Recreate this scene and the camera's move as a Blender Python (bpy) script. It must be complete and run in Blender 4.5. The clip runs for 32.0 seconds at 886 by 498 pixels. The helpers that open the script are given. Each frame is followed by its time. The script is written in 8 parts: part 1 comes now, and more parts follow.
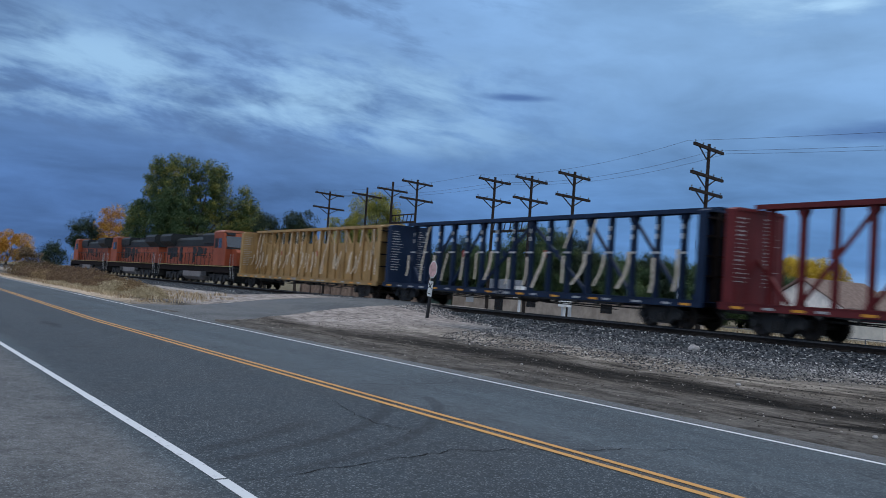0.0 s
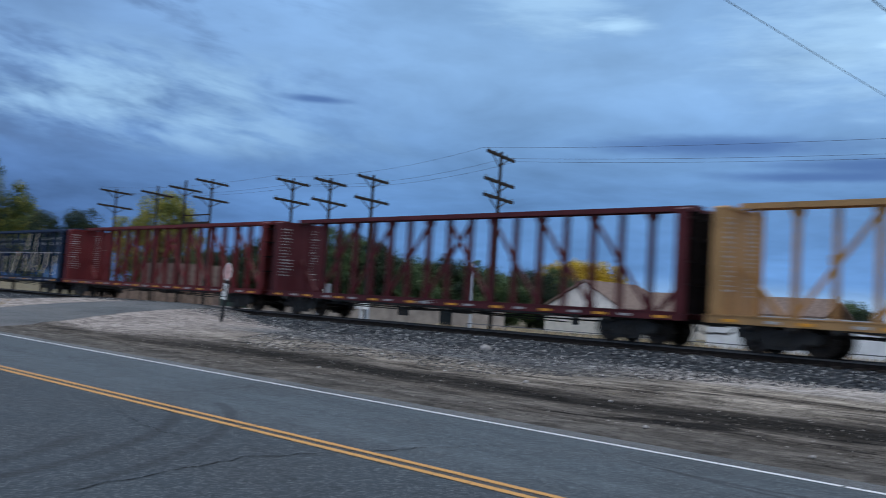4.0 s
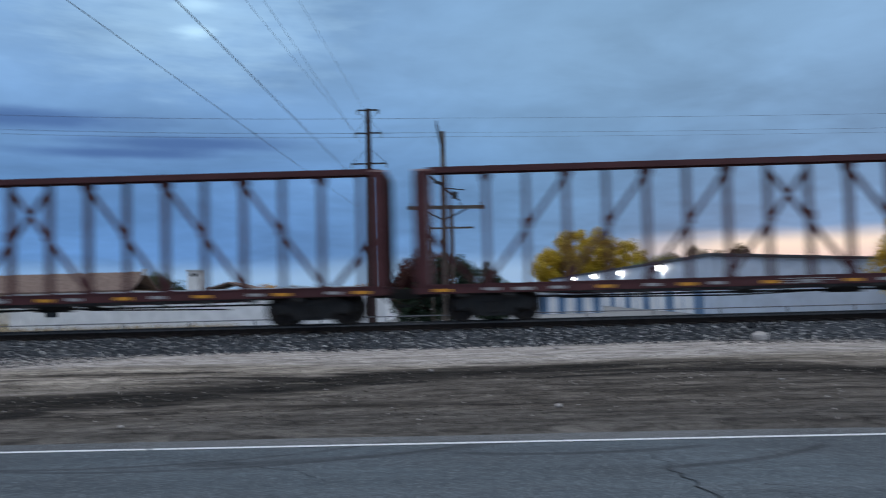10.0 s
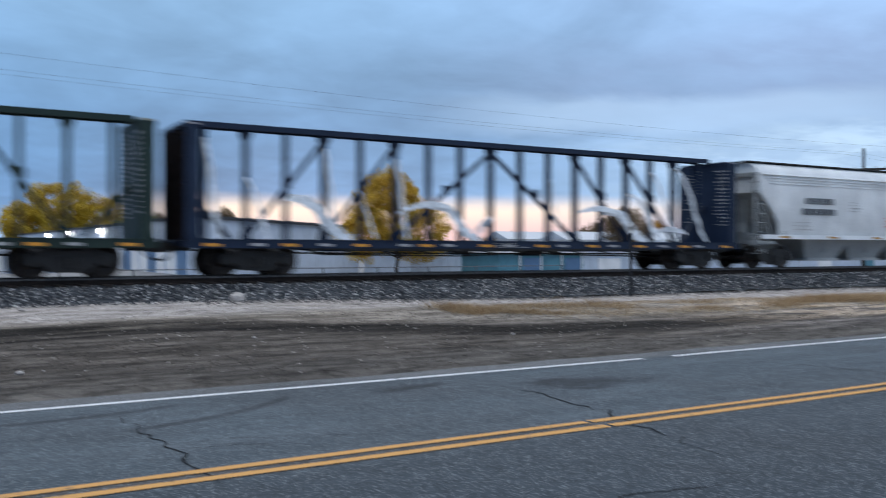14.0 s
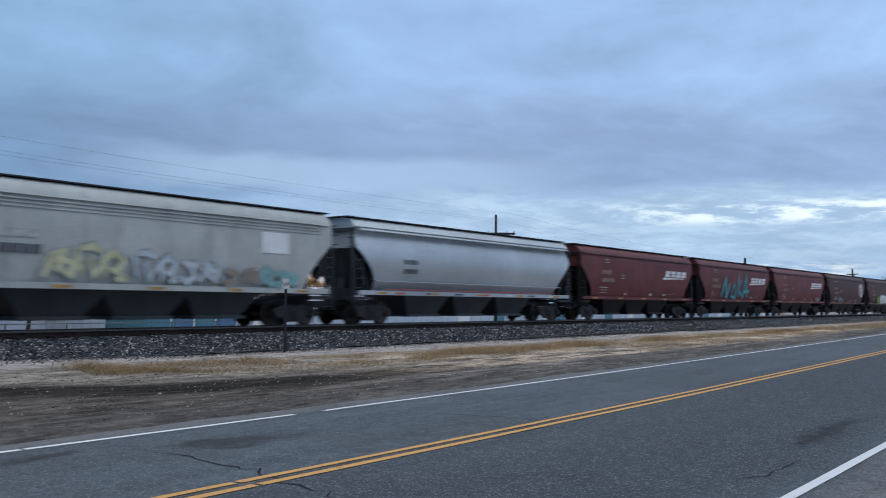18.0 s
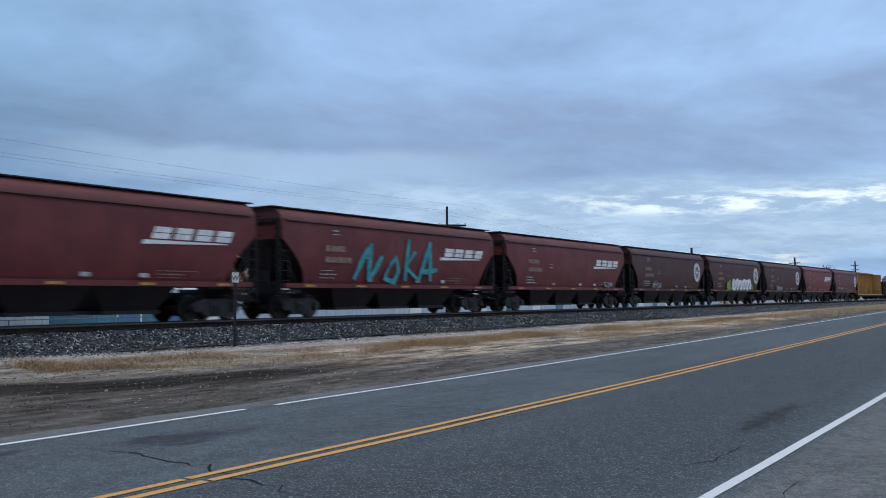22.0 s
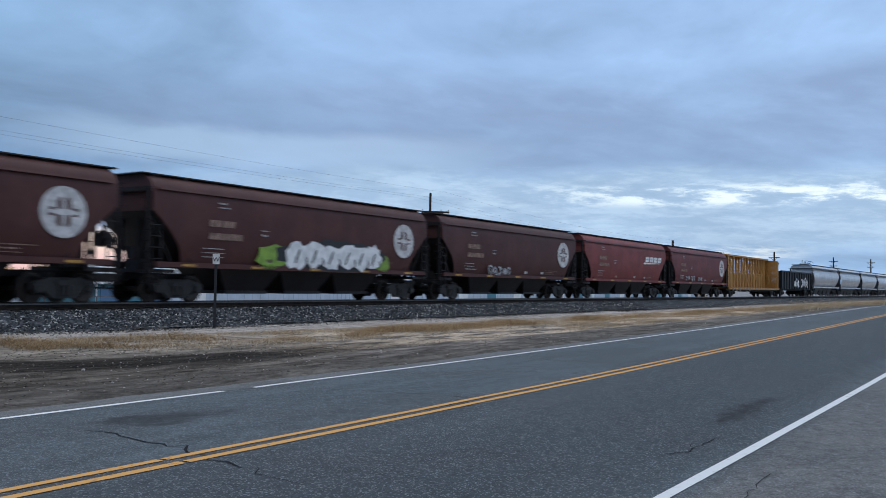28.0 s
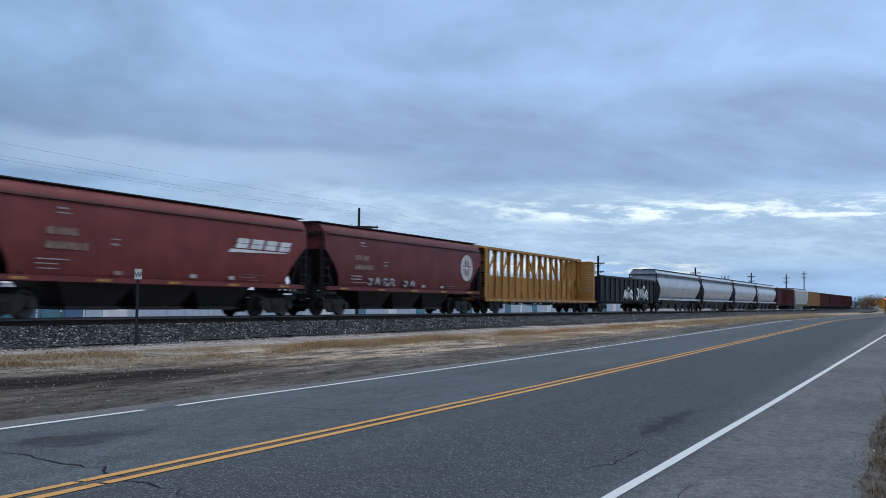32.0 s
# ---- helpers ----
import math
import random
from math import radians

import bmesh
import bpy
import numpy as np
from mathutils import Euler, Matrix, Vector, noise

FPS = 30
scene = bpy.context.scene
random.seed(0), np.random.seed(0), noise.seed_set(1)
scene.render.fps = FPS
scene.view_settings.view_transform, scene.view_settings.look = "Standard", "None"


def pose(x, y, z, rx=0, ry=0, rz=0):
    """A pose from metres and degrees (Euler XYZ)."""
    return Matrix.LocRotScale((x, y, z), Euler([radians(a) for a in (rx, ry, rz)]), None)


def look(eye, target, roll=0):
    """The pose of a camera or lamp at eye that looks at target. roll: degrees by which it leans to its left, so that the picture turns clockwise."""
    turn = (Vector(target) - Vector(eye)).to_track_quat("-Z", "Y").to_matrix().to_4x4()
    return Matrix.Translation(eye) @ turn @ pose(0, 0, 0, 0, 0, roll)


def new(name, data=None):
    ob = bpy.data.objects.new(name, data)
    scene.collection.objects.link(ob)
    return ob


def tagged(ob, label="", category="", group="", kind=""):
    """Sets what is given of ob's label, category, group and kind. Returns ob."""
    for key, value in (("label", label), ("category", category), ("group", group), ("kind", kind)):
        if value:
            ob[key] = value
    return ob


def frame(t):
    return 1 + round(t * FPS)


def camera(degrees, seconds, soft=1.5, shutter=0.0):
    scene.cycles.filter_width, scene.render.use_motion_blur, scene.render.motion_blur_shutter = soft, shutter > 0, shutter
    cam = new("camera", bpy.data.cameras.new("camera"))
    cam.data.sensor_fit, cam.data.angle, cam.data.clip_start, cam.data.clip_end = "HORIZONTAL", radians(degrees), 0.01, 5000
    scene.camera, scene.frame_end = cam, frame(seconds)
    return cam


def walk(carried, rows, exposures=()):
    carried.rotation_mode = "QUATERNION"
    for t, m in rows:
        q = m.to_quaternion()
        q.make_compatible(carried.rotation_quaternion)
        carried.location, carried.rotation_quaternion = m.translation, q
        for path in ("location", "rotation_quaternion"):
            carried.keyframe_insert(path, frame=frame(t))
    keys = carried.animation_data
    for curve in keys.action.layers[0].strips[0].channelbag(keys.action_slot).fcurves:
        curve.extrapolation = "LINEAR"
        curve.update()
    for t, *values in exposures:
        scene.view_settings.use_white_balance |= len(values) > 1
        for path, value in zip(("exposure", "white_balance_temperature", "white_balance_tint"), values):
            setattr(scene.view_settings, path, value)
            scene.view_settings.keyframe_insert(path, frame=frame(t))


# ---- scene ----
def view(x, y, z, yaw, pitch, roll):
    return Matrix.Translation((x, y, z)) @ pose(0, 0, 0, 0, 0, yaw) @ pose(0, 0, 0, 90 + pitch) @ pose(0, 0, 0, 0, 0, roll)


cam = camera(53.4, 32.0, soft=0.75, shutter=0.75)
walk(cam, [
    (0, view(-0.085, 0.055, 1.6, 57.15, 2.68, 3.90)),
    (0.5, view(-0.085, 0.056, 1.6, 56.78, 2.72, 3.37)),
    (1, view(-0.085, 0.056, 1.6, 56.54, 2.80, 3.17)),
    (1.5, view(-0.085, 0.056, 1.6, 56.37, 2.88, 3.29)),
    (2, view(-0.085, 0.056, 1.6, 56.50, 2.91, 3.18)),
    (2.5, view(-0.084, 0.058, 1.6, 55.45, 3.17, 2.93)),
    (4.5, view(-0.064, 0.079, 1.6, 39.30, 4.16, 3.50)),
    (5, view(-0.058, 0.083, 1.6, 34.67, 4.81, 2.80)),
    (5.5, view(-0.051, 0.088, 1.6, 30.31, 5.16, 1.77)),
    (6, view(-0.044, 0.091, 1.6, 25.71, 5.39, 0.92)),
    (6.5, view(-0.036, 0.095, 1.6, 20.70, 5.40, 0.98)),
    (7, view(-0.029, 0.097, 1.6, 16.76, 4.98, 1.38)),
    (7.5, view(-0.026, 0.098, 1.6, 14.69, 4.66, 1.14)),
    (8, view(-0.023, 0.099, 1.6, 13.25, 4.36, 0.37)),
    (8.5, view(-0.020, 0.099, 1.6, 11.64, 3.92, -0.22)),
    (9, view(-0.018, 0.100, 1.6, 10.10, 3.86, -0.89)),
    (9.5, view(-0.012, 0.101, 1.6, 6.60, 3.76, -1.22)),
    (10, view(-0.002, 0.101, 1.6, 1.06, 2.91, -1.51)),
    (10.5, view(0.009, 0.101, 1.6, -5.10, 1.98, -0.19)),
    (11, view(0.018, 0.100, 1.6, -10.33, 1.20, 0.18)),
    (11.5, view(0.027, 0.098, 1.6, -15.18, 0.38, -0.20)),
    (12, view(0.033, 0.096, 1.6, -19.00, 0.17, -0.94)),
    (12.5, view(0.037, 0.095, 1.6, -21.19, 1.57, -1.63)),
    (13, view(0.037, 0.095, 1.6, -21.08, 0.76, 0.33)),
    (13.5, view(0.041, 0.093, 1.6, -23.87, 1.33, 0.22)),
    (14, view(0.053, 0.087, 1.6, -31.51, -0.03, 0.11)),
    (14.5, view(0.056, 0.085, 1.6, -33.27, -0.52, 0.59)),
    (16.5, view(0.071, 0.072, 1.6, -44.51, 1.31, 0.75)),
    (17, view(0.076, 0.068, 1.6, -48.16, 2.29, 0.61)),
    (17.5, view(0.079, 0.063, 1.6, -51.38, 2.85, 0.34)),
    (18, view(0.082, 0.060, 1.6, -53.56, 3.67, 0.31)),
    (18.5, view(0.083, 0.059, 1.6, -54.72, 3.85, 0.10)),
    (19, view(0.083, 0.058, 1.6, -55.10, 3.57, -0.61)),
    (19.5, view(0.084, 0.057, 1.6, -55.56, 3.64, -0.87)),
    (20, view(0.084, 0.057, 1.6, -56.14, 3.78, -0.94)),
    (20.5, view(0.085, 0.056, 1.6, -56.43, 3.61, -1.02)),
    (21, view(0.085, 0.056, 1.6, -56.46, 3.59, -0.95)),
    (21.5, view(0.085, 0.056, 1.6, -56.54, 3.58, -0.74)),
    (22, view(0.085, 0.056, 1.6, -56.73, 3.15, -0.30)),
    (22.5, view(0.085, 0.056, 1.6, -56.70, 2.92, 0.07)),
    (23, view(0.085, 0.056, 1.6, -56.62, 3.16, 0.39)),
    (23.5, view(0.085, 0.056, 1.6, -56.75, 3.18, 0.76)),
    (24, view(0.085, 0.055, 1.6, -56.88, 3.09, 0.84)),
    (24.5, view(0.085, 0.055, 1.6, -56.93, 3.05, 0.85)),
    (25, view(0.085, 0.055, 1.6, -57.04, 2.93, 0.84)),
    (25.5, view(0.085, 0.055, 1.6, -57.13, 2.89, 0.88)),
    (27.5, view(0.086, 0.054, 1.6, -57.74, 2.41, 0.98)),
    (28, view(0.086, 0.054, 1.6, -57.88, 2.29, 1.02)),
    (28.5, view(0.086, 0.054, 1.6, -58.19, 2.23, 1.15)),
    (29, view(0.087, 0.052, 1.6, -59.34, 2.50, 1.26)),
    (29.5, view(0.089, 0.048, 1.6, -61.67, 3.00, 1.70)),
    (30, view(0.090, 0.047, 1.6, -62.55, 2.89, 1.25)),
    (30.5, view(0.090, 0.047, 1.6, -62.48, 2.94, 0.70)),
    (31, view(0.090, 0.047, 1.6, -62.55, 3.18, 0.86)),
    (31.5, view(0.090, 0.047, 1.6, -62.59, 3.31, 0.94)),
    (32, view(0.090, 0.047, 1.6, -62.49, 3.35, 0.90)),
], exposures=[(0, 0.0), (0.7, 0.20), (2.5, 0.22), (5, -0.06), (7, -0.20), (9, -0.09), (10, -0.11), (11, 0.16), (11.5, 0.18), (13, 0.22), (14.5, 0.22), (17, 0.14), (19, -0.06), (21, -0.03), (25, 0.0), (32, 0.0)])

# ---------------------------------------------------------------- light
SUN_AZ = 20.0       # degrees from +y towards +x, where the low bright band stands
scene.world = bpy.data.worlds.new("dusk_sky")
scene.world.use_nodes = True


class Nodes:
    """Short calls for node trees."""
    def __init__(self, tree):
        self.t = tree
        self.n = tree.nodes
        self.l = tree.links

    def add(self, kind, **inputs):
        node = self.n.new(kind)
        for k, v in inputs.items():
            self.put(node, k.replace("_", " "), v)
        return node

    def put(self, node, key, v):
        sock = node.inputs[int(key)] if key.isdigit() else node.inputs[key]
        if isinstance(v, bpy.types.NodeSocket):
            self.l.new(v, sock)
        else:
            sock.default_value = v

    def math(self, op, a, b=0.0, c=0.0, clamp=False):
        node = self.n.new("ShaderNodeMath")
        node.operation, node.use_clamp = op, clamp
        for k, v in enumerate((a, b, c)):
            self.put(node, str(k), v)
        return node.outputs[0]

    def noise(self, vec, scale, detail=4.0, rough=0.55, dist=0.0):
        node = self.n.new("ShaderNodeTexNoise")
        self.put(node, "Vector", vec)
        for k, v in (("Scale", scale), ("Detail", detail), ("Roughness", rough), ("Distortion", dist)):
            node.inputs[k].default_value = v
        return node.outputs["Fac"]

    def ramp(self, fac, stops, mode="LINEAR"):
        node = self.n.new("ShaderNodeValToRGB")
        node.color_ramp.interpolation = mode
        el = node.color_ramp.elements
        while len(el) < len(stops):
            el.new(0.5)
        for e, (p, c) in zip(el, stops):
            e.position = p
            e.color = (*c, 1) if len(c) == 3 else c
        self.put(node, "Fac", fac)
        return node.outputs["Color"]

    def span(self, v, a, b, lo=0.0, hi=1.0, smooth=True):
        node = self.n.new("ShaderNodeMapRange")
        node.interpolation_type = "SMOOTHSTEP" if smooth else "LINEAR"
        self.put(node, "0", v)
        for k, x in zip("1234", (a, b, lo, hi)):
            node.inputs[int(k)].default_value = x
        return node.outputs[0]

    def mix(self, fac, a, b, blend="MIX"):
        node = self.n.new("ShaderNodeMix")
        node.data_type, node.blend_type = "RGBA", blend
        self.put(node, "0", fac)
        for k, v in (("6", a), ("7", b)):
            if not isinstance(v, bpy.types.NodeSocket) and len(v) == 3:
                v = (*v, 1)
            self.put(node, k, v)
        return node.outputs[2]


def build_sky():
    """Broken overcast at dusk: slate blue to the -x side, paler to the +x side, a clear pink strip low over the yard."""
    g = Nodes(scene.world.node_tree)
    g.n.clear()
    co = g.add("ShaderNodeTexCoord").outputs["Generated"]
    x, y, z = g.add("ShaderNodeSeparateXYZ", Vector=co).outputs
    zz = g.math("MAXIMUM", z, 0.0)
    te = g.math("DIVIDE", z, g.math("MAXIMUM", g.math("SQRT", g.math("ADD", g.math("MULTIPLY", x, x), g.math("MULTIPLY", y, y))), 0.01))
    az = g.math("MULTIPLY", g.math("ARCTAN2", x, y), 57.29578)
    # cloud sheet seen in perspective
    den = g.math("ADD", zz, 0.16)
    vec = g.add("ShaderNodeCombineXYZ", X=g.math("DIVIDE", x, den), Y=g.math("DIVIDE", y, den)).outputs[0]
    big = g.noise(vec, 0.55, 4, 0.5, 0.3)
    mid = g.noise(vec, 1.5, 5, 0.55, 0.5)
    fine = g.noise(vec, 4.5, 5, 0.6, 0.4)
    left = g.span(az, -38, -74)
    right = g.span(az, 16, 60)
    turn = g.span(az, -16, 10)
    low = g.mix(right, g.mix(left, g.mix(turn, (0.090, 0.210, 0.450), (0.108, 0.232, 0.425)), (0.052, 0.115, 0.270)), (0.265, 0.410, 0.630))
    high = g.mix(right, g.mix(left, g.mix(turn, (0.176, 0.320, 0.545), (0.180, 0.318, 0.500)), (0.126, 0.232, 0.425)), g.mix(g.span(az, 54, 82), (0.258, 0.396, 0.628), (0.292, 0.446, 0.695)))
    base = g.mix(g.span(te, 0.06, 0.30), low, high)
    cloud = g.math("ADD", g.math("MULTIPLY", big, 0.45), g.math("ADD", g.math("MULTIPLY", mid, 0.4), g.math("MULTIPLY", fine, 0.15)))
    depth = g.math("ADD", 0.33, g.math("MULTIPLY", left, 0.12))
    tone = g.math("ADD", 1.0, g.math("MULTIPLY", g.math("MULTIPLY", g.math("SUBTRACT", cloud, 0.49), 6.0), depth))
    tone = g.math("MAXIMUM", tone, 0.45)
    # an overcast dome is brightest overhead
    tone = g.math("MULTIPLY", tone, g.span(z, 0.36, 0.85, 1.0, 1.25))
    grey = g.add("ShaderNodeCombineXYZ", X=tone, Y=tone, Z=tone).outputs[0]
    col = g.mix(1.0, base, grey, "MULTIPLY")
    flat = g.add("ShaderNodeCombineXYZ", X=g.math("MULTIPLY", az, 0.085), Y=g.math("MULTIPLY", te, 22.0)).outputs[0]
    # lumpy rolls of cloud half-way up on the -x side: pale tops, slate bellies
    soft = g.add("ShaderNodeCombineXYZ", X=g.math("MULTIPLY", az, 0.085), Y=g.math("ADD", g.math("MULTIPLY", te, 15.0), g.math("MULTIPLY", az, 0.035))).outputs[0]
    puff = g.noise(soft, 0.9, 6, 0.55, 0.25)
    lump = g.noise(soft, 2.2, 5, 0.6, 0.3)
    mott = g.math("ADD", g.math("MULTIPLY", puff, 0.6), g.math("MULTIPLY", lump, 0.4))
    belt = g.math("MULTIPLY", g.span(te, 0.135, 0.175), g.span(te, 0.29, 0.225))
    side = g.span(az, -44, -64)
    roll = g.math("MULTIPLY", g.span(mott, 0.43, 0.62), g.math("MULTIPLY", side, belt))
    col = g.mix(g.math("MULTIPLY", roll, 0.75), col, (0.30, 0.50, 0.72))
    belly = g.math("MULTIPLY", g.span(mott, 0.50, 0.38), g.math("MULTIPLY", side, g.span(te, 0.12, 0.16)))
    col = g.mix(g.math("MULTIPLY", belly, 0.55), col, (0.072, 0.130, 0.262))
    # grey cloud base on the +x side, ragged below, with bright rents under its edge
    ragged = g.add("ShaderNodeCombineXYZ", X=g.math("MULTIPLY", az, 0.17), Y=g.math("ADD", g.math("MULTIPLY", te, 48.0), g.math("MULTIPLY", az, 0.03))).outputs[0]
    rag = g.noise(ragged, 1.0, 6, 0.66, 0.35)
    tuft = g.noise(ragged, 2.6, 5, 0.65, 0.3)
    lay = g.math("ADD", g.math("MULTIPLY", rag, 0.62), g.math("MULTIPLY", tuft, 0.38))
    te2 = g.math("ADD", te, g.math("MULTIPLY", g.math("SUBTRACT", puff, 0.5), 0.05))
    veil = g.math("MULTIPLY", g.span(az, 26, 52), g.math("MULTIPLY", g.span(te2, 0.115, 0.150), g.span(te2, 0.262, 0.205)))
    col = g.mix(g.math("MULTIPLY", g.math("MULTIPLY", veil, g.span(mott, 0.70, 0.34, 0.35, 1.0)), 0.85), col, (0.205, 0.288, 0.460))
    sheen = g.math("MULTIPLY", g.math("MULTIPLY", g.span(az, 28, 40), g.span(az, 66, 54)), g.math("MULTIPLY", g.span(te2, 0.120, 0.140), g.span(te2, 0.175, 0.155)))
    col = g.mix(g.math("MULTIPLY", sheen, 0.45), col, (0.40, 0.56, 0.76))
    gap = g.math("MULTIPLY", g.span(az, 34, 56), g.math("MULTIPLY", g.span(te, 0.030, 0.060), g.span(te2, 0.140, 0.112)))
    col = g.mix(g.math("MULTIPLY", gap, 0.75), col, g.mix(g.span(lay, 0.40, 0.60), (0.31, 0.435, 0.60), (0.43, 0.575, 0.73)))
    win = g.math("MULTIPLY", g.span(az, 58, 74), g.math("MULTIPLY", g.span(te, 0.086, 0.097), g.span(te, 0.120, 0.106)))
    col = g.mix(g.math("MULTIPLY", g.math("MULTIPLY", g.span(lay, 0.475, 0.60), win), 0.95), col, (0.76, 0.87, 0.92))
    faint = g.math("MULTIPLY", g.span(az, 50, 62), g.math("MULTIPLY", g.span(te, 0.046, 0.06), g.span(te, 0.145, 0.125)))
    col = g.mix(g.math("MULTIPLY", g.math("MULTIPLY", g.span(tuft, 0.54, 0.74), faint), 0.15), col, (0.52, 0.65, 0.78))
    low2 = g.math("MULTIPLY", g.math("MULTIPLY", g.span(az, 63, 68), g.span(az, 82, 76)), g.math("MULTIPLY", g.span(te, 0.030, 0.036), g.span(te, 0.050, 0.042)))
    col = g.mix(g.math("MULTIPLY", g.math("MULTIPLY", g.span(lay, 0.42, 0.56), low2), 0.85), col, (0.74, 0.80, 0.80))
    # clear strip
    warm = g.math("MULTIPLY", g.span(az, 6, 18), g.span(az, 60, 36))
    edge = g.math("ADD", te, g.math("MULTIPLY", g.math("SUBTRACT", g.noise(flat, 0.9, 4, 0.6), 0.5), 0.022))
    strip = g.math("MULTIPLY", warm, g.span(edge, 0.064, 0.040))
    col = g.mix(strip, col, g.mix(g.span(te, 0.012, 0.05), (0.70, 0.48, 0.48), (0.84, 0.70, 0.60)))
    pale = g.math("MULTIPLY", g.math("MULTIPLY", g.span(az, -45, -20), g.span(az, 70, 20)), g.span(edge, 0.050, 0.022))
    col = g.mix(g.math("MULTIPLY", pale, g.math("SUBTRACT", 0.75, g.math("MULTIPLY", strip, 0.7))), col, (0.29, 0.455, 0.66))

    # dark thin cloud bars and bright holes
    def blot(a0, t0, ra, rt, r0=1.0, r1=0.25, wob=0.9):
        da = g.math("DIVIDE", g.math("SUBTRACT", az, a0), ra)
        dt = g.math("DIVIDE", g.math("SUBTRACT", te, t0), rt)
        d = g.math("SQRT", g.math("ADD", g.math("MULTIPLY", da, da), g.math("MULTIPLY", dt, dt)))
        d = g.math("ADD", d, g.math("MULTIPLY", g.math("SUBTRACT", g.noise(flat, 3.0, 5, 0.6), 0.5), wob))
        return g.span(d, r0, r1)
    for a0, t0, ra, rt in ((-27, 0.193, 10, 0.016), (-17, 0.172, 9, 0.011), (-53, 0.225, 3, 0.006), (-21, 0.160, 8, 0.008)):
        col = g.mix(g.math("MULTIPLY", blot(a0, t0, ra, rt, 1.1, 0.2, 0.6), 0.85), col, (0.055, 0.120, 0.30))
    for a0, t0, ra, rt, k in ((-16.6, 0.329, 1.4, 0.011, 0.65), (-16.6, 0.297, 1.5, 0.009, 0.8), (-33.5, 0.330, 2.2, 0.014, 0.45), (-17, 0.31, 10, 0.08, 0.36), (-38, 0.36, 5, 0.05, 0.3)):
        col = g.mix(g.math("MULTIPLY", blot(a0, t0, ra, rt, 1.3, 0.0, 1.5), k), col, (0.50, 0.76, 0.98))
    # the thick cloud overhead is grey
    over = g.span(z, 0.34, 0.62)
    col = g.mix(g.math("MULTIPLY", over, 0.9), col, g.mix(1.0, (0.62, 0.685, 0.785), grey, "MULTIPLY"))
    # a little of the clear sky shows through everywhere
    sky = g.n.new("ShaderNodeTexSky")
    sky.sky_type, sky.sun_disc = "NISHITA", False
    sky.sun_elevation, sky.sun_rotation = radians(3), radians(SUN_AZ)
    clear = g.mix(1.0, sky.outputs[0], (0.08, 0.08, 0.08), "MULTIPLY")
    col = g.mix(0.02, col, clear)
    bg = g.add("ShaderNodeBackground", Color=col, Strength=1.27)
    out = g.add("ShaderNodeOutputWorld")
    g.l.new(bg.outputs[0], out.inputs[0])


build_sky()
sun = new("sun", bpy.data.lights.new("sun", "SUN"))
sun.data.energy, sun.data.angle, sun.data.color = 0.35, radians(40), (1.0, 0.95, 0.90)
sun.matrix_world = look((0, 0, 0), (-math.sin(radians(SUN_AZ)), -math.cos(radians(SUN_AZ)), -1.4))


# ---------------------------------------------------------------- materials
MATS = {}


def material(name, build):
    if name not in MATS:
        m = bpy.data.materials.new(name)
        m.use_nodes = True
        g = Nodes(m.node_tree)
        g.n.clear()
        bsdf = g.add("ShaderNodeBsdfPrincipled")
        out = g.add("ShaderNodeOutputMaterial")
        g.l.new(bsdf.outputs[0], out.inputs[0])
        build(g, bsdf)
        MATS[name] = m
    return MATS[name]


def bump(g, bsdf, height, strength=0.3, distance=0.02):
    node = g.add("ShaderNodeBump", Strength=strength, Distance=distance, Height=height)
    g.l.new(node.outputs[0], bsdf.inputs["Normal"])


def paint(name, colour, rough=0.55, dirt=(0.05, 0.045, 0.04), amount=0.45, rust=0.0, metal=0.0, scale=1.0):
    """Weathered paint: faded patches, streaks that run down, grime and a little rust."""
    lum = 0.2 * colour[0] + 0.7 * colour[1] + 0.1 * colour[2]
    dirt = tuple(min(d, 0.6 * lum + 0.35 * c + 0.004) for d, c in zip(dirt, colour))

    def build(g, b):
        b.inputs["Specular IOR Level"].default_value = 0.3
        co = g.add("ShaderNodeTexCoord").outputs["Object"]
        st = g.add("ShaderNodeMapping", Vector=co)
        st.inputs["Scale"].default_value = (1.0, 1.0, 0.12)
        rnd = g.add("ShaderNodeObjectInfo").outputs["Random"]
        patch = g.noise(co, 0.7 * scale, 5, 0.6)
        streak = g.noise(st.outputs[0], 3.5 * scale, 5, 0.65)
        grain = g.noise(co, 22 * scale, 4, 0.6)
        pale = tuple(min(1, c * 1.12 + 0.004) for c in colour)
        dark = tuple(c * (0.84 if lum < 0.4 else 0.93) for c in colour)
        col = g.mix(g.span(patch, 0.35, 0.68), dark, pale)
        col = g.mix(g.math("MULTIPLY", g.span(streak, 0.5, 0.78), amount), col, dirt)
        if rust:
            spots = g.math("MULTIPLY", g.span(g.noise(co, 5 * scale, 6, 0.7), 0.62, 0.72), rust)
            col = g.mix(spots, col, (0.12, 0.045, 0.02))
        col = g.mix(g.math("MULTIPLY", g.span(grain, 0.45, 0.8), 0.25), col, dirt)
        bright = g.math("ADD", 0.92, g.math("MULTIPLY", rnd, 0.16))
        col = g.mix(1.0, col, g.add("ShaderNodeCombineXYZ", X=bright, Y=bright, Z=bright).outputs[0], "MULTIPLY")
        g.put(b, "Base Color", col)
        g.put(b, "Roughness", g.span(grain, 0.2, 0.9, rough - 0.1, rough + 0.2))
        b.inputs["Metallic"].default_value = metal
        bump(g, b, grain, 0.15, 0.004)
    return material(name, build)


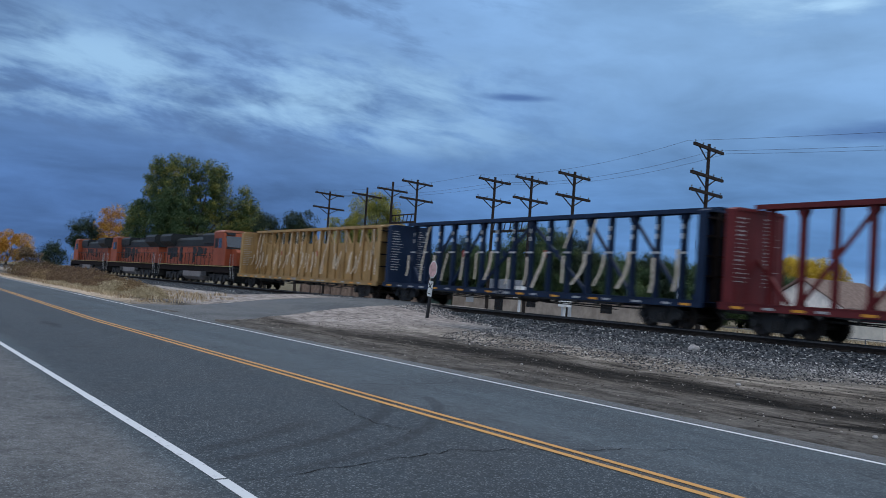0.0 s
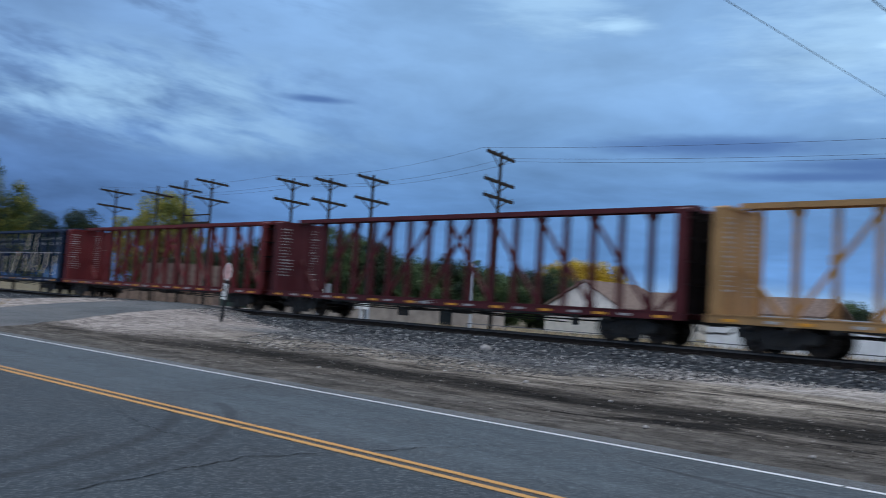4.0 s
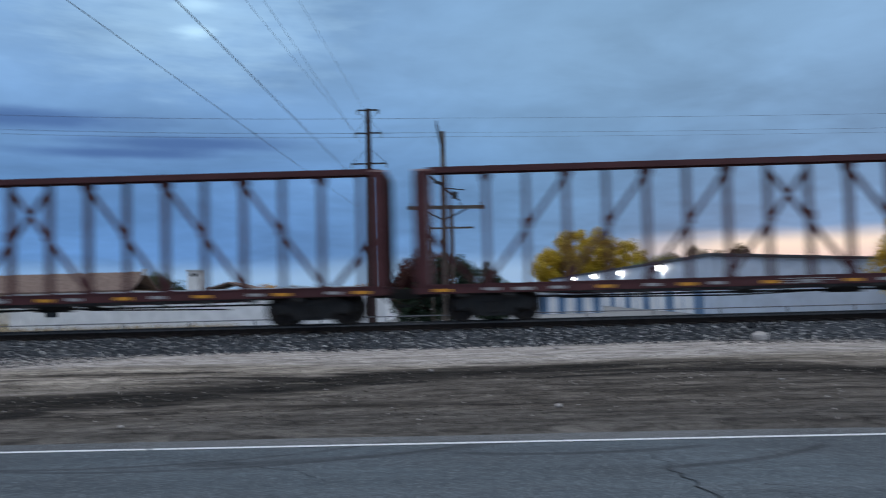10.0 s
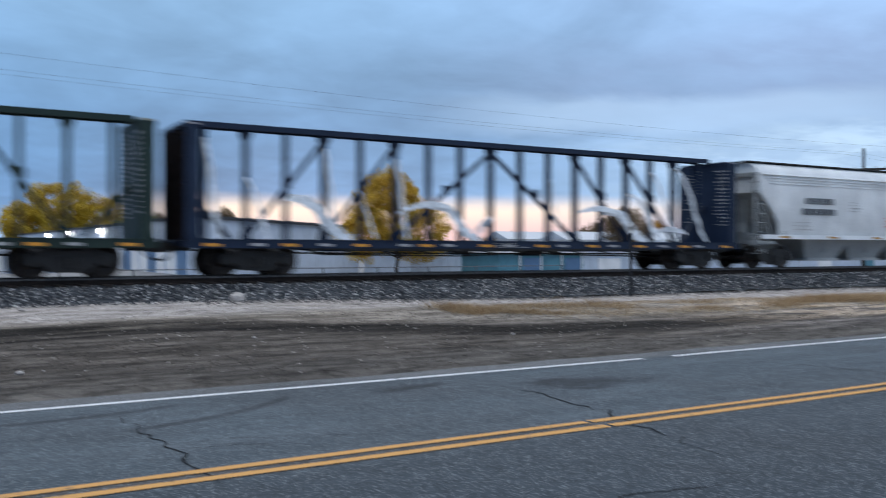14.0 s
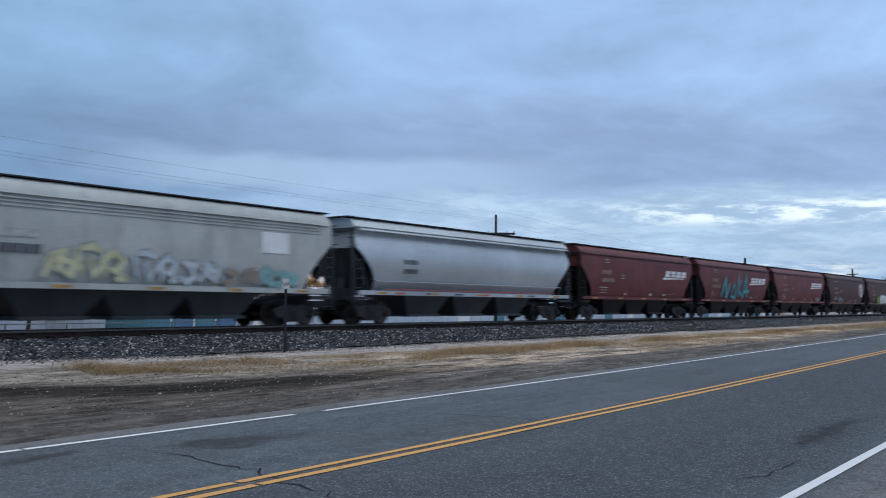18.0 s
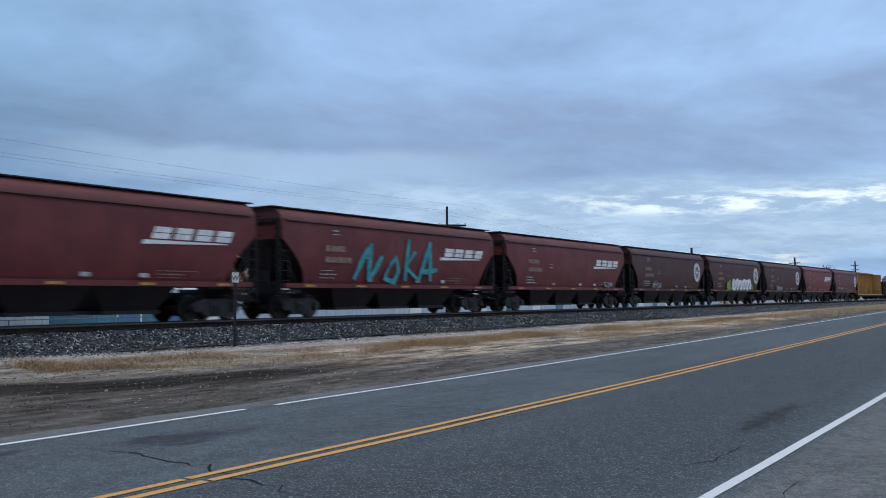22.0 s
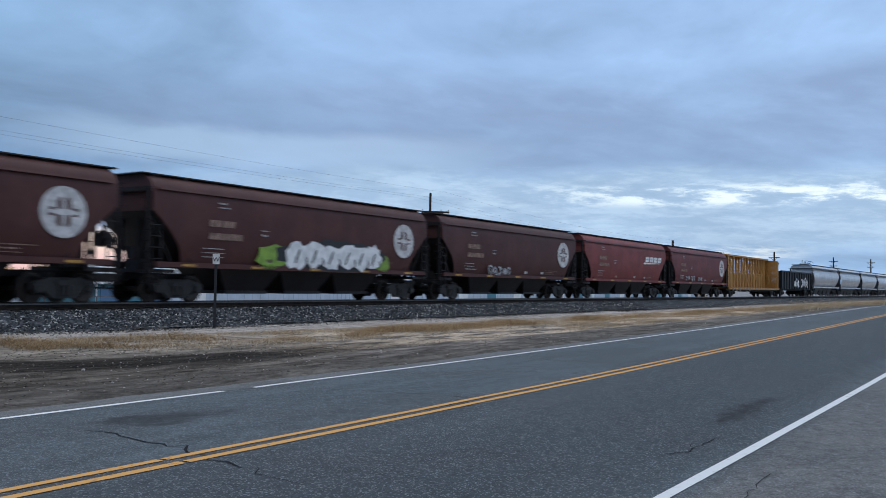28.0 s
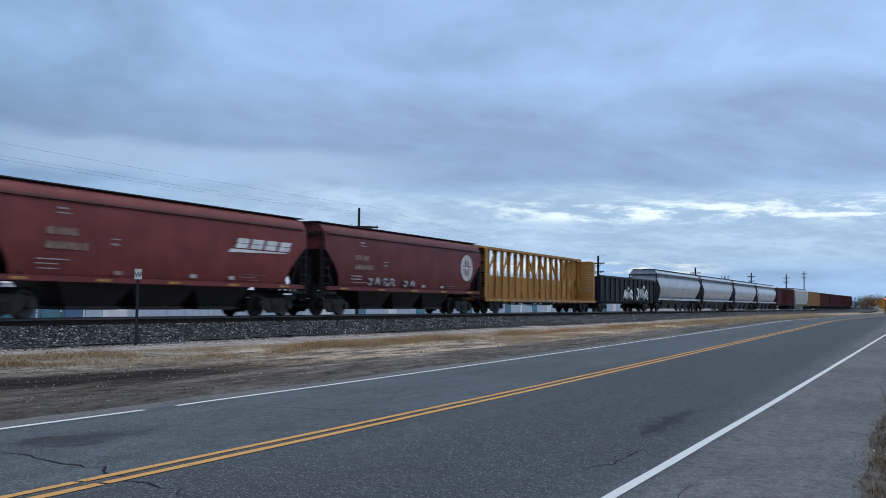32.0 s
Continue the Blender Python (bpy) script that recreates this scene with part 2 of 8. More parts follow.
def plain(name, colour, rough=0.6, metal=0.0, vary=0.3, scale=6.0):
    def build(g, b):
        if rough >= 0.8:
            b.inputs["Specular IOR Level"].default_value = 0.1
        co = g.add("ShaderNodeTexCoord").outputs["Object"]
        n = g.noise(co, scale, 5, 0.6)
        f = g.noise(co, scale * 9, 3, 0.6)
        col = g.mix(g.span(n, 0.3, 0.7), tuple(c * (1 - vary) for c in colour), tuple(min(1, c * (1 + vary * 0.6)) for c in colour))
        g.put(b, "Base Color", col)
        b.inputs["Roughness"].default_value, b.inputs["Metallic"].default_value = rough, metal
        bump(g, b, f, 0.2, 0.004)
    return material(name, build)


def glow(name, colour, strength):
    def build(g, b):
        b.inputs["Base Color"].default_value = (*colour, 1)
        b.inputs["Emission Color"].default_value = (*colour, 1)
        b.inputs["Emission Strength"].default_value = strength
    return material(name, build)


STEEL = plain("dark_steel", (0.030, 0.027, 0.025), 0.65, 0.2)
WHEEL = plain("wheel_steel", (0.055, 0.042, 0.035), 0.5, 0.5)
RAILTOP = plain("rail_head", (0.13, 0.12, 0.115), 0.5, 0.5, 0.2)
RAILSIDE = plain("rusty_rail", (0.030, 0.023, 0.020), 0.85, 0.1)
ORANGE = plain("orange_reflector", (0.78, 0.33, 0.03), 0.4, 0, 0.15)
WHITEBAR = plain("white_lettering", (0.72, 0.71, 0.68), 0.6, 0, 0.25)
BLACK = plain("black_paint", (0.015, 0.015, 0.017), 0.5)

# ---------------------------------------------------------------- mesh helpers
CACHE = {}


class Geo:
    """Collects faces for one mesh."""
    def __init__(self):
        self.v, self.f = [], []

    def box(self, x0, x1, y0, y1, z0, z1):
        n = len(self.v)
        self.v += [(x, y, z) for z in (z0, z1) for y in (y0, y1) for x in (x0, x1)]
        self.f += [tuple(n + k for k in q) for q in ((0, 2, 3, 1), (4, 5, 7, 6), (0, 1, 5, 4), (2, 6, 7, 3), (0, 4, 6, 2), (1, 3, 7, 5))]
        return self

    def beam(self, a, b, w, h, up=(0, 0, 1)):
        """A bar from a to b, w wide and h high."""
        a, b = Vector(a), Vector(b)
        d = (b - a).normalized()
        up = Vector(up)
        if abs(d.dot(up)) > 0.97:
            up = Vector((1, 0, 0))
        s = d.cross(up).normalized()
        t = s.cross(d)
        n = len(self.v)
        for p in (a, b):
            for i, j in ((-1, -1), (1, -1), (1, 1), (-1, 1)):
                self.v.append(tuple(p + s * (i * w / 2) + t * (j * h / 2)))
        self.f += [tuple(n + k for k in q) for q in ((0, 1, 2, 3), (7, 6, 5, 4), (0, 4, 5, 1), (1, 5, 6, 2), (2, 6, 7, 3), (3, 7, 4, 0))]
        return self

    def prism(self, poly, axis, a, b):
        """A flat outline pushed along an axis from a to b. Outline points are the other two axes in order."""
        n, m = len(self.v), len(poly)
        for q in (a, b):
            for p in poly:
                self.v.append({"x": (q, *p), "y": (p[0], q, p[1]), "z": (*p, q)}[axis])
        self.f.append(tuple(n + k for k in range(m)))
        self.f.append(tuple(n + m + k for k in reversed(range(m))))
        self.f += [(n + k, n + m + k, n + m + (k + 1) % m, n + (k + 1) % m) for k in range(m)]
        return self

    def tube(self, pts, r, sides=8, caps=True):
        """A round bar along points; r may be one radius or one a point."""
        pts = [Vector(p) for p in pts]
        rs = r if isinstance(r, (list, tuple)) else [r] * len(pts)
        n = len(self.v)
        for k, p in enumerate(pts):
            d = (pts[min(k + 1, len(pts) - 1)] - pts[max(k - 1, 0)]).normalized()
            s = d.cross(Vector((0, 0, 1)) if abs(d.z) < 0.9 else Vector((1, 0, 0))).normalized()
            t = d.cross(s)
            for q in range(sides):
                w = 2 * math.pi * q / sides
                self.v.append(tuple(p + (s * math.cos(w) + t * math.sin(w)) * rs[k]))
        for k in range(len(pts) - 1):
            for q in range(sides):
                i, j = n + k * sides, (q + 1) % sides
                self.f.append((i + q, i + sides + q, i + sides + j, i + j))
        if caps:
            self.f.append(tuple(n + q for q in range(sides)))
            e = n + (len(pts) - 1) * sides
            self.f.append(tuple(e + q for q in reversed(range(sides))))
        return self

    def loft(self, rings, close=True, caps=True):
        n, m = len(self.v), len(rings[0])
        for ring in rings:
            self.v += [tuple(p) for p in ring]
        for k in range(len(rings) - 1):
            for q in range(m if close else m - 1):
                i, j = n + k * m, (q + 1) % m
                self.f.append((i + q, i + j, i + m + j, i + m + q))
        if caps and close:
            self.f.append(tuple(n + q for q in reversed(range(m))))
            e = n + (len(rings) - 1) * m
            self.f.append(tuple(e + q for q in range(m)))
        return self

    def mesh(self, name, smooth=0.0):
        me = bpy.data.meshes.new(name)
        me.from_pydata(self.v, [], self.f)
        bm = bmesh.new()
        bm.from_mesh(me)
        bmesh.ops.recalc_face_normals(bm, faces=bm.faces)
        bm.to_mesh(me)
        bm.free()
        if smooth:
            me.polygons.foreach_set("use_smooth", [True] * len(me.polygons))
            me.set_sharp_from_angle(angle=radians(smooth))
        me.materials.append(None)
        return me


def part(name, geo, mat, parent=None, label="", at=None, smooth=0.0):
    """One mesh object; geo is a Geo, or a mesh to share."""
    me = geo.mesh(name, smooth) if isinstance(geo, Geo) else geo
    if len(me.materials) == 0:
        me.materials.append(None)
    ob = new(name, me)
    ob.material_slots[0].link = "OBJECT"
    ob.material_slots[0].material = mat
    if parent is not None:
        ob.parent = parent
    if at is not None:
        ob.matrix_basis = at if isinstance(at, Matrix) else Matrix.Translation(at)
    if label:
        tagged(ob, label)
    return ob


def cached(key, make, smooth=0.0):
    if key not in CACHE:
        CACHE[key] = make().mesh(key if isinstance(key, str) else key[0], smooth)
    return CACHE[key]


def empty(name, label, category, group="", at=(0, 0, 0)):
    ob = new(name)
    ob.empty_display_size = 0.2
    ob.location = at
    return tagged(ob, label, category, group)


# ---------------------------------------------------------------- plan
TRACK_Y, RAIL_Z = 25.6, 0.80
ROAD_SLOPE = -0.0125
# speed of the train towards -x, in metres a second, at times in seconds: it gathers way slowly again after a lull
SPEEDS = [(0, 9.63), (2, 9.44), (4, 9.23), (6, 9.08), (8, 9.09), (12, 9.19), (16, 9.31), (20, 9.41), (24, 9.49), (28, 9.57), (32, 9.66)]


def run(t):
    """How far the train has gone at a time."""
    s = 0.0
    for (a, u), (b, v) in zip(SPEEDS, SPEEDS[1:]):
        c = min(max(t, a), b)
        w = u + (v - u) * (c - a) / (b - a)
        s += (c - a) * (u + w) / 2
    return s




def track_y(x):
    """The track's centre line: straight to the -x side, bending slightly towards the road on the +x side."""
    u = ((x - 15) + math.sqrt((x - 15) ** 2 + 100)) / 2
    u = min(u, 330)
    return TRACK_Y - 0.0175 * (u - 1.5) - 6e-5 * u * u


def smooth(a, b, v):
    t = min(1, max(0, (v - a) / (b - a)))
    return t * t * (3 - 2 * t)


def road_rise(x, q):
    """The road climbs to a low crest on the +x side and dips, most on the near lane, to the -x side."""
    if x > 10:
        u = ((x - 14) + math.sqrt((x - 14) ** 2 + 16)) / 2
        return 0.0058 * min(u, 66) - (0.004 * (x - 80) if x > 80 else 0.0)
    if x < -5:
        tilt = 1 - 0.7 * smooth(6, 9.6, q)
        return -0.0085 * tilt * min(-x - 5, 26)
    return 0.0


def ground_z(x, y):
    q = y - ROAD_SLOPE * x
    z = -0.06 if -2.0 < q < 10.6 else 0.0
    z += road_rise(x, q) * (1 - smooth(11, 18, q)) * smooth(-60, -8, q)
    z += (0.24 - 0.19 * smooth(6, 20, x)) * smooth(12, 20, q) if y < track_y(x) else 0.15 - 0.75 * smooth(3, 14, y - track_y(x))
    # the ramp of the level crossing
    ramp = smooth(-60, -48, x) * (1 - smooth(-42, -30, x))
    z += ramp * 0.62 * smooth(11, 23.5, q) * (1 - smooth(30, 44, y))
    z += 0.02 * noise.noise((x * 0.5, y * 0.5, 0)) + 0.03 * noise.noise((x * 0.12, y * 0.2, 5)) * smooth(10.5, 13, abs(q - 4) + 4)
    return z


# ---------------------------------------------------------------- ground, road
def mat_ground():
    def build(g, b):
        co = g.add("ShaderNodeTexCoord").outputs["Object"]
        sep = g.add("ShaderNodeSeparateXYZ", Vector=co)
        x, y, z = sep.outputs
        q = g.math("ADD", y, g.math("MULTIPLY", x, 0.0125))
        st = g.add("ShaderNodeMapping", Vector=co)
        st.inputs["Scale"].default_value = (0.24, 1.0, 1.0)
        wob = g.noise(st.outputs[0], 0.35, 5, 0.6)
        band = g.noise(st.outputs[0], 1.5, 6, 0.65)
        fine = g.noise(co, 6, 7, 0.75)
        speck = g.noise(co, 22, 4, 0.7)
        qq = g.math("ADD", q, g.math("MULTIPLY", g.math("SUBTRACT", wob, 0.5), 5.0))
        # away from the road: mown dry ground
        col = g.mix(g.span(g.noise(co, 0.12, 5, 0.6), 0.35, 0.65), (0.14, 0.115, 0.075), (0.22, 0.19, 0.13))
        yard = g.math("MULTIPLY", g.span(x, -40, -10), g.span(y, 27, 31))
        col = g.mix(yard, col, g.mix(g.span(fine, 0.35, 0.65), (0.20, 0.20, 0.205), (0.34, 0.335, 0.33)))
        dirt = g.mix(g.span(band, 0.35, 0.65), (0.068, 0.059, 0.051), (0.160, 0.139, 0.120))
        tan = g.mix(g.span(band, 0.35, 0.65), (0.165, 0.140, 0.117), (0.34, 0.295, 0.248))
        pale = g.mix(g.span(fine, 0.35, 0.65), (0.28, 0.245, 0.225), (0.52, 0.47, 0.43))
        side = g.span(y, 28.0, 34.0)
        dust = g.mix(g.span(band, 0.3, 0.7), (0.085, 0.076, 0.068), (0.150, 0.135, 0.120))
        dx = g.math("DIVIDE", g.math("SUBTRACT", x, 2.5), 5.5)
        d2 = g.math("MULTIPLY", dx, dx)
        swell = g.math("DIVIDE", 1.0, g.math("ADD", 1.0, g.math("MULTIPLY", d2, d2)))
        plus = g.span(x, 11, 20)
        dirt = g.mix(g.math("MULTIPLY", plus, 0.75), dirt, g.mix(g.span(band, 0.35, 0.65), (0.105, 0.094, 0.088), (0.235, 0.208, 0.192)))
        near = g.mix(g.span(qq, 11.0, 12.6), dust, dirt)
        near = g.mix(g.span(g.math("SUBTRACT", qq, g.math("MULTIPLY", swell, 2.0)), 14.4, 16.0), near, tan)
        near = g.mix(g.span(g.math("ADD", qq, g.math("MULTIPLY", swell, 1.0)), 18.3, 20.0), near, pale)
        # a wet black streak of earth that swings out and back
        off = g.math("SUBTRACT", q, g.math("ADD", 13.6, g.math("MULTIPLY", swell, 3.0)))
        off = g.math("ABSOLUTE", g.math("ADD", off, g.math("MULTIPLY", g.math("SUBTRACT", wob, 0.5), 2.5)))
        wet = g.math("MULTIPLY", g.span(off, 1.25, 0.45), g.span(band, 0.30, 0.52))
        wet = g.math("MULTIPLY", wet, g.math("MULTIPLY", g.span(x, -40, -18), g.span(x, 26, 14)))
        near = g.mix(g.math("MULTIPLY", wet, 0.9), near, (0.014, 0.013, 0.012))
        # long wheel ruts with wet dark earth, and dry pale ones
        rut = g.noise(st.outputs[0], 0.75, 5, 0.62, 1.4)
        zone = g.math("MULTIPLY", g.span(q, 11.0, 12.0), g.span(q, 19.5, 17.0))
        near = g.mix(g.math("MULTIPLY", g.math("MULTIPLY", g.span(rut, 0.56, 0.66), zone), g.math("SUBTRACT", 0.85, g.math("MULTIPLY", plus, 0.35))), near, (0.012, 0.011, 0.011))
        near = g.mix(g.math("MULTIPLY", g.math("MULTIPLY", g.span(rut, 0.40, 0.31), g.span(q, 13.5, 15.0)), 0.6), near, (0.26, 0.225, 0.185))
        # oily dark soil where trucks turn
        oil = g.math("MULTIPLY", g.math("MULTIPLY", g.span(x, -4, 1.5), g.span(x, 17, 9)), g.span(qq, 17.6, 15.6))
        near = g.mix(g.math("MULTIPLY", oil, 0.18), near, (0.030, 0.026, 0.024))
        # pale gravel round the level crossing
        ramp = g.math("MULTIPLY", g.span(x, -66, -56), g.span(x, -22, -33))
        near = g.mix(g.math("MULTIPLY", ramp, g.span(qq, 13.0, 14.5)), near, g.mix(0.45, pale, (0.22, 0.175, 0.158)))
        shelf = g.math("MULTIPLY", g.math("MULTIPLY", g.span(x, -33, -27), g.span(x, -9, -15)), g.span(g.math("ADD", qq, g.math("MULTIPLY", x, 0.09)), 15.2, 16.8))
        near = g.mix(g.math("MULTIPLY", shelf, 0.9), near, g.mix(g.span(fine, 0.35, 0.65), (0.055, 0.062, 0.070), (0.20, 0.205, 0.215)))
        # dry grass along the +x side
        gr = g.math("MULTIPLY", g.span(x, 13, 24), g.math("MULTIPLY", g.span(qq, 12.2, 13.4), g.span(qq, 19.5, 18.0)))
        straw = g.mix(g.span(fine, 0.3, 0.7), (0.30, 0.22, 0.145), (0.70, 0.56, 0.43))
        gpatch = g.span(g.noise(st.outputs[0], 1.1, 6, 0.70), 0.45, 0.56)
        near = g.mix(g.math("MULTIPLY", gr, gpatch), near, straw)
        near = g.mix(g.math("MULTIPLY", g.span(x, -40, -55), g.span(qq, 13, 11.5)), near, straw)
        col = g.mix(side, near, col)
        col = g.mix(g.math("MULTIPLY", g.span(speck, 0.66, 0.72), 0.7), col, (0.40, 0.37, 0.34))
        col = g.mix(g.math("MULTIPLY", g.span(fine, 0.52, 0.70), 0.6), col, (0.030, 0.024, 0.019))
        # coarse earthy mottling: clods and dried wheel tracks
        st2 = g.add("ShaderNodeMapping", Vector=co)
        st2.inputs["Scale"].default_value = (0.5, 1.0, 1.0)
        clod = g.noise(st2.outputs[0], 3.2, 9, 0.82, 0.6)
        track = g.noise(st.outputs[0], 2.6, 6, 0.7, 0.8)
        gain = g.math("MULTIPLY", g.span(clod, 0.36, 0.62, 0.55, 1.40), g.span(track, 0.36, 0.62, 0.80, 1.20))
        gain = g.math("ADD", 1.0, g.math("MULTIPLY", g.math("SUBTRACT", gain, 1.0), g.span(y, 40, 27)))
        col = g.mix(1.0, col, g.add("ShaderNodeCombineXYZ", X=gain, Y=gain, Z=gain).outputs[0], "MULTIPLY")
        # flattened mats of bleached straw
        st3 = g.add("ShaderNodeMapping", Vector=co)
        st3.inputs["Scale"].default_value = (0.35, 1.0, 1.0)
        mat1 = g.noise(st3.outputs[0], 0.75, 6, 0.68, 0.5)
        fibre = g.noise(st3.outputs[0], 16, 4, 0.7)
        mats = g.math("MULTIPLY", g.math("MULTIPLY", gr, g.span(mat1, 0.52, 0.58)), 0.85)
        col = g.mix(mats, col, g.mix(g.span(fibre, 0.35, 0.65), (0.38, 0.29, 0.21), (0.74, 0.61, 0.49)))
        g.put(b, "Base Color", col)
        b.inputs["Roughness"].default_value = 0.95
        b.inputs["Specular IOR Level"].default_value = 0.03
        h = g.math("ADD", g.math("MULTIPLY", clod, 0.8), g.math("MULTIPLY", fine, 0.3))
        bump(g, b, h, 0.8, 0.09)
    return material("ground_dirt", build)


def steps(stops):
    out = []
    for (a, n), (b, _) in zip(stops, stops[1:]):
        out += [a + (b - a) * k / n for k in range(n)]
    return out + [stops[-1][0]]


def build_ground():
    xs = steps([(-2500, 6), (-400, 10), (-120, 60), (-40, 100), (60, 60), (140, 16), (400, 6), (2500, 1)])
    ys = steps([(-1500, 5), (-60, 6), (-4, 10), (9, 4), (10.4, 36), (23, 12), (29, 16), (60, 8), (200, 6), (2500, 1)])
    g = Geo()
    for y in ys:
        for x in xs:
            g.v.append((x, y, ground_z(x, y)))
    w = len(xs)
    g.f = [(j * w + i, j * w + i + 1, (j + 1) * w + i + 1, (j + 1) * w + i) for j in range(len(ys) - 1) for i in range(w - 1)]
    ob = part("ground", g, mat_ground(), smooth=60)
    tagged(ob, "bare gravelly dirt with pale gravel and dry grass", "ground", kind="structure")


def mat_asphalt():
    def build(g, b):
        co = g.add("ShaderNodeTexCoord").outputs["Object"]
        sep = g.add("ShaderNodeSeparateXYZ", Vector=co)
        x, y, z = sep.outputs
        q = g.math("ADD", y, g.math("MULTIPLY", x, 0.0125))
        st = g.add("ShaderNodeMapping", Vector=co)
        st.inputs["Scale"].default_value = (0.06, 1.0, 1.0)
        lanes = g.noise(st.outputs[0], 1.3, 4, 0.6)
        patch = g.noise(co, 0.35, 5, 0.6, 0.5)
        blotch = g.noise(co, 1.6, 6, 0.7, 0.4)
        fine = g.noise(co, 14, 5, 0.8)
        vo = g.n.new("ShaderNodeTexVoronoi")
        g.put(vo, "Vector", co)
        vo.inputs["Scale"].default_value = 75
        chip = g.add("ShaderNodeSeparateXYZ", Vector=vo.outputs["Color"]).outputs[0]
        col = g.mix(g.span(lanes, 0.3, 0.7), (0.051, 0.066, 0.078), (0.085, 0.105, 0.120))
        # the traffic lane nearest the camera is newer and darker; the wheel paths are polished
        lane = g.math("MULTIPLY", g.span(q, 2.3, 2.7), g.span(q, 6.3, 5.6))
        col = g.mix(g.math("MULTIPLY", lane, 0.85), col, (0.034, 0.043, 0.052))
        rim = g.math("MAXIMUM", g.span(q, 9.5, 9.9), g.span(q, 2.35, 1.9))
        col = g.mix(g.math("MULTIPLY", rim, 0.8), col, (0.150, 0.143, 0.138))
        # brown dust that gathers between the centre lines
        mid = g.math("MULTIPLY", g.span(q, 5.84, 5.94), g.span(q, 6.22, 6.13))
        col = g.mix(g.math("MULTIPLY", mid, 0.75), col, (0.078, 0.062, 0.050))
        # wheel paths polished paler, in long smooth streaks
        path = g.noise(st.outputs[0], 0.55, 3, 0.5)
        col = g.mix(g.math("MULTIPLY", g.span(path, 0.45, 0.68), 0.32), col, (0.092, 0.104, 0.116))
        col = g.mix(g.math("MULTIPLY", g.span(patch, 0.42, 0.68), 0.5), col, (0.042, 0.046, 0.051))
        col = g.mix(g.math("MULTIPLY", g.span(blotch, 0.50, 0.70), 0.34), col, (0.026, 0.030, 0.035))
        # stones of the wearing course
        col = g.mix(g.math("MULTIPLY", g.span(chip, 0.80, 0.94), 0.70), col, (0.20, 0.218, 0.23))
        col = g.mix(g.math("MULTIPLY", g.span(chip, 0.30, 0.12), 0.40), col, (0.022, 0.024, 0.027))
        col = g.mix(g.math("MULTIPLY", g.span(fine, 0.52, 0.74), 0.40), col, (0.022, 0.024, 0.027))

        # curved tyre marks: circles of rubber, broken up
        def arc(cx, cy, rad, w, x0, x1, k):
            dx, dy = g.math("SUBTRACT", x, cx), g.math("SUBTRACT", y, cy)
            d = g.math("ABSOLUTE", g.math("SUBTRACT", g.math("SQRT", g.math("ADD", g.math("MULTIPLY", dx, dx), g.math("MULTIPLY", dy, dy))), rad))
            f = g.math("MULTIPLY", g.span(d, w, w * 0.35), g.math("MULTIPLY", g.span(x, x0, x0 + 0.4), g.span(x, x1, x1 - 0.4)))
            f = g.math("MULTIPLY", f, g.span(g.math("ABSOLUTE", g.math("SUBTRACT", q, 6.2)), 3.9, 3.3))
            return g.math("MULTIPLY", g.math("MULTIPLY", f, g.span(blotch, 0.28, 0.46)), g.math("MINIMUM", k * 1.2, 0.8))
        for cx, cy, rad, w, x0, x1, k in ((1.0, 12.2, 3.4, 0.11, -0.3, 2.6, 0.55), (1.2, 11.0, 3.1, 0.10, 1.6, 3.8, 0.55), (4.2, 12.0, 3.3, 0.14, 4.3, 5.7, 0.6), (-4.0, 12.9, 4.4, 0.07, -5.5, -0.5, 0.5), (-3.2, 13.2, 4.9, 0.07, -5.0, 0.4, 0.5), (-2.6, 13.6, 5.0, 0.16, -2.9, 0.9, 0.4), (-13.5, 0.5, 6.3, 0.13, -11.5, -7.0, 0.45), (-13.8, 0.2, 7.4, 0.13, -11.5, -6.8, 0.4), (6.75, 8.05, 0.40, 0.13, 6.2, 7.15, 0.7), (-14.5, -1.0, 7.4, 0.16, -9.6, -6.8, 0.4)):
            col = g.mix(arc(cx, cy, rad, w, x0, x1, k), col, (0.020, 0.021, 0.024))

        def stain(cx, cy, rx, ry, k):
            dx = g.math("DIVIDE", g.math("SUBTRACT", x, cx), rx)
            dy = g.math("DIVIDE", g.math("SUBTRACT", y, cy), ry)
            d = g.math("ADD", g.math("SQRT", g.math("ADD", g.math("MULTIPLY", dx, dx), g.math("MULTIPLY", dy, dy))), g.math("MULTIPLY", g.math("SUBTRACT", blotch, 0.5), 2.2))
            return g.math("MULTIPLY", g.span(d, 1.0, 0.2), k)
        for cx, cy, rx, ry, k in ((10.9, 2.86, 0.35, 0.13, 1.0), (12.1, 2.85, 1.7, 0.28, 0.9), (7.0, 8.1, 1.1, 0.5, 0.75), (-28.0, 4.6, 2.5, 0.3, 0.6), (4.9, 8.9, 0.7, 0.25, 0.4)):
            col = g.mix(stain(cx, cy, rx, ry, k), col, (0.013, 0.013, 0.015))
        grit = g.noise(co, 6, 10, 0.92)
        shoulder = g.span(q, 2.35, 1.9, 1.0, 1.7)
        gain = g.math("ADD", 1.0, g.math("MULTIPLY", g.math("MULTIPLY", g.math("SUBTRACT", grit, 0.5), 2.2), shoulder))
        gain = g.math("MAXIMUM", gain, 0.45)
        col = g.mix(1.0, col, g.add("ShaderNodeCombineXYZ", X=gain, Y=gain, Z=gain).outputs[0], "MULTIPLY")
        g.put(b, "Base Color", col)
        g.put(b, "Roughness", g.span(fine, 0.2, 0.8, 0.70, 0.92))
        b.inputs["Specular IOR Level"].default_value = 0.22
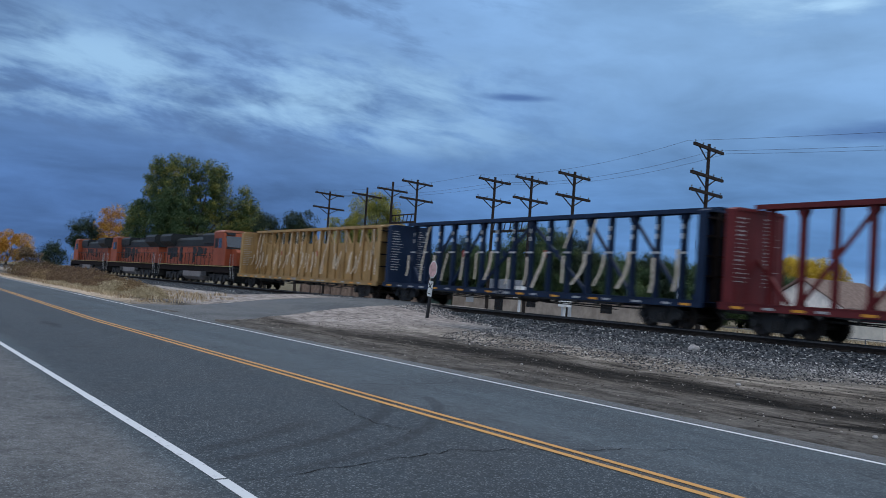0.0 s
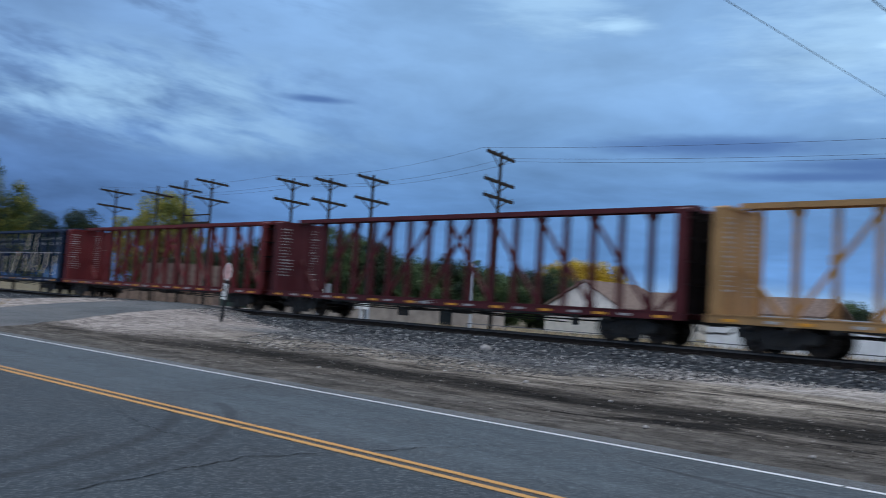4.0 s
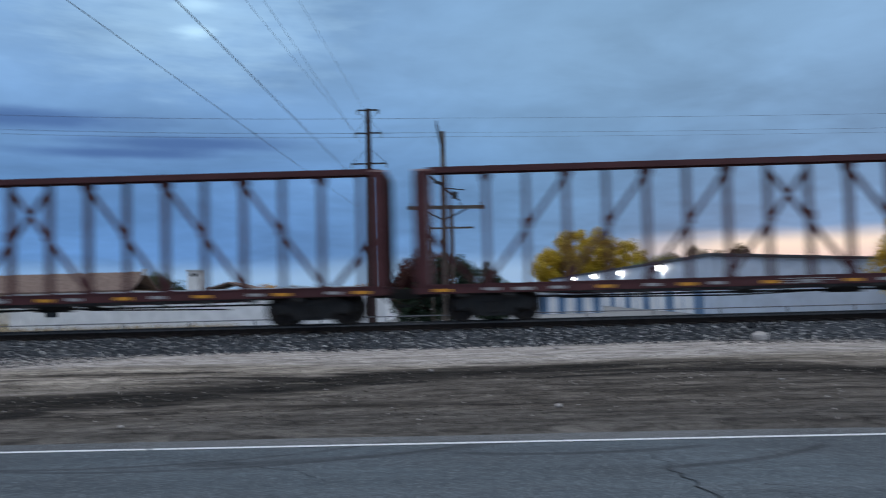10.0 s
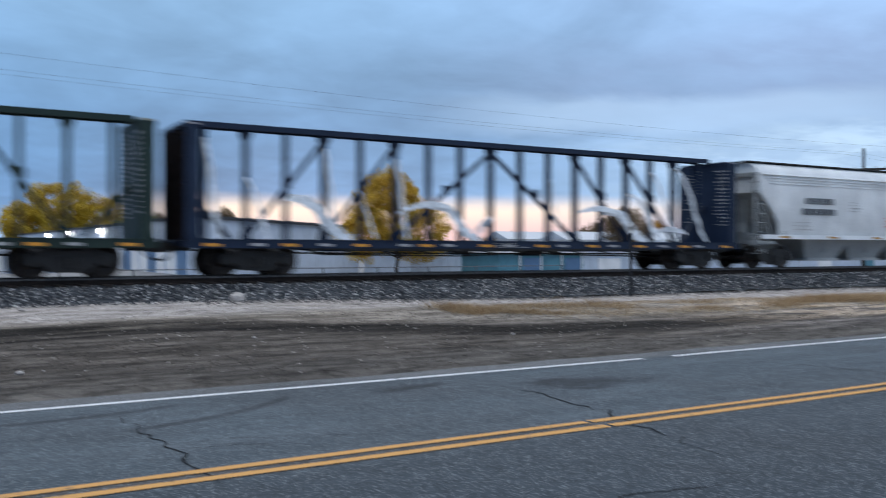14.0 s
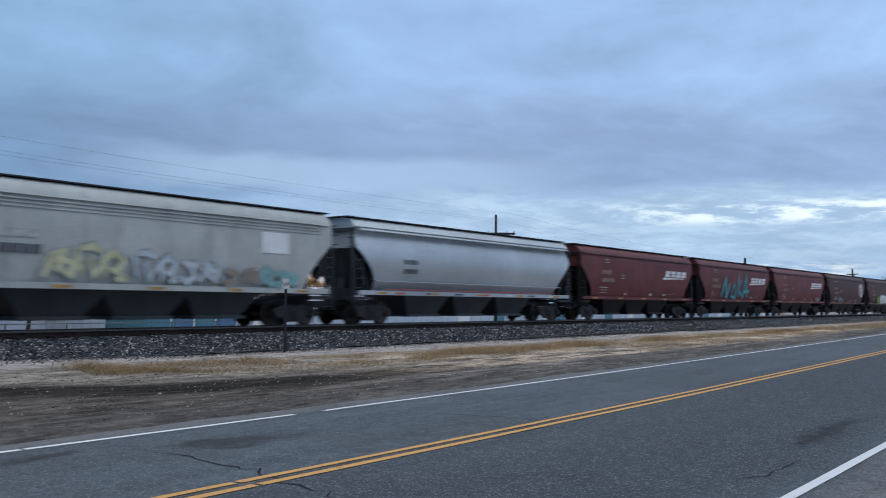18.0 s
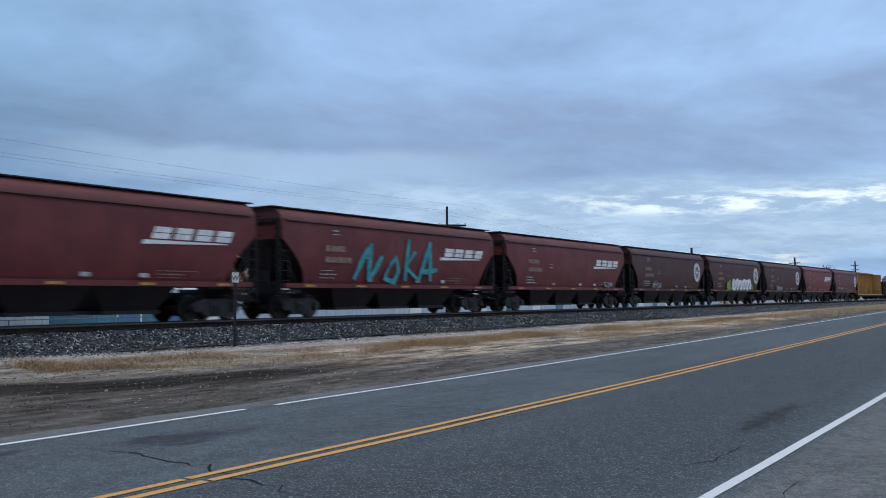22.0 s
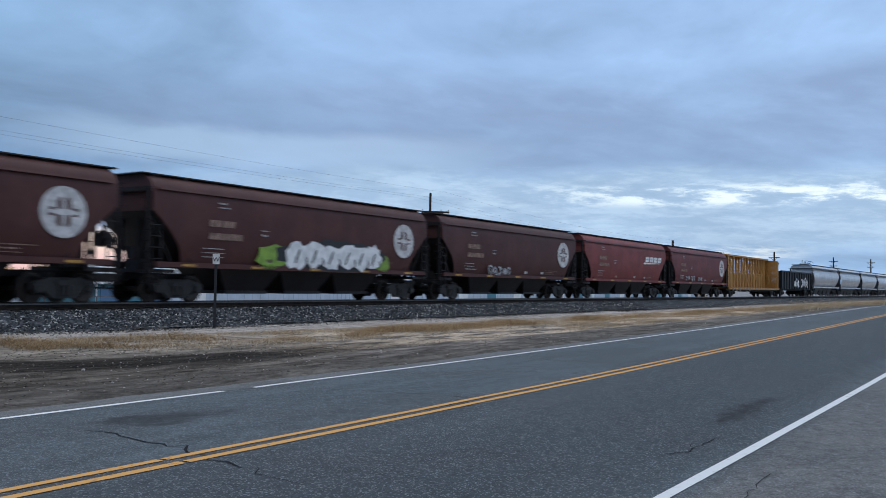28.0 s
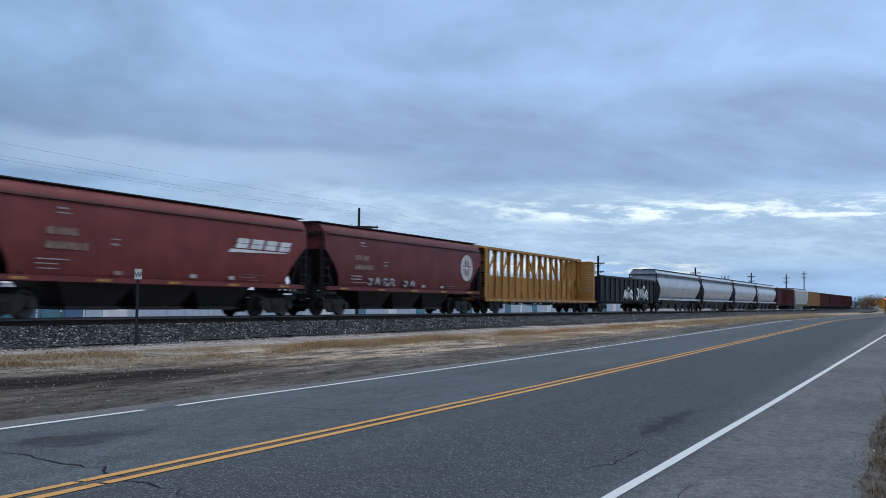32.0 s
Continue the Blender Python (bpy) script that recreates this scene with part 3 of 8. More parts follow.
        bump(g, b, g.math("ADD", g.math("MULTIPLY", chip, 0.5), g.math("MULTIPLY", fine, 0.6)), 0.3, 0.012)
    return material("asphalt", build)


CRACKFILL = plain("crack_shadow", (0.020, 0.021, 0.023), 0.95)


def crack(pts, w, seed, rough=0.10):
    """A jagged open crack that wanders along the points (x, q)."""
    r = random.Random(seed)
    line = []
    for (x0, q0), (x1, q1) in zip(pts, pts[1:]):
        n = max(2, int(math.hypot(x1 - x0, q1 - q0) / 0.13))
        line += [(x0 + (x1 - x0) * k / n + r.gauss(0, rough) * 0.35, q0 + (q1 - q0) * k / n + r.gauss(0, rough) * 0.2) for k in range(n)]
    line.append(pts[-1])
    g = Geo()
    m = len(line)
    for k, (x, q) in enumerate(line):
        ax, aq = line[max(0, k - 1)]
        bx, bq = line[min(m - 1, k + 1)]
        d = math.hypot(bx - ax, bq - aq) or 1
        ww = w * 0.75 * r.uniform(0.25, 1.0) * min(1, 4 * k / m + 0.1, 4 * (m - 1 - k) / m + 0.1) / 2
        nx, nq = -(bq - aq) / d * ww, (bx - ax) / d * ww
        g.v += [road_point(x + nx, q + nq, 0.005), road_point(x - nx, q - nq, 0.005)]
    g.f = [(2 * k, 2 * k + 1, 2 * k + 3, 2 * k + 2) for k in range(m - 1)]
    return g


def build_cracks():
    lines = [([(-6.8, 2.0), (-6.8, 2.9), (-7.2, 4.2), (-7.3, 5.05), (-7.1, 5.9), (-6.9, 6.9), (-6.8, 7.8), (-6.6, 8.9)], 0.035), ([(-11.2, 5.4), (-9.7, 5.05), (-9.0, 5.0), (-8.2, 5.15)], 0.025), ([(1.8, 8.8), (1.8, 8.2), (1.83, 7.5), (1.86, 7.1), (1.8, 6.6), (1.77, 6.35), (1.85, 5.7)], 0.04), ([(1.9, 6.95), (2.3, 6.9), (2.65, 6.75), (2.8, 6.5)], 0.02), ([(5.9, 8.5), (5.88, 7.8), (5.78, 7.05), (5.76, 6.5), (5.5, 5.7), (5.3, 4.6)], 0.04), ([(10.2, 8.4), (10.4, 7.6), (10.55, 6.55), (10.45, 5.8)], 0.035), ([(8.5, 3.1), (8.4, 2.85), (8.75, 2.7), (9.7, 2.72)], 0.03), ([(-4.0, 9.6), (-3.4, 9.2), (-2.4, 8.7), (-1.5, 8.1), (-1.0, 7.3)], 0.02), ([(-20.0, 2.4), (-19.6, 4.2), (-20.1, 6.1), (-19.5, 8.0), (-19.8, 9.4)], 0.05), ([(-31.0, 2.4), (-30.6, 5.2), (-30.9, 9.4)], 0.06), ([(-13.0, 6.3), (-12.7, 7.4), (-13.1, 8.9)], 0.03), ([(17.0, 2.5), (17.4, 4.4), (16.9, 6.0), (17.2, 9.2)], 0.04), ([(26.0, 2.5), (26.3, 6.0), (26.1, 9.3)], 0.05), ([(6.3, 1.9), (7.4, 1.8), (8.6, 1.85)], 0.012), ([(-1.0, 4.0), (0.2, 3.7), (1.2, 4.1)], 0.025), ([(2.9, 3.9), (4.0, 4.3), (4.9, 4.1)], 0.025)]
    for k, (pts, w) in enumerate(lines):
        tagged(part("road_crack", crack(pts, w, 200 + k), CRACKFILL), "dark jagged crack in the asphalt", "crack", kind="structure")
    for k in range(7):
        # short side branches
        x, q = lines[k][0][len(lines[k][0]) // 2]
        tagged(part("road_crack", crack([(x, q), (x + 0.45, q + 0.1), (x + 0.8, q - 0.15)], 0.015, 300 + k), CRACKFILL), "fine crack in the asphalt", "crack", kind="structure")


def road_z(q):
    """Height of the road over its cross-section; the crown lies on the yellow lines."""
    if q < 6.03:
        return 0.06 - 0.06 * ((6.03 - q) / 3.7) ** 1.2 if q > 2.3 else 0.0 - 0.012 * (2.3 - q)
    return 0.06 - 0.06 * ((q - 6.03) / 3.6) ** 1.2


def road_point(x, q, lift=0.0):
    return (x, q + ROAD_SLOPE * x, road_z(q) + road_rise(x, q) + lift)


def build_road():
    qs = [-0.9, 0.4, 1.6, 2.3, 3.2, 4.2, 5.2, 6.03, 7.0, 8.0, 9.0, 9.65, 10.15]
    xs = steps([(-420, 30), (-60, 45), (4, 70), (28, 32), (60, 30), (420, 1)])
    g = Geo()
    n = len(qs) + 2
    for x in xs:
        j0 = 0.16 * noise.noise((x * 0.35, 2.0, 0)) + 0.07 * noise.noise((x * 1.4, 7.0, 0))
        j1 = 0.06 + 0.2 * noise.noise((x * 0.3, 4.0, 0)) + 0.08 * noise.noise((x * 1.3, 9.0, 0))
        edge = qs[0] + 1.42 * smooth(4.5, 8.5, x) + j0
        row = [(edge - 0.05, -0.25)] + [(edge if k == 0 else max(q, edge + 0.1 * k) + (j1 if k == len(qs) - 1 else 0), 0) for k, q in enumerate(qs)] + [(qs[-1] + j1 + 0.05, -0.25)]
        for q, low in row:
            p = road_point(x, q)
            z = ground_z(p[0], p[1]) + 0.004 if q == row[1][0] else p[2]
            g.v.append((p[0], p[1], z + low))
    g.f = [(i * n + k, (i + 1) * n + k, (i + 1) * n + k + 1, i * n + k + 1) for i in range(len(xs) - 1) for k in range(n - 1)]
    tagged(part("road", g, mat_asphalt(), smooth=50), "worn two-lane asphalt road with cracks and oil stains", "road", kind="structure")

    def line(name, q, w, colour, label, gaps, seed, bend=(0.0, 0.0, 0.0)):
        r = random.Random(seed)

        def build(gn, b):
            co = gn.add("ShaderNodeTexCoord").outputs["Object"]
            wear = gn.noise(co, 11, 6, 0.75)
            n2 = gn.noise(co, 1.1, 4, 0.6)
            f = gn.math("MULTIPLY", gn.span(wear, 0.56, 0.70), gn.span(n2, 0.3, 0.65, 0.25, 0.95))
            gn.put(b, "Base Color", gn.mix(f, colour, (0.07, 0.07, 0.072)))
            b.inputs["Roughness"].default_value = 0.8
            bump(gn, b, wear, 0.2, 0.004)
        m = material(name, build)
        gg = Geo()
        # worn breaks: (from, to)
        edges = steps([(-400, 40), (-60, 80), (60, 40), (400, 1)])
        for a, c in zip(edges, edges[1:]):
            spans = [(a, c)]
            for g0, g1 in gaps:
                spans = [sp for u, v in spans for sp in ((u, min(v, g0)), (max(u, g1), v)) if sp[1] > sp[0]]
            for s0, s1 in spans:
                w0, w1 = w * r.uniform(0.94, 1.05), w * r.uniform(0.94, 1.05)
                i = len(gg.v)
                qa, qb = (q + bend[0] * min(max(c0 - bend[2], 0), 60) + bend[1] * min(max(-8 - c0, 0), 20) for c0 in (s0, s1))
                gg.v += [road_point(s0, qa - w0 / 2, 0.006), road_point(s1, qb - w1 / 2, 0.006), road_point(s1, qb + w1 / 2, 0.006), road_point(s0, qa + w0 / 2, 0.006)]
                gg.f.append((i, i + 1, i + 2, i + 3))
        tagged(part(name, gg, m), label, "road marking", kind="structure")

    line("white_edge_line_far", 9.6, 0.11, (0.70, 0.70, 0.70), "worn white edge line painted on asphalt", [(-3.42, -3.38), (5.18, 5.22), (9.22, 9.84), (-14.02, -13.98)], 1)
    line("white_edge_line_near", 2.43, 0.108, (0.62, 0.63, 0.64), "white edge line painted on asphalt", [(-6.92, -6.88)], 2, (-0.020, -0.018, 0.5))
    line("yellow_line_inner", 5.93, 0.10, (0.58, 0.29, 0.075), "yellow centre line painted on asphalt", [(5.27, 5.32), (-9.02, -8.98)], 3)
    line("yellow_line_outer", 6.15, 0.10, (0.58, 0.29, 0.075), "yellow centre line painted on asphalt", [(5.22, 5.27), (-9.02, -8.98)], 4)


# ---------------------------------------------------------------- railway
def build_track():
    g = Geo()
    r = random.Random(7)

    def mat(gn, b):
        co = gn.add("ShaderNodeTexCoord").outputs["Object"]
        vo = gn.n.new("ShaderNodeTexVoronoi")
        gn.put(vo, "Vector", co)
        vo.inputs["Scale"].default_value = 13
        shade = gn.add("ShaderNodeSeparateXYZ", Vector=vo.outputs["Color"]).outputs[0]
        col = gn.ramp(shade, [(0.0, (0.030, 0.034, 0.040)), (0.6, (0.066, 0.072, 0.080)), (0.88, (0.12, 0.122, 0.125)), (1.0, (0.46, 0.45, 0.44))])
        n = gn.noise(co, 0.8, 4, 0.6)
        col = gn.mix(gn.span(n, 0.55, 0.8, 0, 0.3), col, (0.11, 0.10, 0.09))
        gn.put(b, "Base Color", col)
        b.inputs["Roughness"].default_value = 0.9
        b.inputs["Specular IOR Level"].default_value = 0.1
        bump(gn, b, vo.outputs["Distance"], 0.9, 0.05)
    ballast = material("ballast", mat)
    prof = [(-3.6, -0.70), (-2.9, -0.56), (-2.2, -0.36), (-1.75, -0.24), (-1.2, -0.21), (0, -0.20), (1.2, -0.21), (1.75, -0.24), (2.6, -0.5), (3.6, -0.8)]
    xs = steps([(-500, 60), (-100, 120), (-40, 260), (50, 120), (150, 60), (520, 1)])
    for x in xs:
        y0 = track_y(x)
        for a, z in prof:
            g.v.append((x, y0 + a + r.uniform(-0.06, 0.06), RAIL_Z + z + r.uniform(-0.035, 0.035)))
    m = len(prof)
    g.f = [(i * m + k, (i + 1) * m + k, (i + 1) * m + k + 1, i * m + k + 1) for i in range(len(xs) - 1) for k in range(m - 1)]
    bed = part("track_ballast", g, ballast, smooth=70)
    tagged(bed, "raised bed of dark grey crushed-stone ballast", "ballast", kind="structure")
    # rails
    for side in (-0.755, 0.755):
        for what, prof2, mt in (("rail", [(-0.075, -0.18), (0.075, -0.18), (0.06, -0.15), (0.012, -0.13), (0.012, -0.045), (-0.012, -0.045), (-0.012, -0.13), (-0.06, -0.15)], RAILSIDE), ("rail_head", [(-0.036, -0.045), (0.036, -0.045), (0.036, -0.006), (0.026, 0.0), (-0.026, 0.0), (-0.036, -0.006)], RAILTOP)):
            gg = Geo()
            rings = []
            for x in steps([(-500, 20), (-60, 24), (60, 40), (300, 20), (520, 1)]):
                y0 = track_y(x) + side
                rings.append([(x, y0 + a, RAIL_Z + z) for a, z in prof2])
            gg.loft(rings)
            ob = part(what, gg, mt)
            tagged(ob, "rusty steel rail" if what == "rail" else "worn steel rail head", "rail", kind="structure")


TIE = plain("creosoted_tie", (0.045, 0.036, 0.030), 0.9)


def build_ties():
    tie = empty("railway_ties", "dark creosoted wooden railway ties in ballast", "railway tie")
    tagged(tie, kind="structure")
    g = Geo().box(-0.115, 0.115, -1.3, 1.3, -0.19, 0.0)
    me = g.mesh("tie")
    r = random.Random(3)
    for k in range(170):
        x = -48 + 0.56 * k
        part("tie", me, TIE, tie, at=pose(x, track_y(x) + r.uniform(-0.04, 0.04), RAIL_Z - 0.165 + r.uniform(-0.01, 0.015), 0, 0, r.uniform(-1.5, 1.5)))


build_ground()
build_road()
build_cracks()
build_track()
build_ties()


# ---------------------------------------------------------------- train
TRAIN = []          # (thing, x of its middle at the start, distance between its bogie centres)
WHEELSETS = []      # every turning wheelset
WHEEL_R = 0.46


def wheelset_mesh():
    g = Geo()
    g.tube([(0, -1.05, 0), (0, 1.05, 0)], 0.09, 8)
    for s in (-1, 1):
        prof = [(0.66, 0.50), (0.69, 0.50), (0.69, WHEEL_R), (0.79, WHEEL_R - 0.01), (0.80, 0.40), (0.77, 0.36), (0.74, 0.20), (0.82, 0.15), (0.82, 0.0)]
        rings = []
        for k in range(20):
            w = 2 * math.pi * k / 20
            rings.append([(rr * math.cos(w), s * yy, rr * math.sin(w)) for yy, rr in prof])
        n, m = len(g.v), len(prof)
        for ring in rings:
            g.v += ring
        for k in range(20):
            i, j = n + k * m, n + ((k + 1) % 20) * m
            for q in range(m - 1):
                g.f.append((i + q, j + q, j + q + 1, i + q + 1))
        # balance holes as dark studs, so that the turning can be seen
        for k in range(3):
            w = 2 * math.pi * k / 3
            g.tube([(0.28 * math.cos(w), s * 0.75, 0.28 * math.sin(w)), (0.28 * math.cos(w), s * 0.80, 0.28 * math.sin(w))], 0.045, 6)
        g.tube([(0, s * 0.82, 0), (0, s * 1.12, 0)], 0.13, 8)
    return g


def sideframe_mesh():
    g = Geo()
    # arched cast frame seen from the side, with the openings round the springs
    g.prism([(-1.12, 0.62), (-1.10, 0.40), (-0.70, 0.42), (-0.42, 0.16), (0.42, 0.16), (0.70, 0.42), (1.10, 0.40), (1.12, 0.62), (0.55, 0.80), (-0.55, 0.80)], "y", 0.96, 1.10)
    g.box(-0.30, 0.30, 1.00, 1.16, 0.56, 0.72)
    for k in (-0.16, 0.0, 0.16):
        g.tube([(k, 1.13, 0.26), (k, 1.13, 0.56)], 0.07, 8)
    for s in (-1, 1):
        g.tube([(s * 0.89, 1.08, 0.46), (s * 0.89, 1.2, 0.46)], 0.15, 10)
        g.box(s * 0.89 - 0.16, s * 0.89 + 0.16, 0.95, 1.14, 0.40, 0.66)
    return g


def bogie(parent, x, axle=0.89):
    b = part("bogie", cached("bolster", lambda: Geo().box(-0.22, 0.22, -1.1, 1.1, 0.50, 0.78).box(-0.9, 0.9, -0.08, 0.08, 0.3, 0.45).tube([(0, 0, 0.7), (0, 0, 0.95)], 0.3, 12)), STEEL, parent, "dirty black cast-steel bogie", at=(x, 0, 0))
    me = cached("sideframe", sideframe_mesh, 40)
    part("sideframe", me, STEEL, b)
    part("sideframe", me, STEEL, b, at=pose(0, 0, 0, 0, 0, 180))
    for s in (-1, 1):
        w = part("wheelset", cached("wheelset", wheelset_mesh, 35), WHEEL, b)
        w.matrix_parent_inverse = Matrix.Translation((s * axle, 0, WHEEL_R))
        WHEELSETS.append(w)
    return b


def coupler_mesh():
    g = Geo()
    g.box(-0.62, 0.10, -0.09, 0.09, 0.72, 0.92)
    g.prism([(0.05, -0.16), (0.30, -0.18), (0.40, -0.05), (0.34, 0.05), (0.40, 0.16), (0.28, 0.20), (0.05, 0.14)], "z", 0.68, 0.96)
    pts = [(-0.3, -0.35, 0.80), (0.0, -0.38, 0.55), (0.25, -0.34, 0.45), (0.5, -0.3, 0.5)]
    g.tube(pts, 0.035, 6)
    return g


def couplers(parent, half):
    me = cached("coupler", coupler_mesh)
    part("coupler", me, STEEL, parent, at=(half - 0.36, 0, 0))
    part("coupler", me, STEEL, parent, at=pose(-half + 0.36, 0, 0, 0, 0, 180))


def letter_bars(x0, x1, z0, z1, y, rows, seed, plane="y", out=-1, fill=0.8):
    """Rows of small plain bars that stand for stencilled data."""
    r = random.Random(seed)
    g = Geo()
    h = (z1 - z0) / rows
    for k in range(rows):
        z = z1 - (k + 0.5) * h
        hh = h * r.choice((0.10, 0.14, 0.2))
        x = x0
        end = x0 + (x1 - x0) * r.uniform(fill - 0.3, fill + 0.15)
        while x < end:
            w = r.uniform(0.05, 0.3) * (x1 - x0) * 0.45
            e = min(x + w, end)
            if plane == "y":
                g.box(x, e, y, y + out * 0.012, z - hh, z + hh)
            else:
                g.box(y, y + out * 0.012, x, e, z - hh, z + hh)
            x = e + 0.045 * (x1 - x0)
    return g


def start_car(name, label, length, x, spread, group, category="freight car"):
    e = empty(name, label, category, group)
    TRAIN.append((e, x, spread))
    return e


def centerbeam(label, x, length, mat, seed, style="", panels=0.0, top=4.46, peaked=False):
    """Centre-beam flat car: deck, two end bulkheads, and a truss down the middle."""
    car = start_car("centerbeam_flatcar", label, length, x, length - 4.6, "centre-beam flat cars")
    half = length / 2 - 0.36
    r = random.Random(seed)

    def deck():
        g = Geo()
        for s in (-1, 1):
            # side sill, deeper in the middle
            poly = [(-half, 0.80), (half, 0.80), (half, 1.04), (-half, 1.04)]
            g.prism(poly, "y", s * 1.455, s * 1.36)
            g.box(-half, half, min(s * 1.48, s * 1.28), max(s * 1.48, s * 1.28), 1.02, 1.055)
        g.prism([(-half + 2, 0.86), (-half + 4.6, 0.70), (half - 4.6, 0.70), (half - 2, 0.86), (half, 0.86), (half, 1.01), (-half, 1.01), (-half, 0.86)], "y", -0.25, 0.25)
        k = -half + 0.6
        while k < half:
            g.box(k, k + 0.16, -1.36, 1.36, 0.88, 1.0)
            k += 1.24
        g.box(-half, half, -1.38, 1.38, 1.005, 1.03)
        return g
    part("deck", cached(("cb_deck", length), deck), mat, car)
    for s in (-1, 1):
        part("lower_sill", cached(("cb_lower", length, s), lambda: Geo().prism([(-half + 3.2, 0.80), (-half + 5.0, 0.73), (half - 5.0, 0.73), (half - 3.2, 0.80)], "y", s * 1.40, s * 1.33)), STEEL, car)
    n = 17 if peaked else 18
    inner = half - 0.66
    px = [2 * inner / (n - 0.6) * (k - (n - 1) / 2) for k in range(n)]

    end = top - 0.17
    me = cached(("cb_bulkhead", top), lambda: Geo().prism([(-1.30, 1.03), (1.30, 1.03), (1.30, end - 0.16), (1.13, end - 0.10), (-1.13, end - 0.10), (-1.30, end - 0.16)], "x", -0.05, 0.05))
    stake = cached(("cb_stake", top), lambda: Geo().box(-0.16, 0.16, -0.06, 0.06, 1.03, end - 0.10))
    cheek = cached(("cb_cheek", top), lambda: Geo().box(-0.19, 0.19, -0.025, 0.025, 0.84, end - 0.14))
    shelf = cached("cb_shelf", lambda: Geo().box(-0.14, 0.14, -1.26, 1.26, 0, 0.06))
    cap = cached(("cb_cap", top), lambda: Geo().prism([(-1.34, end - 0.16), (-1.13, end - 0.10), (1.13, end - 0.10), (1.34, end - 0.16), (1.34, end - 0.08), (1.15, end), (-1.15, end), (-1.34, end - 0.08)], "x", -0.21, 0.21))
    for s in (-1, 1):
        bh = part("bulkhead", me, mat, car, at=(s * (half - 0.36), 0, 0))
        o = s * 0.16
        # outer stakes and shelves near black: shade between cars and grime in one colour
        for yy in (-0.7, 0.0, 0.7):
            part("stake", stake, SHADEBLACK, bh, at=(o + s * 0.055, yy, 0))
        for yy in (-1.33, 1.33):
            part("cheek", cheek, mat, bh, at=(o - s * 0.04, yy, 0))
        for zz in (1.9, 2.6, 3.3, 3.95):
            part("shelf", shelf, SHADEBLACK, bh, at=(o, 0, zz))
        part("cap", cap, mat, bh, at=(o - s * 0.04, 0, 0))
        tagged(part("lettering", letter_bars(-1.22, -0.50, 1.7, 4.0, -s * 0.051, 16, seed + 5 + s, "x", -s, 0.8), LETTER, bh, "white stencilled data lines"), kind="stuff")
        tagged(part("lettering", letter_bars(0.25, 1.15, 1.6, 4.05, -s * 0.051, 19, seed + 9 + s, "x", -s, 0.7), LETTER, bh, "white stencilled data lines"), kind="stuff")
    part("top_chord", cached(("cb_chord", length, top), lambda: Geo().prism([(-0.27, top - 0.17), (-0.23, top - 0.17), (-0.23, top - 0.05), (0.23, top - 0.05), (0.23, top - 0.17), (0.27, top - 0.17), (0.27, top), (-0.27, top)], "x", -half + 0.36, half - 0.36)), mat, car)
    def post_mesh(w, gusset):
        g = Geo().box(-w, w, -0.115, -0.095, 1.03, top - 0.06).box(-w, w, 0.095, 0.115, 1.03, top - 0.06).box(-0.015, 0.015, -0.10, 0.10, 1.03, top - 0.06)
        if gusset:
            for y0, y1 in ((-0.135, -0.115), (0.115, 0.135)):
                g.prism([(-0.16, top - 0.08), (-0.16, top - 0.30), (-w, top - 0.46), (w, top - 0.46), (0.16, top - 0.30), (0.16, top - 0.08)], "y", y0, y1)
                g.prism([(-0.15, 1.03), (0.15, 1.03), (w, 1.32), (-w, 1.32)], "y", y0, y1)
        return g
    post = cached(("cb_post", top), lambda: post_mesh(0.068, False))
    post2 = cached(("cb_post_gusset", top), lambda: post_mesh(0.075, True))
    for k, q in enumerate(px):
        part("post", post2 if (k in (1, 3, 5, 8, 11, 13, 15) if peaked else (k % 2 == 1) == (k < n / 2)) else post, mat, car, at=(q, 0, 0))
    slants = [(1, 3), (3, 5), (5, 8), (11, 8), (13, 11), (15, 13)] if peaked else [(1, 3), (3, 5), (5, 7), (7, 9), (16, 14), (14, 12), (12, 10), (10, 8)]
    for a, b in slants:
        g = Geo().beam((px[a], 0, 1.12), (px[b], 0, top - 0.3), 0.12, 0.10, (0, 1, 0))
        mx = (px[a] + px[b]) / 2
        g.prism([(mx - 0.13, 2.62), (mx + 0.13, 2.62), (mx + 0.13, 2.92), (mx - 0.13, 2.92)], "y", -0.14, -0.115)
        part("diagonal", g, mat, car)
    for s in (-1, 1):
        part("end_brace", cached(("cb_brace", length, s), lambda: Geo().beam((s * (half - 0.40), 0, 2.55), (s * (inner - 1.0), 0, 1.10), 0.14, 0.12, (0, 1, 0))), mat, car)
    # reflectors along the sill
    me = cached("reflector", lambda: Geo().box(-0.23, 0.23, -1.472, -1.455, 0.85, 0.935))
    smear = cached("sill_plate", lambda: Geo().box(-0.2, 0.2, -1.470, -1.455, 0.86, 0.94))
    for k in range(10):
        xx = -half + 0.75 + k * (2 * half - 1.5) / 9
        part("reflector", me, ORANGE if r.random() < 0.88 else LETTER, car, at=(xx, 0, 0))
        if k < 9:
            part("sill_plate", smear, LETTER, car, at=(xx + 1.0 + r.uniform(-0.3, 0.5), 0, 0))
    tagged(part("lettering", letter_bars(-0.8, 0.8, 0.82, 1.0, -1.47, 3, seed + 3), LETTER, car), kind="stuff")
    wm = cached("winch", lambda: Geo().box(-0.1, 0.1, -1.43, -1.30, 0.68, 0.80).tube([(-0.06, -1.42, 0.72), (0.06, -1.42, 0.72)], 0.07, 6))
    for k in range(int((2 * half - 2.4) / 1.24)):
        part("winch", wm, STEEL, car, at=(-half + 1.3 + 1.24 * k, 0, 0))
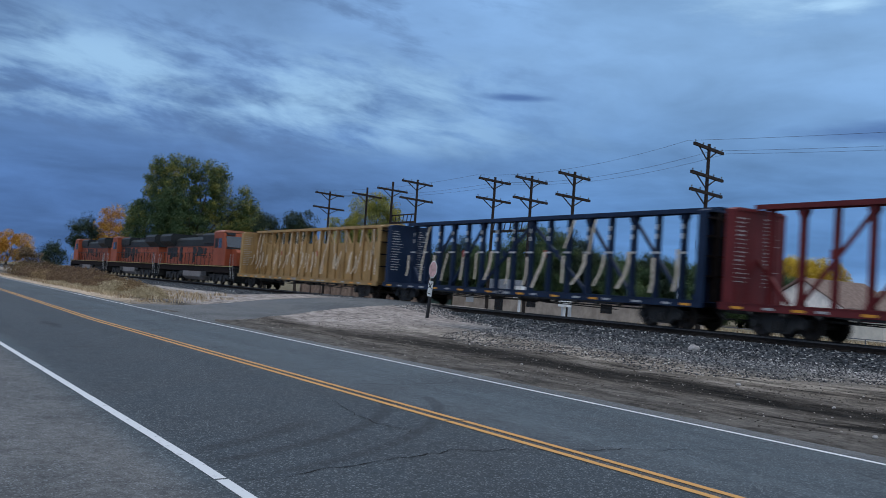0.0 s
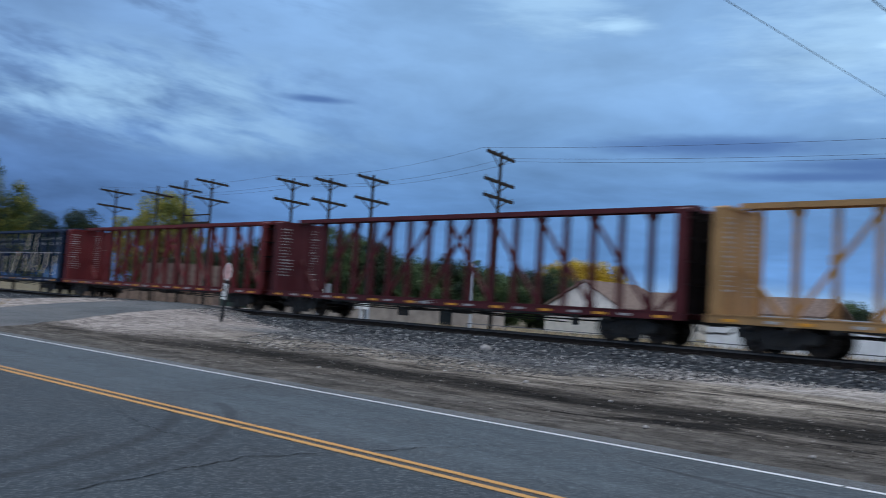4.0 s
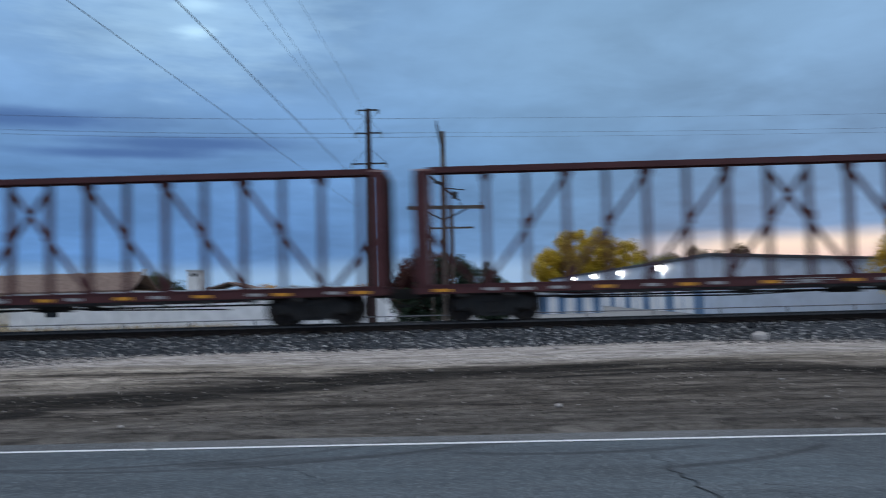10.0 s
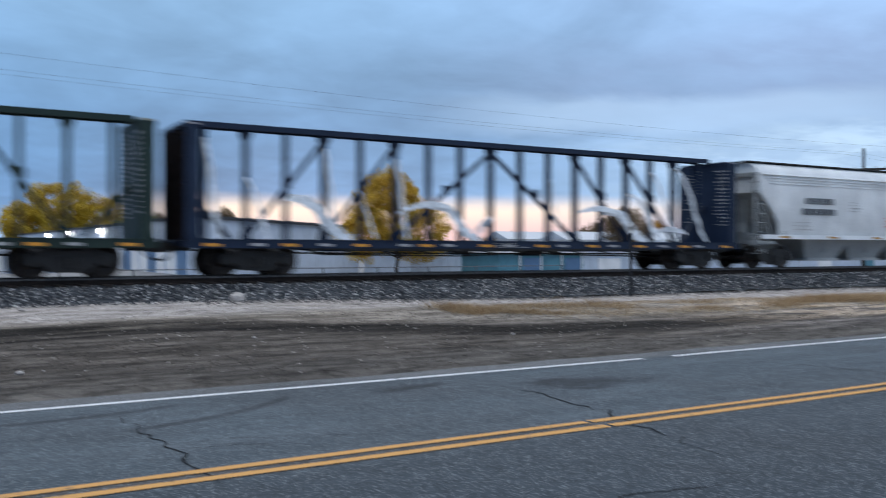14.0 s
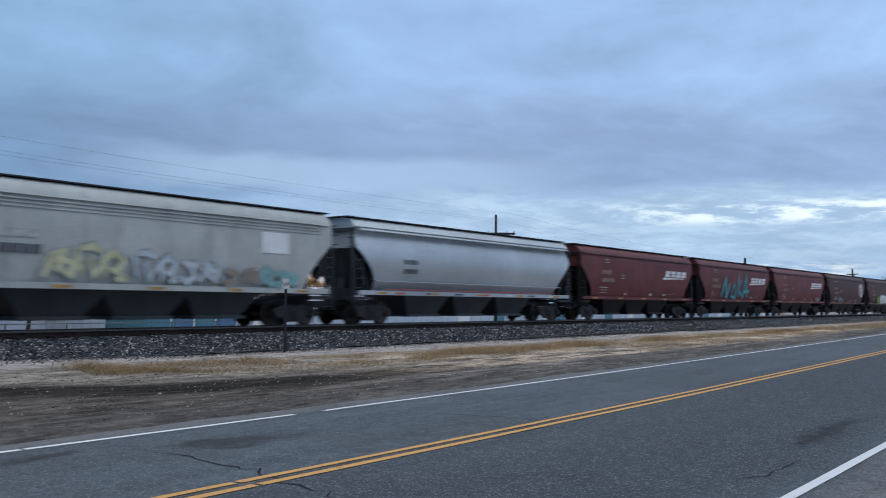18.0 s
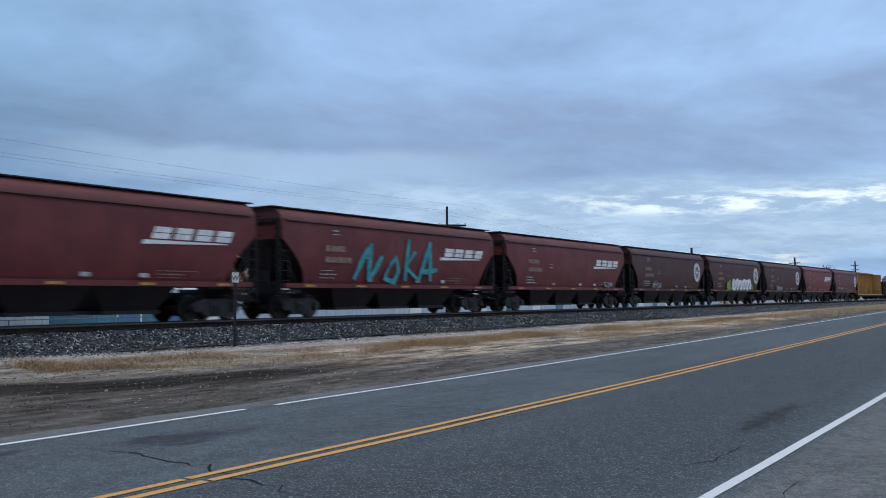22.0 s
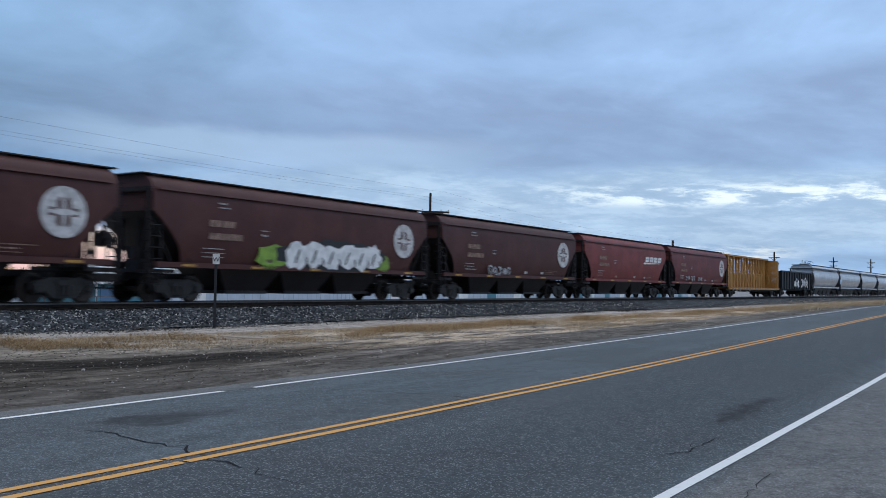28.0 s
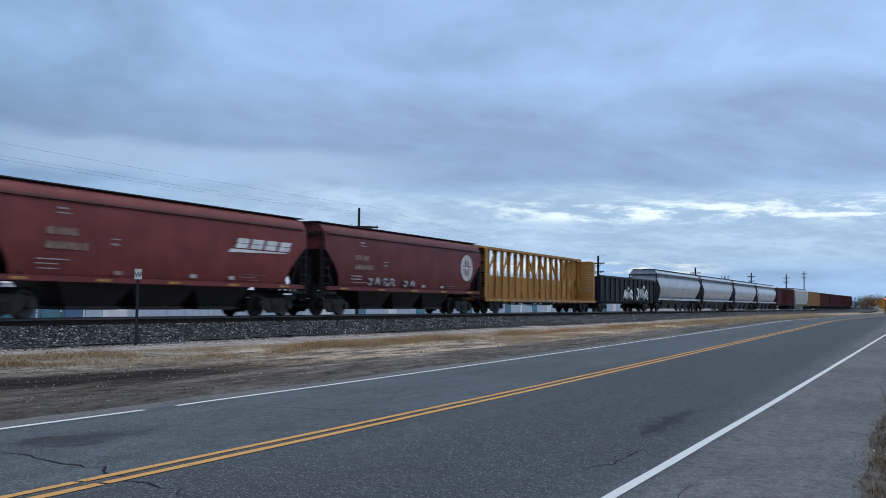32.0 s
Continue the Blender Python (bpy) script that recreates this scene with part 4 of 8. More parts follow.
    part("brake_gear", cached(("cb_gear", length), lambda: winch_row(half)), STEEL, car, "brake pipe, cylinder and reservoir under the deck")
    bogie(car, -half + 2.15)
    bogie(car, half - 2.15)
    couplers(car, length / 2)
    if panels:
        # solid partition in the lower half, its upper edge scalloped between the posts
        for k in range(n - 1):
            a, b = px[k], px[k + 1]
            w = (b - a) / 2
            arch = [(a + w + w * math.cos(math.pi * (1 - m / 8)), panels - 0.30 * math.sin(math.pi * m / 8)) for m in range(9)]
            part("web_panel", Geo().prism([(b, 1.03), (a, 1.03)] + arch, "y", -0.02, 0.02), mat, car)
        for s in (-1, 1):
            a, b = sorted((s * (half - 0.4), s * (inner - 0.9)))
            part("web_panel", Geo().box(a, b, -0.02, 0.02, 1.03, top - 0.1), mat, car)
    if style:
        straps(car, px, top, style, seed, OCHRESTRAP if mat is YELLOW2 else STRAP)
    return car


def winch_row(half):
    g = Geo()
    g.tube([(-half + 3, -0.7, 0.66), (half - 3, -0.7, 0.62)], 0.03, 6)
    g.tube([(-half + 4, -1.1, 0.62), (-2.0, -1.0, 0.56), (1.5, -0.9, 0.66)], 0.022, 5)
    g.tube([(2.0, -0.9, 0.60), (half - 4.5, -1.0, 0.52)], 0.022, 5)
    g.box(-1.9, -1.3, -0.8, -0.4, 0.60, 0.88)
    g.tube([(0.6, -0.8, 0.70), (1.6, -0.8, 0.70)], 0.15, 10)
    g.tube([(1.9, -0.8, 0.72), (2.4, -0.8, 0.72)], 0.11, 10)
    return g


LETTER = plain("faded_lettering", (0.47, 0.455, 0.445), 0.7, 0, 0.35)
OCHRESTRAP = plain("dirty_ochre_strap", (0.42, 0.27, 0.10), 0.85)
STRAP = plain("hanging_strap", (0.70, 0.58, 0.44), 0.8)
# carries painted-in shade and grime on bulkheads, plain black on locomotive underframes
SHADEBLACK = plain("shade_and_black_steel", (0.020, 0.014, 0.013), 0.85)
WRAP = plain("torn_white_wrap", (0.74, 0.76, 0.78), 0.6)
REDTAPE = plain("red_tape", (0.45, 0.08, 0.06), 0.7)


def webbing(pts, w=0.10):
    g = Geo()
    rings = [[(x - w / 2, y, z), (x + w / 2, y, z), (x + w / 2, y + 0.012, z), (x - w / 2, y + 0.012, z)] for x, y, z in pts]
    return g.loft(rings)


def straps(car, px, top, style, seed, web=STRAP):
    r = random.Random(seed + 77)
    if style in ("straps", "straps2"):
        dense = style == "straps"
        for k, q in enumerate(px):
            # loose ends in the lower half, hooked at mid-height
            for s in range(2 if dense else 1):
                x = q + (r.uniform(-0.25, 0.75) if dense else r.uniform(-0.10, 0.16))
                z0 = r.uniform(2.55, 2.95)
                z1 = r.uniform(1.25, 1.9) if dense else r.uniform(1.18, 1.5)
                lean = r.choice((0, 0, -0.25, 0.2, -0.5) if dense else (0, -0.06, 0.08, -0.4, -0.65)) * r.uniform(0.6, 1.2)
                kink = r.uniform(-0.16, 0.16)
                y = (-0.42 if dense else -0.30) - r.uniform(0.0, 0.12)
                pts = [(x, y, z0), (x + kink * 0.6, y - 0.04, z0 - (z0 - z1) * 0.3), (x + kink + lean * 0.4, y - 0.05, z0 - (z0 - z1) * 0.62), (x + lean, y - 0.1, z1)]
                part("strap", webbing(pts, r.uniform(0.08, 0.13) if dense else r.uniform(0.11, 0.20)), web, car, "tan webbing strap hanging loose", smooth=50)
            if (dense and r.random() < 0.75) or r.random() < 0.12:
                # pieces from the top chord
                x = q + r.uniform(-0.1, 0.7)
                lean = r.uniform(-0.7, 0.35)
                z1 = r.uniform(2.5, 3.2)
                pts = [(x, -0.30, top - 0.25), (x + lean * 0.35, -0.33, top - 0.7), (x + lean, -0.36, z1)]
                part("strap", webbing(pts, r.uniform(0.07, 0.11)), web, car, "tan webbing strap hanging loose", smooth=50)
            if not dense:
                for zz in (3.35, 3.72):
                    part("marker", cached(("post_marker", zz), lambda: Geo().box(-0.055, 0.055, -0.129, -0.114, zz, zz + 0.2)), LETTER, car, "pale square marker", at=(q, 0, 0))
                part("hook_plate", cached("hook_plate", lambda: Geo().box(-0.22, 0.22, -0.15, -0.114, 2.78, 2.86)), LETTER, car, at=(q, 0, 0))
        for k in (4, 9):
            part("tape", webbing([(px[k] + 0.1, -0.36, 2.9), (px[k] + 0.14, -0.38, 2.55)], 0.12), REDTAPE, car, "torn red tape")
    else:
        # torn film: long limp strips that hang from a post, swing out and trail over the deck, and a few sagging between posts
        for k, z0, reach, w, bow in ((0, 4.0, 0.25, 0.15, 0.10), (1, 2.9, 0.5, 0.12, 0.2), (2, 2.35, 1.9, 0.34, 0.55), (3, 3.9, 0.12, 0.15, 0.06), (4, 2.3, 0.25, 0.10, 0.1), (5, 3.7, 0.10, 0.17, 0.05), (6, 2.2, 1.6, 0.30, 0.6), (8, 1.9, -1.2, 0.22, -0.4), (10, 3.3, 0.08, 0.10, 0.05), (12, 2.2, 1.7, 0.36, 0.7), (13, 2.9, 1.3, 0.24, 0.5), (14, 3.8, 0.7, 0.18, 0.4), (15, 4.0, 1.2, 0.22, 0.45)):
            rings = []
            for j in range(19):
                f = j / 18
                # the strip falls, then runs out level
                cx = px[k] + reach * f + bow * math.sin(math.pi * f) * (1 - f) * 0.9
                cz = 1.08 + (z0 - 1.08) * (1 - f) ** 1.35 + 0.03 * math.sin(2.1 * j + k) * f + (0.22 * math.sin(math.pi * min(1, f / 0.45)) if reach > 1 else 0)
                cy = -0.20 - 0.55 * f + 0.03 * math.sin(1.3 * j + k)
                ww = w * (0.55 + 0.6 * math.sin(math.pi * (0.12 + 0.8 * f))) * (1 + 0.12 * math.sin(1.7 * j + k))
                tx, tz = reach / 18, -(z0 - 1.08) * 1.35 * (1 - f) ** 0.35 / 18
                m = math.hypot(tx, tz)
                ox, oz = -tz / m * ww / 2, tx / m * ww / 2
                rings.append([(cx - ox, cy, max(1.06, cz - oz)), (cx + ox, cy + 0.06, max(1.08, cz + oz)), (cx + ox, cy + 0.072, max(1.08, cz + oz)), (cx - ox, cy + 0.012, max(1.06, cz - oz))])
            part("torn_wrap", Geo().loft(rings), WRAP, car, "torn white plastic wrap", smooth=60)
        for k, x1, z0, z1, dip in ((5, 2.0, 1.9, 2.1, -0.15), (11, 1.9, 2.1, 2.05, -0.12), (14, 1.6, 1.35, 1.35, -0.12)):
            rings = []
            for j in range(13):
                f = j / 12
                w = 0.08 + 0.14 * math.sin(math.pi * f)
                cx = px[k] + x1 * f
                cz = max(1.11, z0 + (z1 - z0) * f - dip * 4 * f * (1 - f))
                cy = -0.26 - 0.2 * f + 0.03 * math.sin(1.7 * j)
                rings.append([(cx, cy, cz), (cx + 0.03, cy + 0.04, cz + w), (cx + 0.03, cy + 0.052, cz + w), (cx, cy + 0.012, cz)])
            part("torn_wrap", Geo().loft(rings), WRAP, car, "torn white plastic wrap", smooth=60)


DULLREFLECT = plain("dull_yellow_reflector", (0.52, 0.27, 0.05), 0.5)


def hopper(label, x, length, mat, seed, endmat=None, round_side=False, roof=None, decor=None, height=4.39):
    """Covered hopper: shell with sloping ends, roof with hatches and running board, outlet chutes, end frames with ladders."""
    car = start_car("covered_hopper", label, length, x, length - 4.2, "covered hopper cars")
    half = length / 2 - 0.55
    endmat, roof = endmat or mat, roof or mat
    hw = 1.55
    low, eave = 1.36, height - 0.52
    arch = eave - 0.30 * (eave - low)

    def shell():
        # cross-section from the sill up over the roof, lofted along the car with the ends cut back below
        g = Geo()

        def section(xx, zlow):
            pts = []
            for k in range(9):
                f = k / 8
                z = zlow + (eave - zlow) * f
                u = (z - low) / (eave - low)
                if round_side:
                    out = hw - 0.36 + 0.42 * (1 - (2 * u - 1.05) ** 2)
                else:
                    out = hw + 0.02 - 0.17 * max(0, 1 - u / 0.5) ** 2 - 0.07 * max(0, (u - 0.75) / 0.25) ** 2
                pts.append((xx, -out, z))
            for a, z in ((1.45, eave + 0.12), (1.33, eave + 0.30), (1.05, height - 0.05), (0, height - 0.03)):
                pts.append((xx, -a, z))
            return pts + [(p[0], -p[1], p[2]) for p in reversed(pts[:-1])]
        rings = []
        for f in range(10):
            rings.append((-half + 0.16 + 1.30 * math.sin(math.pi / 2 * f / 9), arch - (arch - low) * f / 9))
        for xx, z in rings:
            g.v += section(xx, z)
        for xx, z in reversed(rings):
            g.v += section(-xx, z)
        m = 25
        n = len(g.v) // m
        g.f = [(i * m + k, (i + 1) * m + k, (i + 1) * m + k + 1, i * m + k + 1) for i in range(n - 1) for k in range(m - 1)]
        g.f += [(i * m + m - 1, (i + 1) * m + m - 1, (i + 1) * m, i * m) for i in range(9, n - 10)]
        g.f += [tuple(range(m)), tuple(reversed(range((n - 1) * m, n * m)))]
        return g

    def slope():
        # at the -x end: the sheet that runs down and inward between the arched sides
        g = Geo()
        w = hw - (0.30 if round_side else 0.10)
        for f in range(10):
            xx, z = -half + 0.19 + 1.75 * f / 9, arch - (arch - low) * f / 9
            g.v += [(xx, -w, z), (xx, w, z), (xx + 0.03, w, z + 0.02), (xx + 0.03, -w, z + 0.02)]
        for f in range(9):
            a = 4 * f
            g.f += [(a, a + 4, a + 5, a + 1), (a + 3, a + 2, a + 6, a + 7), (a, a + 3, a + 7, a + 4), (a + 1, a + 5, a + 6, a + 2)]
        g.f += [(0, 1, 2, 3), (36, 39, 38, 37)]
        return g
    part("shell", cached(("hop_shell", length, round_side, height), shell, 30), mat, car)
    me = cached(("hop_slope", length, round_side, height), slope, 30)
    # red and brown cars get a near-black endmat, with end shade in its colour
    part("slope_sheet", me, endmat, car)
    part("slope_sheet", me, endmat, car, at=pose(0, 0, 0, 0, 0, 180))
    # side sill and eave angle
    part("side_sill", cached(("hop_sill", length), lambda: Geo().box(-half + 0.3, half - 0.3, -1.60, -1.50, 1.22, 1.40).box(-half + 0.3, half - 0.3, 1.50, 1.60, 1.22, 1.40)), mat, car)
    part("roof_edge", cached(("hop_edge", length, height), lambda: Geo().prism([(-1.60, eave - 0.03), (-1.42, eave - 0.03), (-1.42, eave + 0.06), (-1.56, eave + 0.05)], "x", -half + 0.35, half - 0.35).prism([(1.60, eave - 0.03), (1.42, eave - 0.03), (1.42, eave + 0.06), (1.56, eave + 0.05)], "x", -half + 0.35, half - 0.35)), roof, car)

    def board():
        g = Geo()
        for s in (-1, 1):
            g.box(-half + 0.1, half - 0.1, s * 0.95 - 0.22, s * 0.95 + 0.22, height - 0.02, height + 0.02)
            k = -half + 0.5
            while k < half - 0.3:
                g.box(k, k + 0.06, s * 0.95 - 0.2, s * 0.95 + 0.2, height - 0.2, height - 0.02)
                k += 1.3
        for e in (-1, 1):
            g.box(e * (half - 0.12) - 0.18, e * (half - 0.12) + 0.18, -1.2, 1.2, height - 0.02, height + 0.02)
        return g
    part("running_board", cached(("hop_board", length, height), board), STEEL, car, "dark grating walkway along the roof")
    hatch = cached(("hatch", height), lambda: Geo().box(-0.6, 0.6, -0.36, 0.36, height - 0.06, height + 0.07).box(-0.05, 0.05, -0.4, 0.4, height + 0.07, height + 0.1))
    for k in range(8):
        part("roof_hatch", hatch, roof, car, at=(-half + 1.5 + (2 * half - 3.0) * k / 7, 0, 0))

    def chute():
        g = Geo()
        g.loft([[(-1.75, -1.25, 1.4), (1.75, -1.25, 1.4), (1.75, 1.25, 1.4), (-1.75, 1.25, 1.4)], [(-1.0, -0.85, 0.42), (1.0, -0.85, 0.42), (1.0, 0.85, 0.42), (-1.0, 0.85, 0.42)]])
        g.box(-1.1, 1.1, -0.95, 0.95, 0.30, 0.42)
        return g
    nn = 4 if length > 19.5 else 3
    for k in range(nn):
        span = 2 * half - 7.0
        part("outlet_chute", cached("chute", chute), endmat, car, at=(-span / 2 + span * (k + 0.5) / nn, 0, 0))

    def end_frame():
        # at the -x end
        g = Geo()
        g.box(0.0, 1.2, -1.5, 1.5, 1.02, 1.14)
        g.box(0.02, 3.2, -0.22, 0.22, 0.80, 1.02)
        for s in (-1, 1):
            g.box(0.0, 0.09, s * 1.42 - 0.05, s * 1.42 + 0.05, 1.1, eave)
            g.beam((1.22, s * 1.38, 1.15), (0.20, s * 1.38, 2.9), 0.05, 0.07, (0, 1, 0))
            g.box(0.40, 0.52, s * 0.5 - 0.06, s * 0.5 + 0.06, 1.1, 3.2)
            z = 0.62
            while z < height - 0.2:
                g.box(-0.03, 0.0, s * 1.45 - 0.24, s * 1.45 + 0.24, z, z + 0.03)
                z += 0.36
        g.box(0.0, 0.12, -1.48, 1.48, eave - 0.1, eave + 0.05)
        g.box(0.04, 0.24, -0.7, -0.3, 1.5, 1.9)
        g.tube([(0.0, 0.5, 2.1), (-0.06, 0.5, 2.1)], 0.28, 12)
        g.box(0.5, 1.3, -0.35, 0.35, 1.14, 1.5)
        return g
    me = cached(("hop_end", height, eave), end_frame)
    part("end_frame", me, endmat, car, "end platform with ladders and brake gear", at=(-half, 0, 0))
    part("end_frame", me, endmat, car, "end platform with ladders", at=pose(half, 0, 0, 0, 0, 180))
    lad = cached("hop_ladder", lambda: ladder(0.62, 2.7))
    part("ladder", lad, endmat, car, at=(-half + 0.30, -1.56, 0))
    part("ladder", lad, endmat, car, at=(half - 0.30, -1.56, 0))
    bogie(car, -half + 1.65)
    bogie(car, half - 1.65)
    couplers(car, length / 2)
    me = cached("hop_reflector", lambda: Geo().box(-0.3, 0.3, -1.612, -1.60, 1.26, 1.34))
    if decor:
        decor(car, half, eave)
    for k in range(5):
        part("reflector", me, DULLREFLECT, car, at=(-half + 1.7 + k * (2 * half - 3.4) / 4, 0, 0))
    return car


def ladder(z0, z1, w=0.42):
    g = Geo()
    for s in (-1, 1):
        g.box(s * w / 2 - 0.02, s * w / 2 + 0.02, -0.02, 0.02, z0, z1)
    z = z0 + 0.1
    while z < z1:
        g.box(-w / 2, w / 2, -0.015, 0.015, z, z + 0.03)
        z += 0.38
    return g


# ---------------------------------------------------------------- trees
def leaf_mat(name, a, b, c):
    """Leaf colours that change from clump to clump and a little from leaf to leaf."""
    def build(g, bs):
        rnd = g.n.new("ShaderNodeNewGeometry").outputs["Random Per Island"]
        co = g.add("ShaderNodeTexCoord").outputs["Object"]
        clump = g.noise(co, 0.55, 4, 0.6)
        f = g.math("ADD", g.math("MULTIPLY", g.span(clump, 0.3, 0.7), 0.72), g.math("MULTIPLY", rnd, 0.28))
        col = g.ramp(f, [(0.08, a), (0.5, b), (0.92, c)])
        g.put(bs, "Base Color", col)
        bs.inputs["Roughness"].default_value = 0.6
        bs.inputs["Specular IOR Level"].default_value = 0.25
        tr = g.add("ShaderNodeBsdfTranslucent", Color=col)
        mx = g.add("ShaderNodeMixShader", Fac=0.22)
        g.l.new(bs.outputs[0], mx.inputs[1])
        g.l.new(tr.outputs[0], mx.inputs[2])
        for node in g.n:
            if node.bl_idname == "ShaderNodeOutputMaterial":
                g.l.new(mx.outputs[0], node.inputs[0])
    return material(name, build)


BARK = plain("bark", (0.085, 0.068, 0.055), 0.95, 0, 0.4, 3)
LEAF_GREEN = leaf_mat("green_leaves", (0.034, 0.066, 0.030), (0.070, 0.118, 0.048), (0.130, 0.170, 0.056))
LEAF_TURN = leaf_mat("turning_leaves", (0.070, 0.120, 0.045), (0.180, 0.210, 0.055), (0.44, 0.36, 0.075))
LEAF_COTTON = leaf_mat("cottonwood_leaves", (0.030, 0.056, 0.024), (0.092, 0.128, 0.040), (0.36, 0.32, 0.070))
LEAF_YELGREEN = leaf_mat("yellow_green_leaves", (0.10, 0.13, 0.035), (0.24, 0.24, 0.05), (0.44, 0.37, 0.07))
LEAF_YELLOW = leaf_mat("yellow_leaves", (0.30, 0.19, 0.016), (0.56, 0.37, 0.028), (0.74, 0.54, 0.06))
LEAF_ORANGE = leaf_mat("orange_leaves", (0.28, 0.12, 0.016), (0.50, 0.24, 0.026), (0.62, 0.36, 0.04))
LEAF_AUTUMN = leaf_mat("mixed_autumn_leaves", (0.24, 0.20, 0.035), (0.60, 0.36, 0.035), (0.76, 0.52, 0.07))
LEAF_RED = leaf_mat("red_brown_leaves", (0.050, 0.018, 0.018), (0.095, 0.030, 0.028), (0.14, 0.055, 0.035))
LEAF_DARK = leaf_mat("dark_green_leaves", (0.016, 0.030, 0.018), (0.030, 0.050, 0.026), (0.055, 0.075, 0.035))
LEAF_GREY = leaf_mat("grey_twigs", (0.060, 0.060, 0.062), (0.105, 0.100, 0.100), (0.16, 0.145, 0.135))
LEAF_BROWN = leaf_mat("brown_leaves", (0.085, 0.058, 0.035), (0.16, 0.105, 0.055), (0.25, 0.17, 0.08))


def crown(lobes, size, seed, cover, cluster):
    """Small leaves on rounded clumps; the clumps crowd the outside of every lobe."""
    rs = np.random.RandomState(seed)
    vs = []
    for cx, cy, cz, rx, ry, rz in lobes:
        area = math.pi * (rx + ry) / 2 * rz
        total = max(300, int(cover * area / (1.1 * size * size)))
        rc = cluster * min(1.0, min(rx, rz) / 2.2)
        clumps = max(14, int(3.2 * area / (rc * rc)))
        d = rs.normal(size=(clumps, 3))
        d /= np.linalg.norm(d, axis=1)[:, None]
        rad = rs.uniform(0.35, 1.0, clumps) ** 0.5
        c = d * rad[:, None] * np.array([rx, ry, rz]) * rs.uniform(0.85, 1.1, (clumps, 1)) + np.array([cx, cy, cz])
        cr = rc * rs.uniform(0.55, 1.25, clumps)
        which = rs.randint(0, clumps, total)
        n = rs.normal(size=(total, 3))
        n /= np.linalg.norm(n, axis=1)[:, None]
        p = c[which] + n * (cr[which] * rs.uniform(0.25, 1.08, total) ** 0.5)[:, None] * np.array([1, 1, 0.8])
        n = n + rs.normal(size=(total, 3)) * 0.45 + np.array([0, 0, 0.25])
        n /= np.linalg.norm(n, axis=1)[:, None]
        a = np.cross(n, rs.normal(size=(total, 3)))
        a /= np.linalg.norm(a, axis=1)[:, None]
        b = np.cross(n, a)
        s = (size * rs.uniform(0.6, 1.35, total))[:, None]
        vs.append(np.stack([p - a * s, p + b * s * 0.55 + n * s * 0.12, p + a * s, p - b * s * 0.55 + n * s * 0.12], axis=1).reshape(-1, 3))
    v = np.concatenate(vs)
    q = len(v) // 4
    me = bpy.data.meshes.new("crown")
    me.vertices.add(len(v))
    me.vertices.foreach_set("co", v.astype(np.float32).ravel())
    me.loops.add(len(v))
    me.loops.foreach_set("vertex_index", np.arange(len(v), dtype=np.int32))
    me.polygons.add(q)
    me.polygons.foreach_set("loop_start", np.arange(0, len(v), 4, dtype=np.int32))
    me.update(calc_edges=True)
    me.materials.append(None)
    return me


def tree(label, x, y, trunk_h, lobes, leaf, cover=5.5, cluster=None, seed=1, r0=0.3, name="tree", group="", z=None, fine=1.0):
    z = ground_z(x, y) - 0.05 if z is None else z
    far = math.hypot(x, y)
    e = empty(name, label, "bush" if name == "bush" else "tree", group, (x, y, z))
    r = random.Random(seed)
    g = Geo()
    top = max(l[2] for l in lobes)
    stem = [(0, 0, 0), (r.uniform(-.1, .1), r.uniform(-.1, .1), trunk_h * 0.6), (r.uniform(-.3, .3), r.uniform(-.3, .3), trunk_h), (r.uniform(-.5, .5), 0, trunk_h + (top - trunk_h) * 0.6)]
    g.tube(stem, [r0, r0 * 0.8, r0 * 0.6, r0 * 0.25], 8)
    part("trunk", g, BARK, e)
    for l in lobes:
        g = Geo()
        for k in range(4):
            end = (l[0] + r.uniform(-.7, .7) * l[3], l[1] + r.uniform(-.7, .7) * l[4], l[2] + r.uniform(-.5, .7) * l[5])
            s = Vector(stem[2]) * r.uniform(0.75, 1.05)
            mid = (s + Vector(end)) / 2 + Vector((r.uniform(-.4, .4), r.uniform(-.4, .4), r.uniform(0, .5)))
            g.tube([s, mid, end], [r0 * 0.4, r0 * 0.22, r0 * 0.06], 5)
        part("limb", g, BARK, e)
    size = min(0.26, max(0.055, 0.00082 * far)) * fine
    part("crown", crown(lobes, size, seed, cover, cluster or max(0.5, 0.0085 * far)), leaf, e)
    return e


def polar(az, r):
    return r * math.sin(radians(az)), r * math.cos(radians(az))


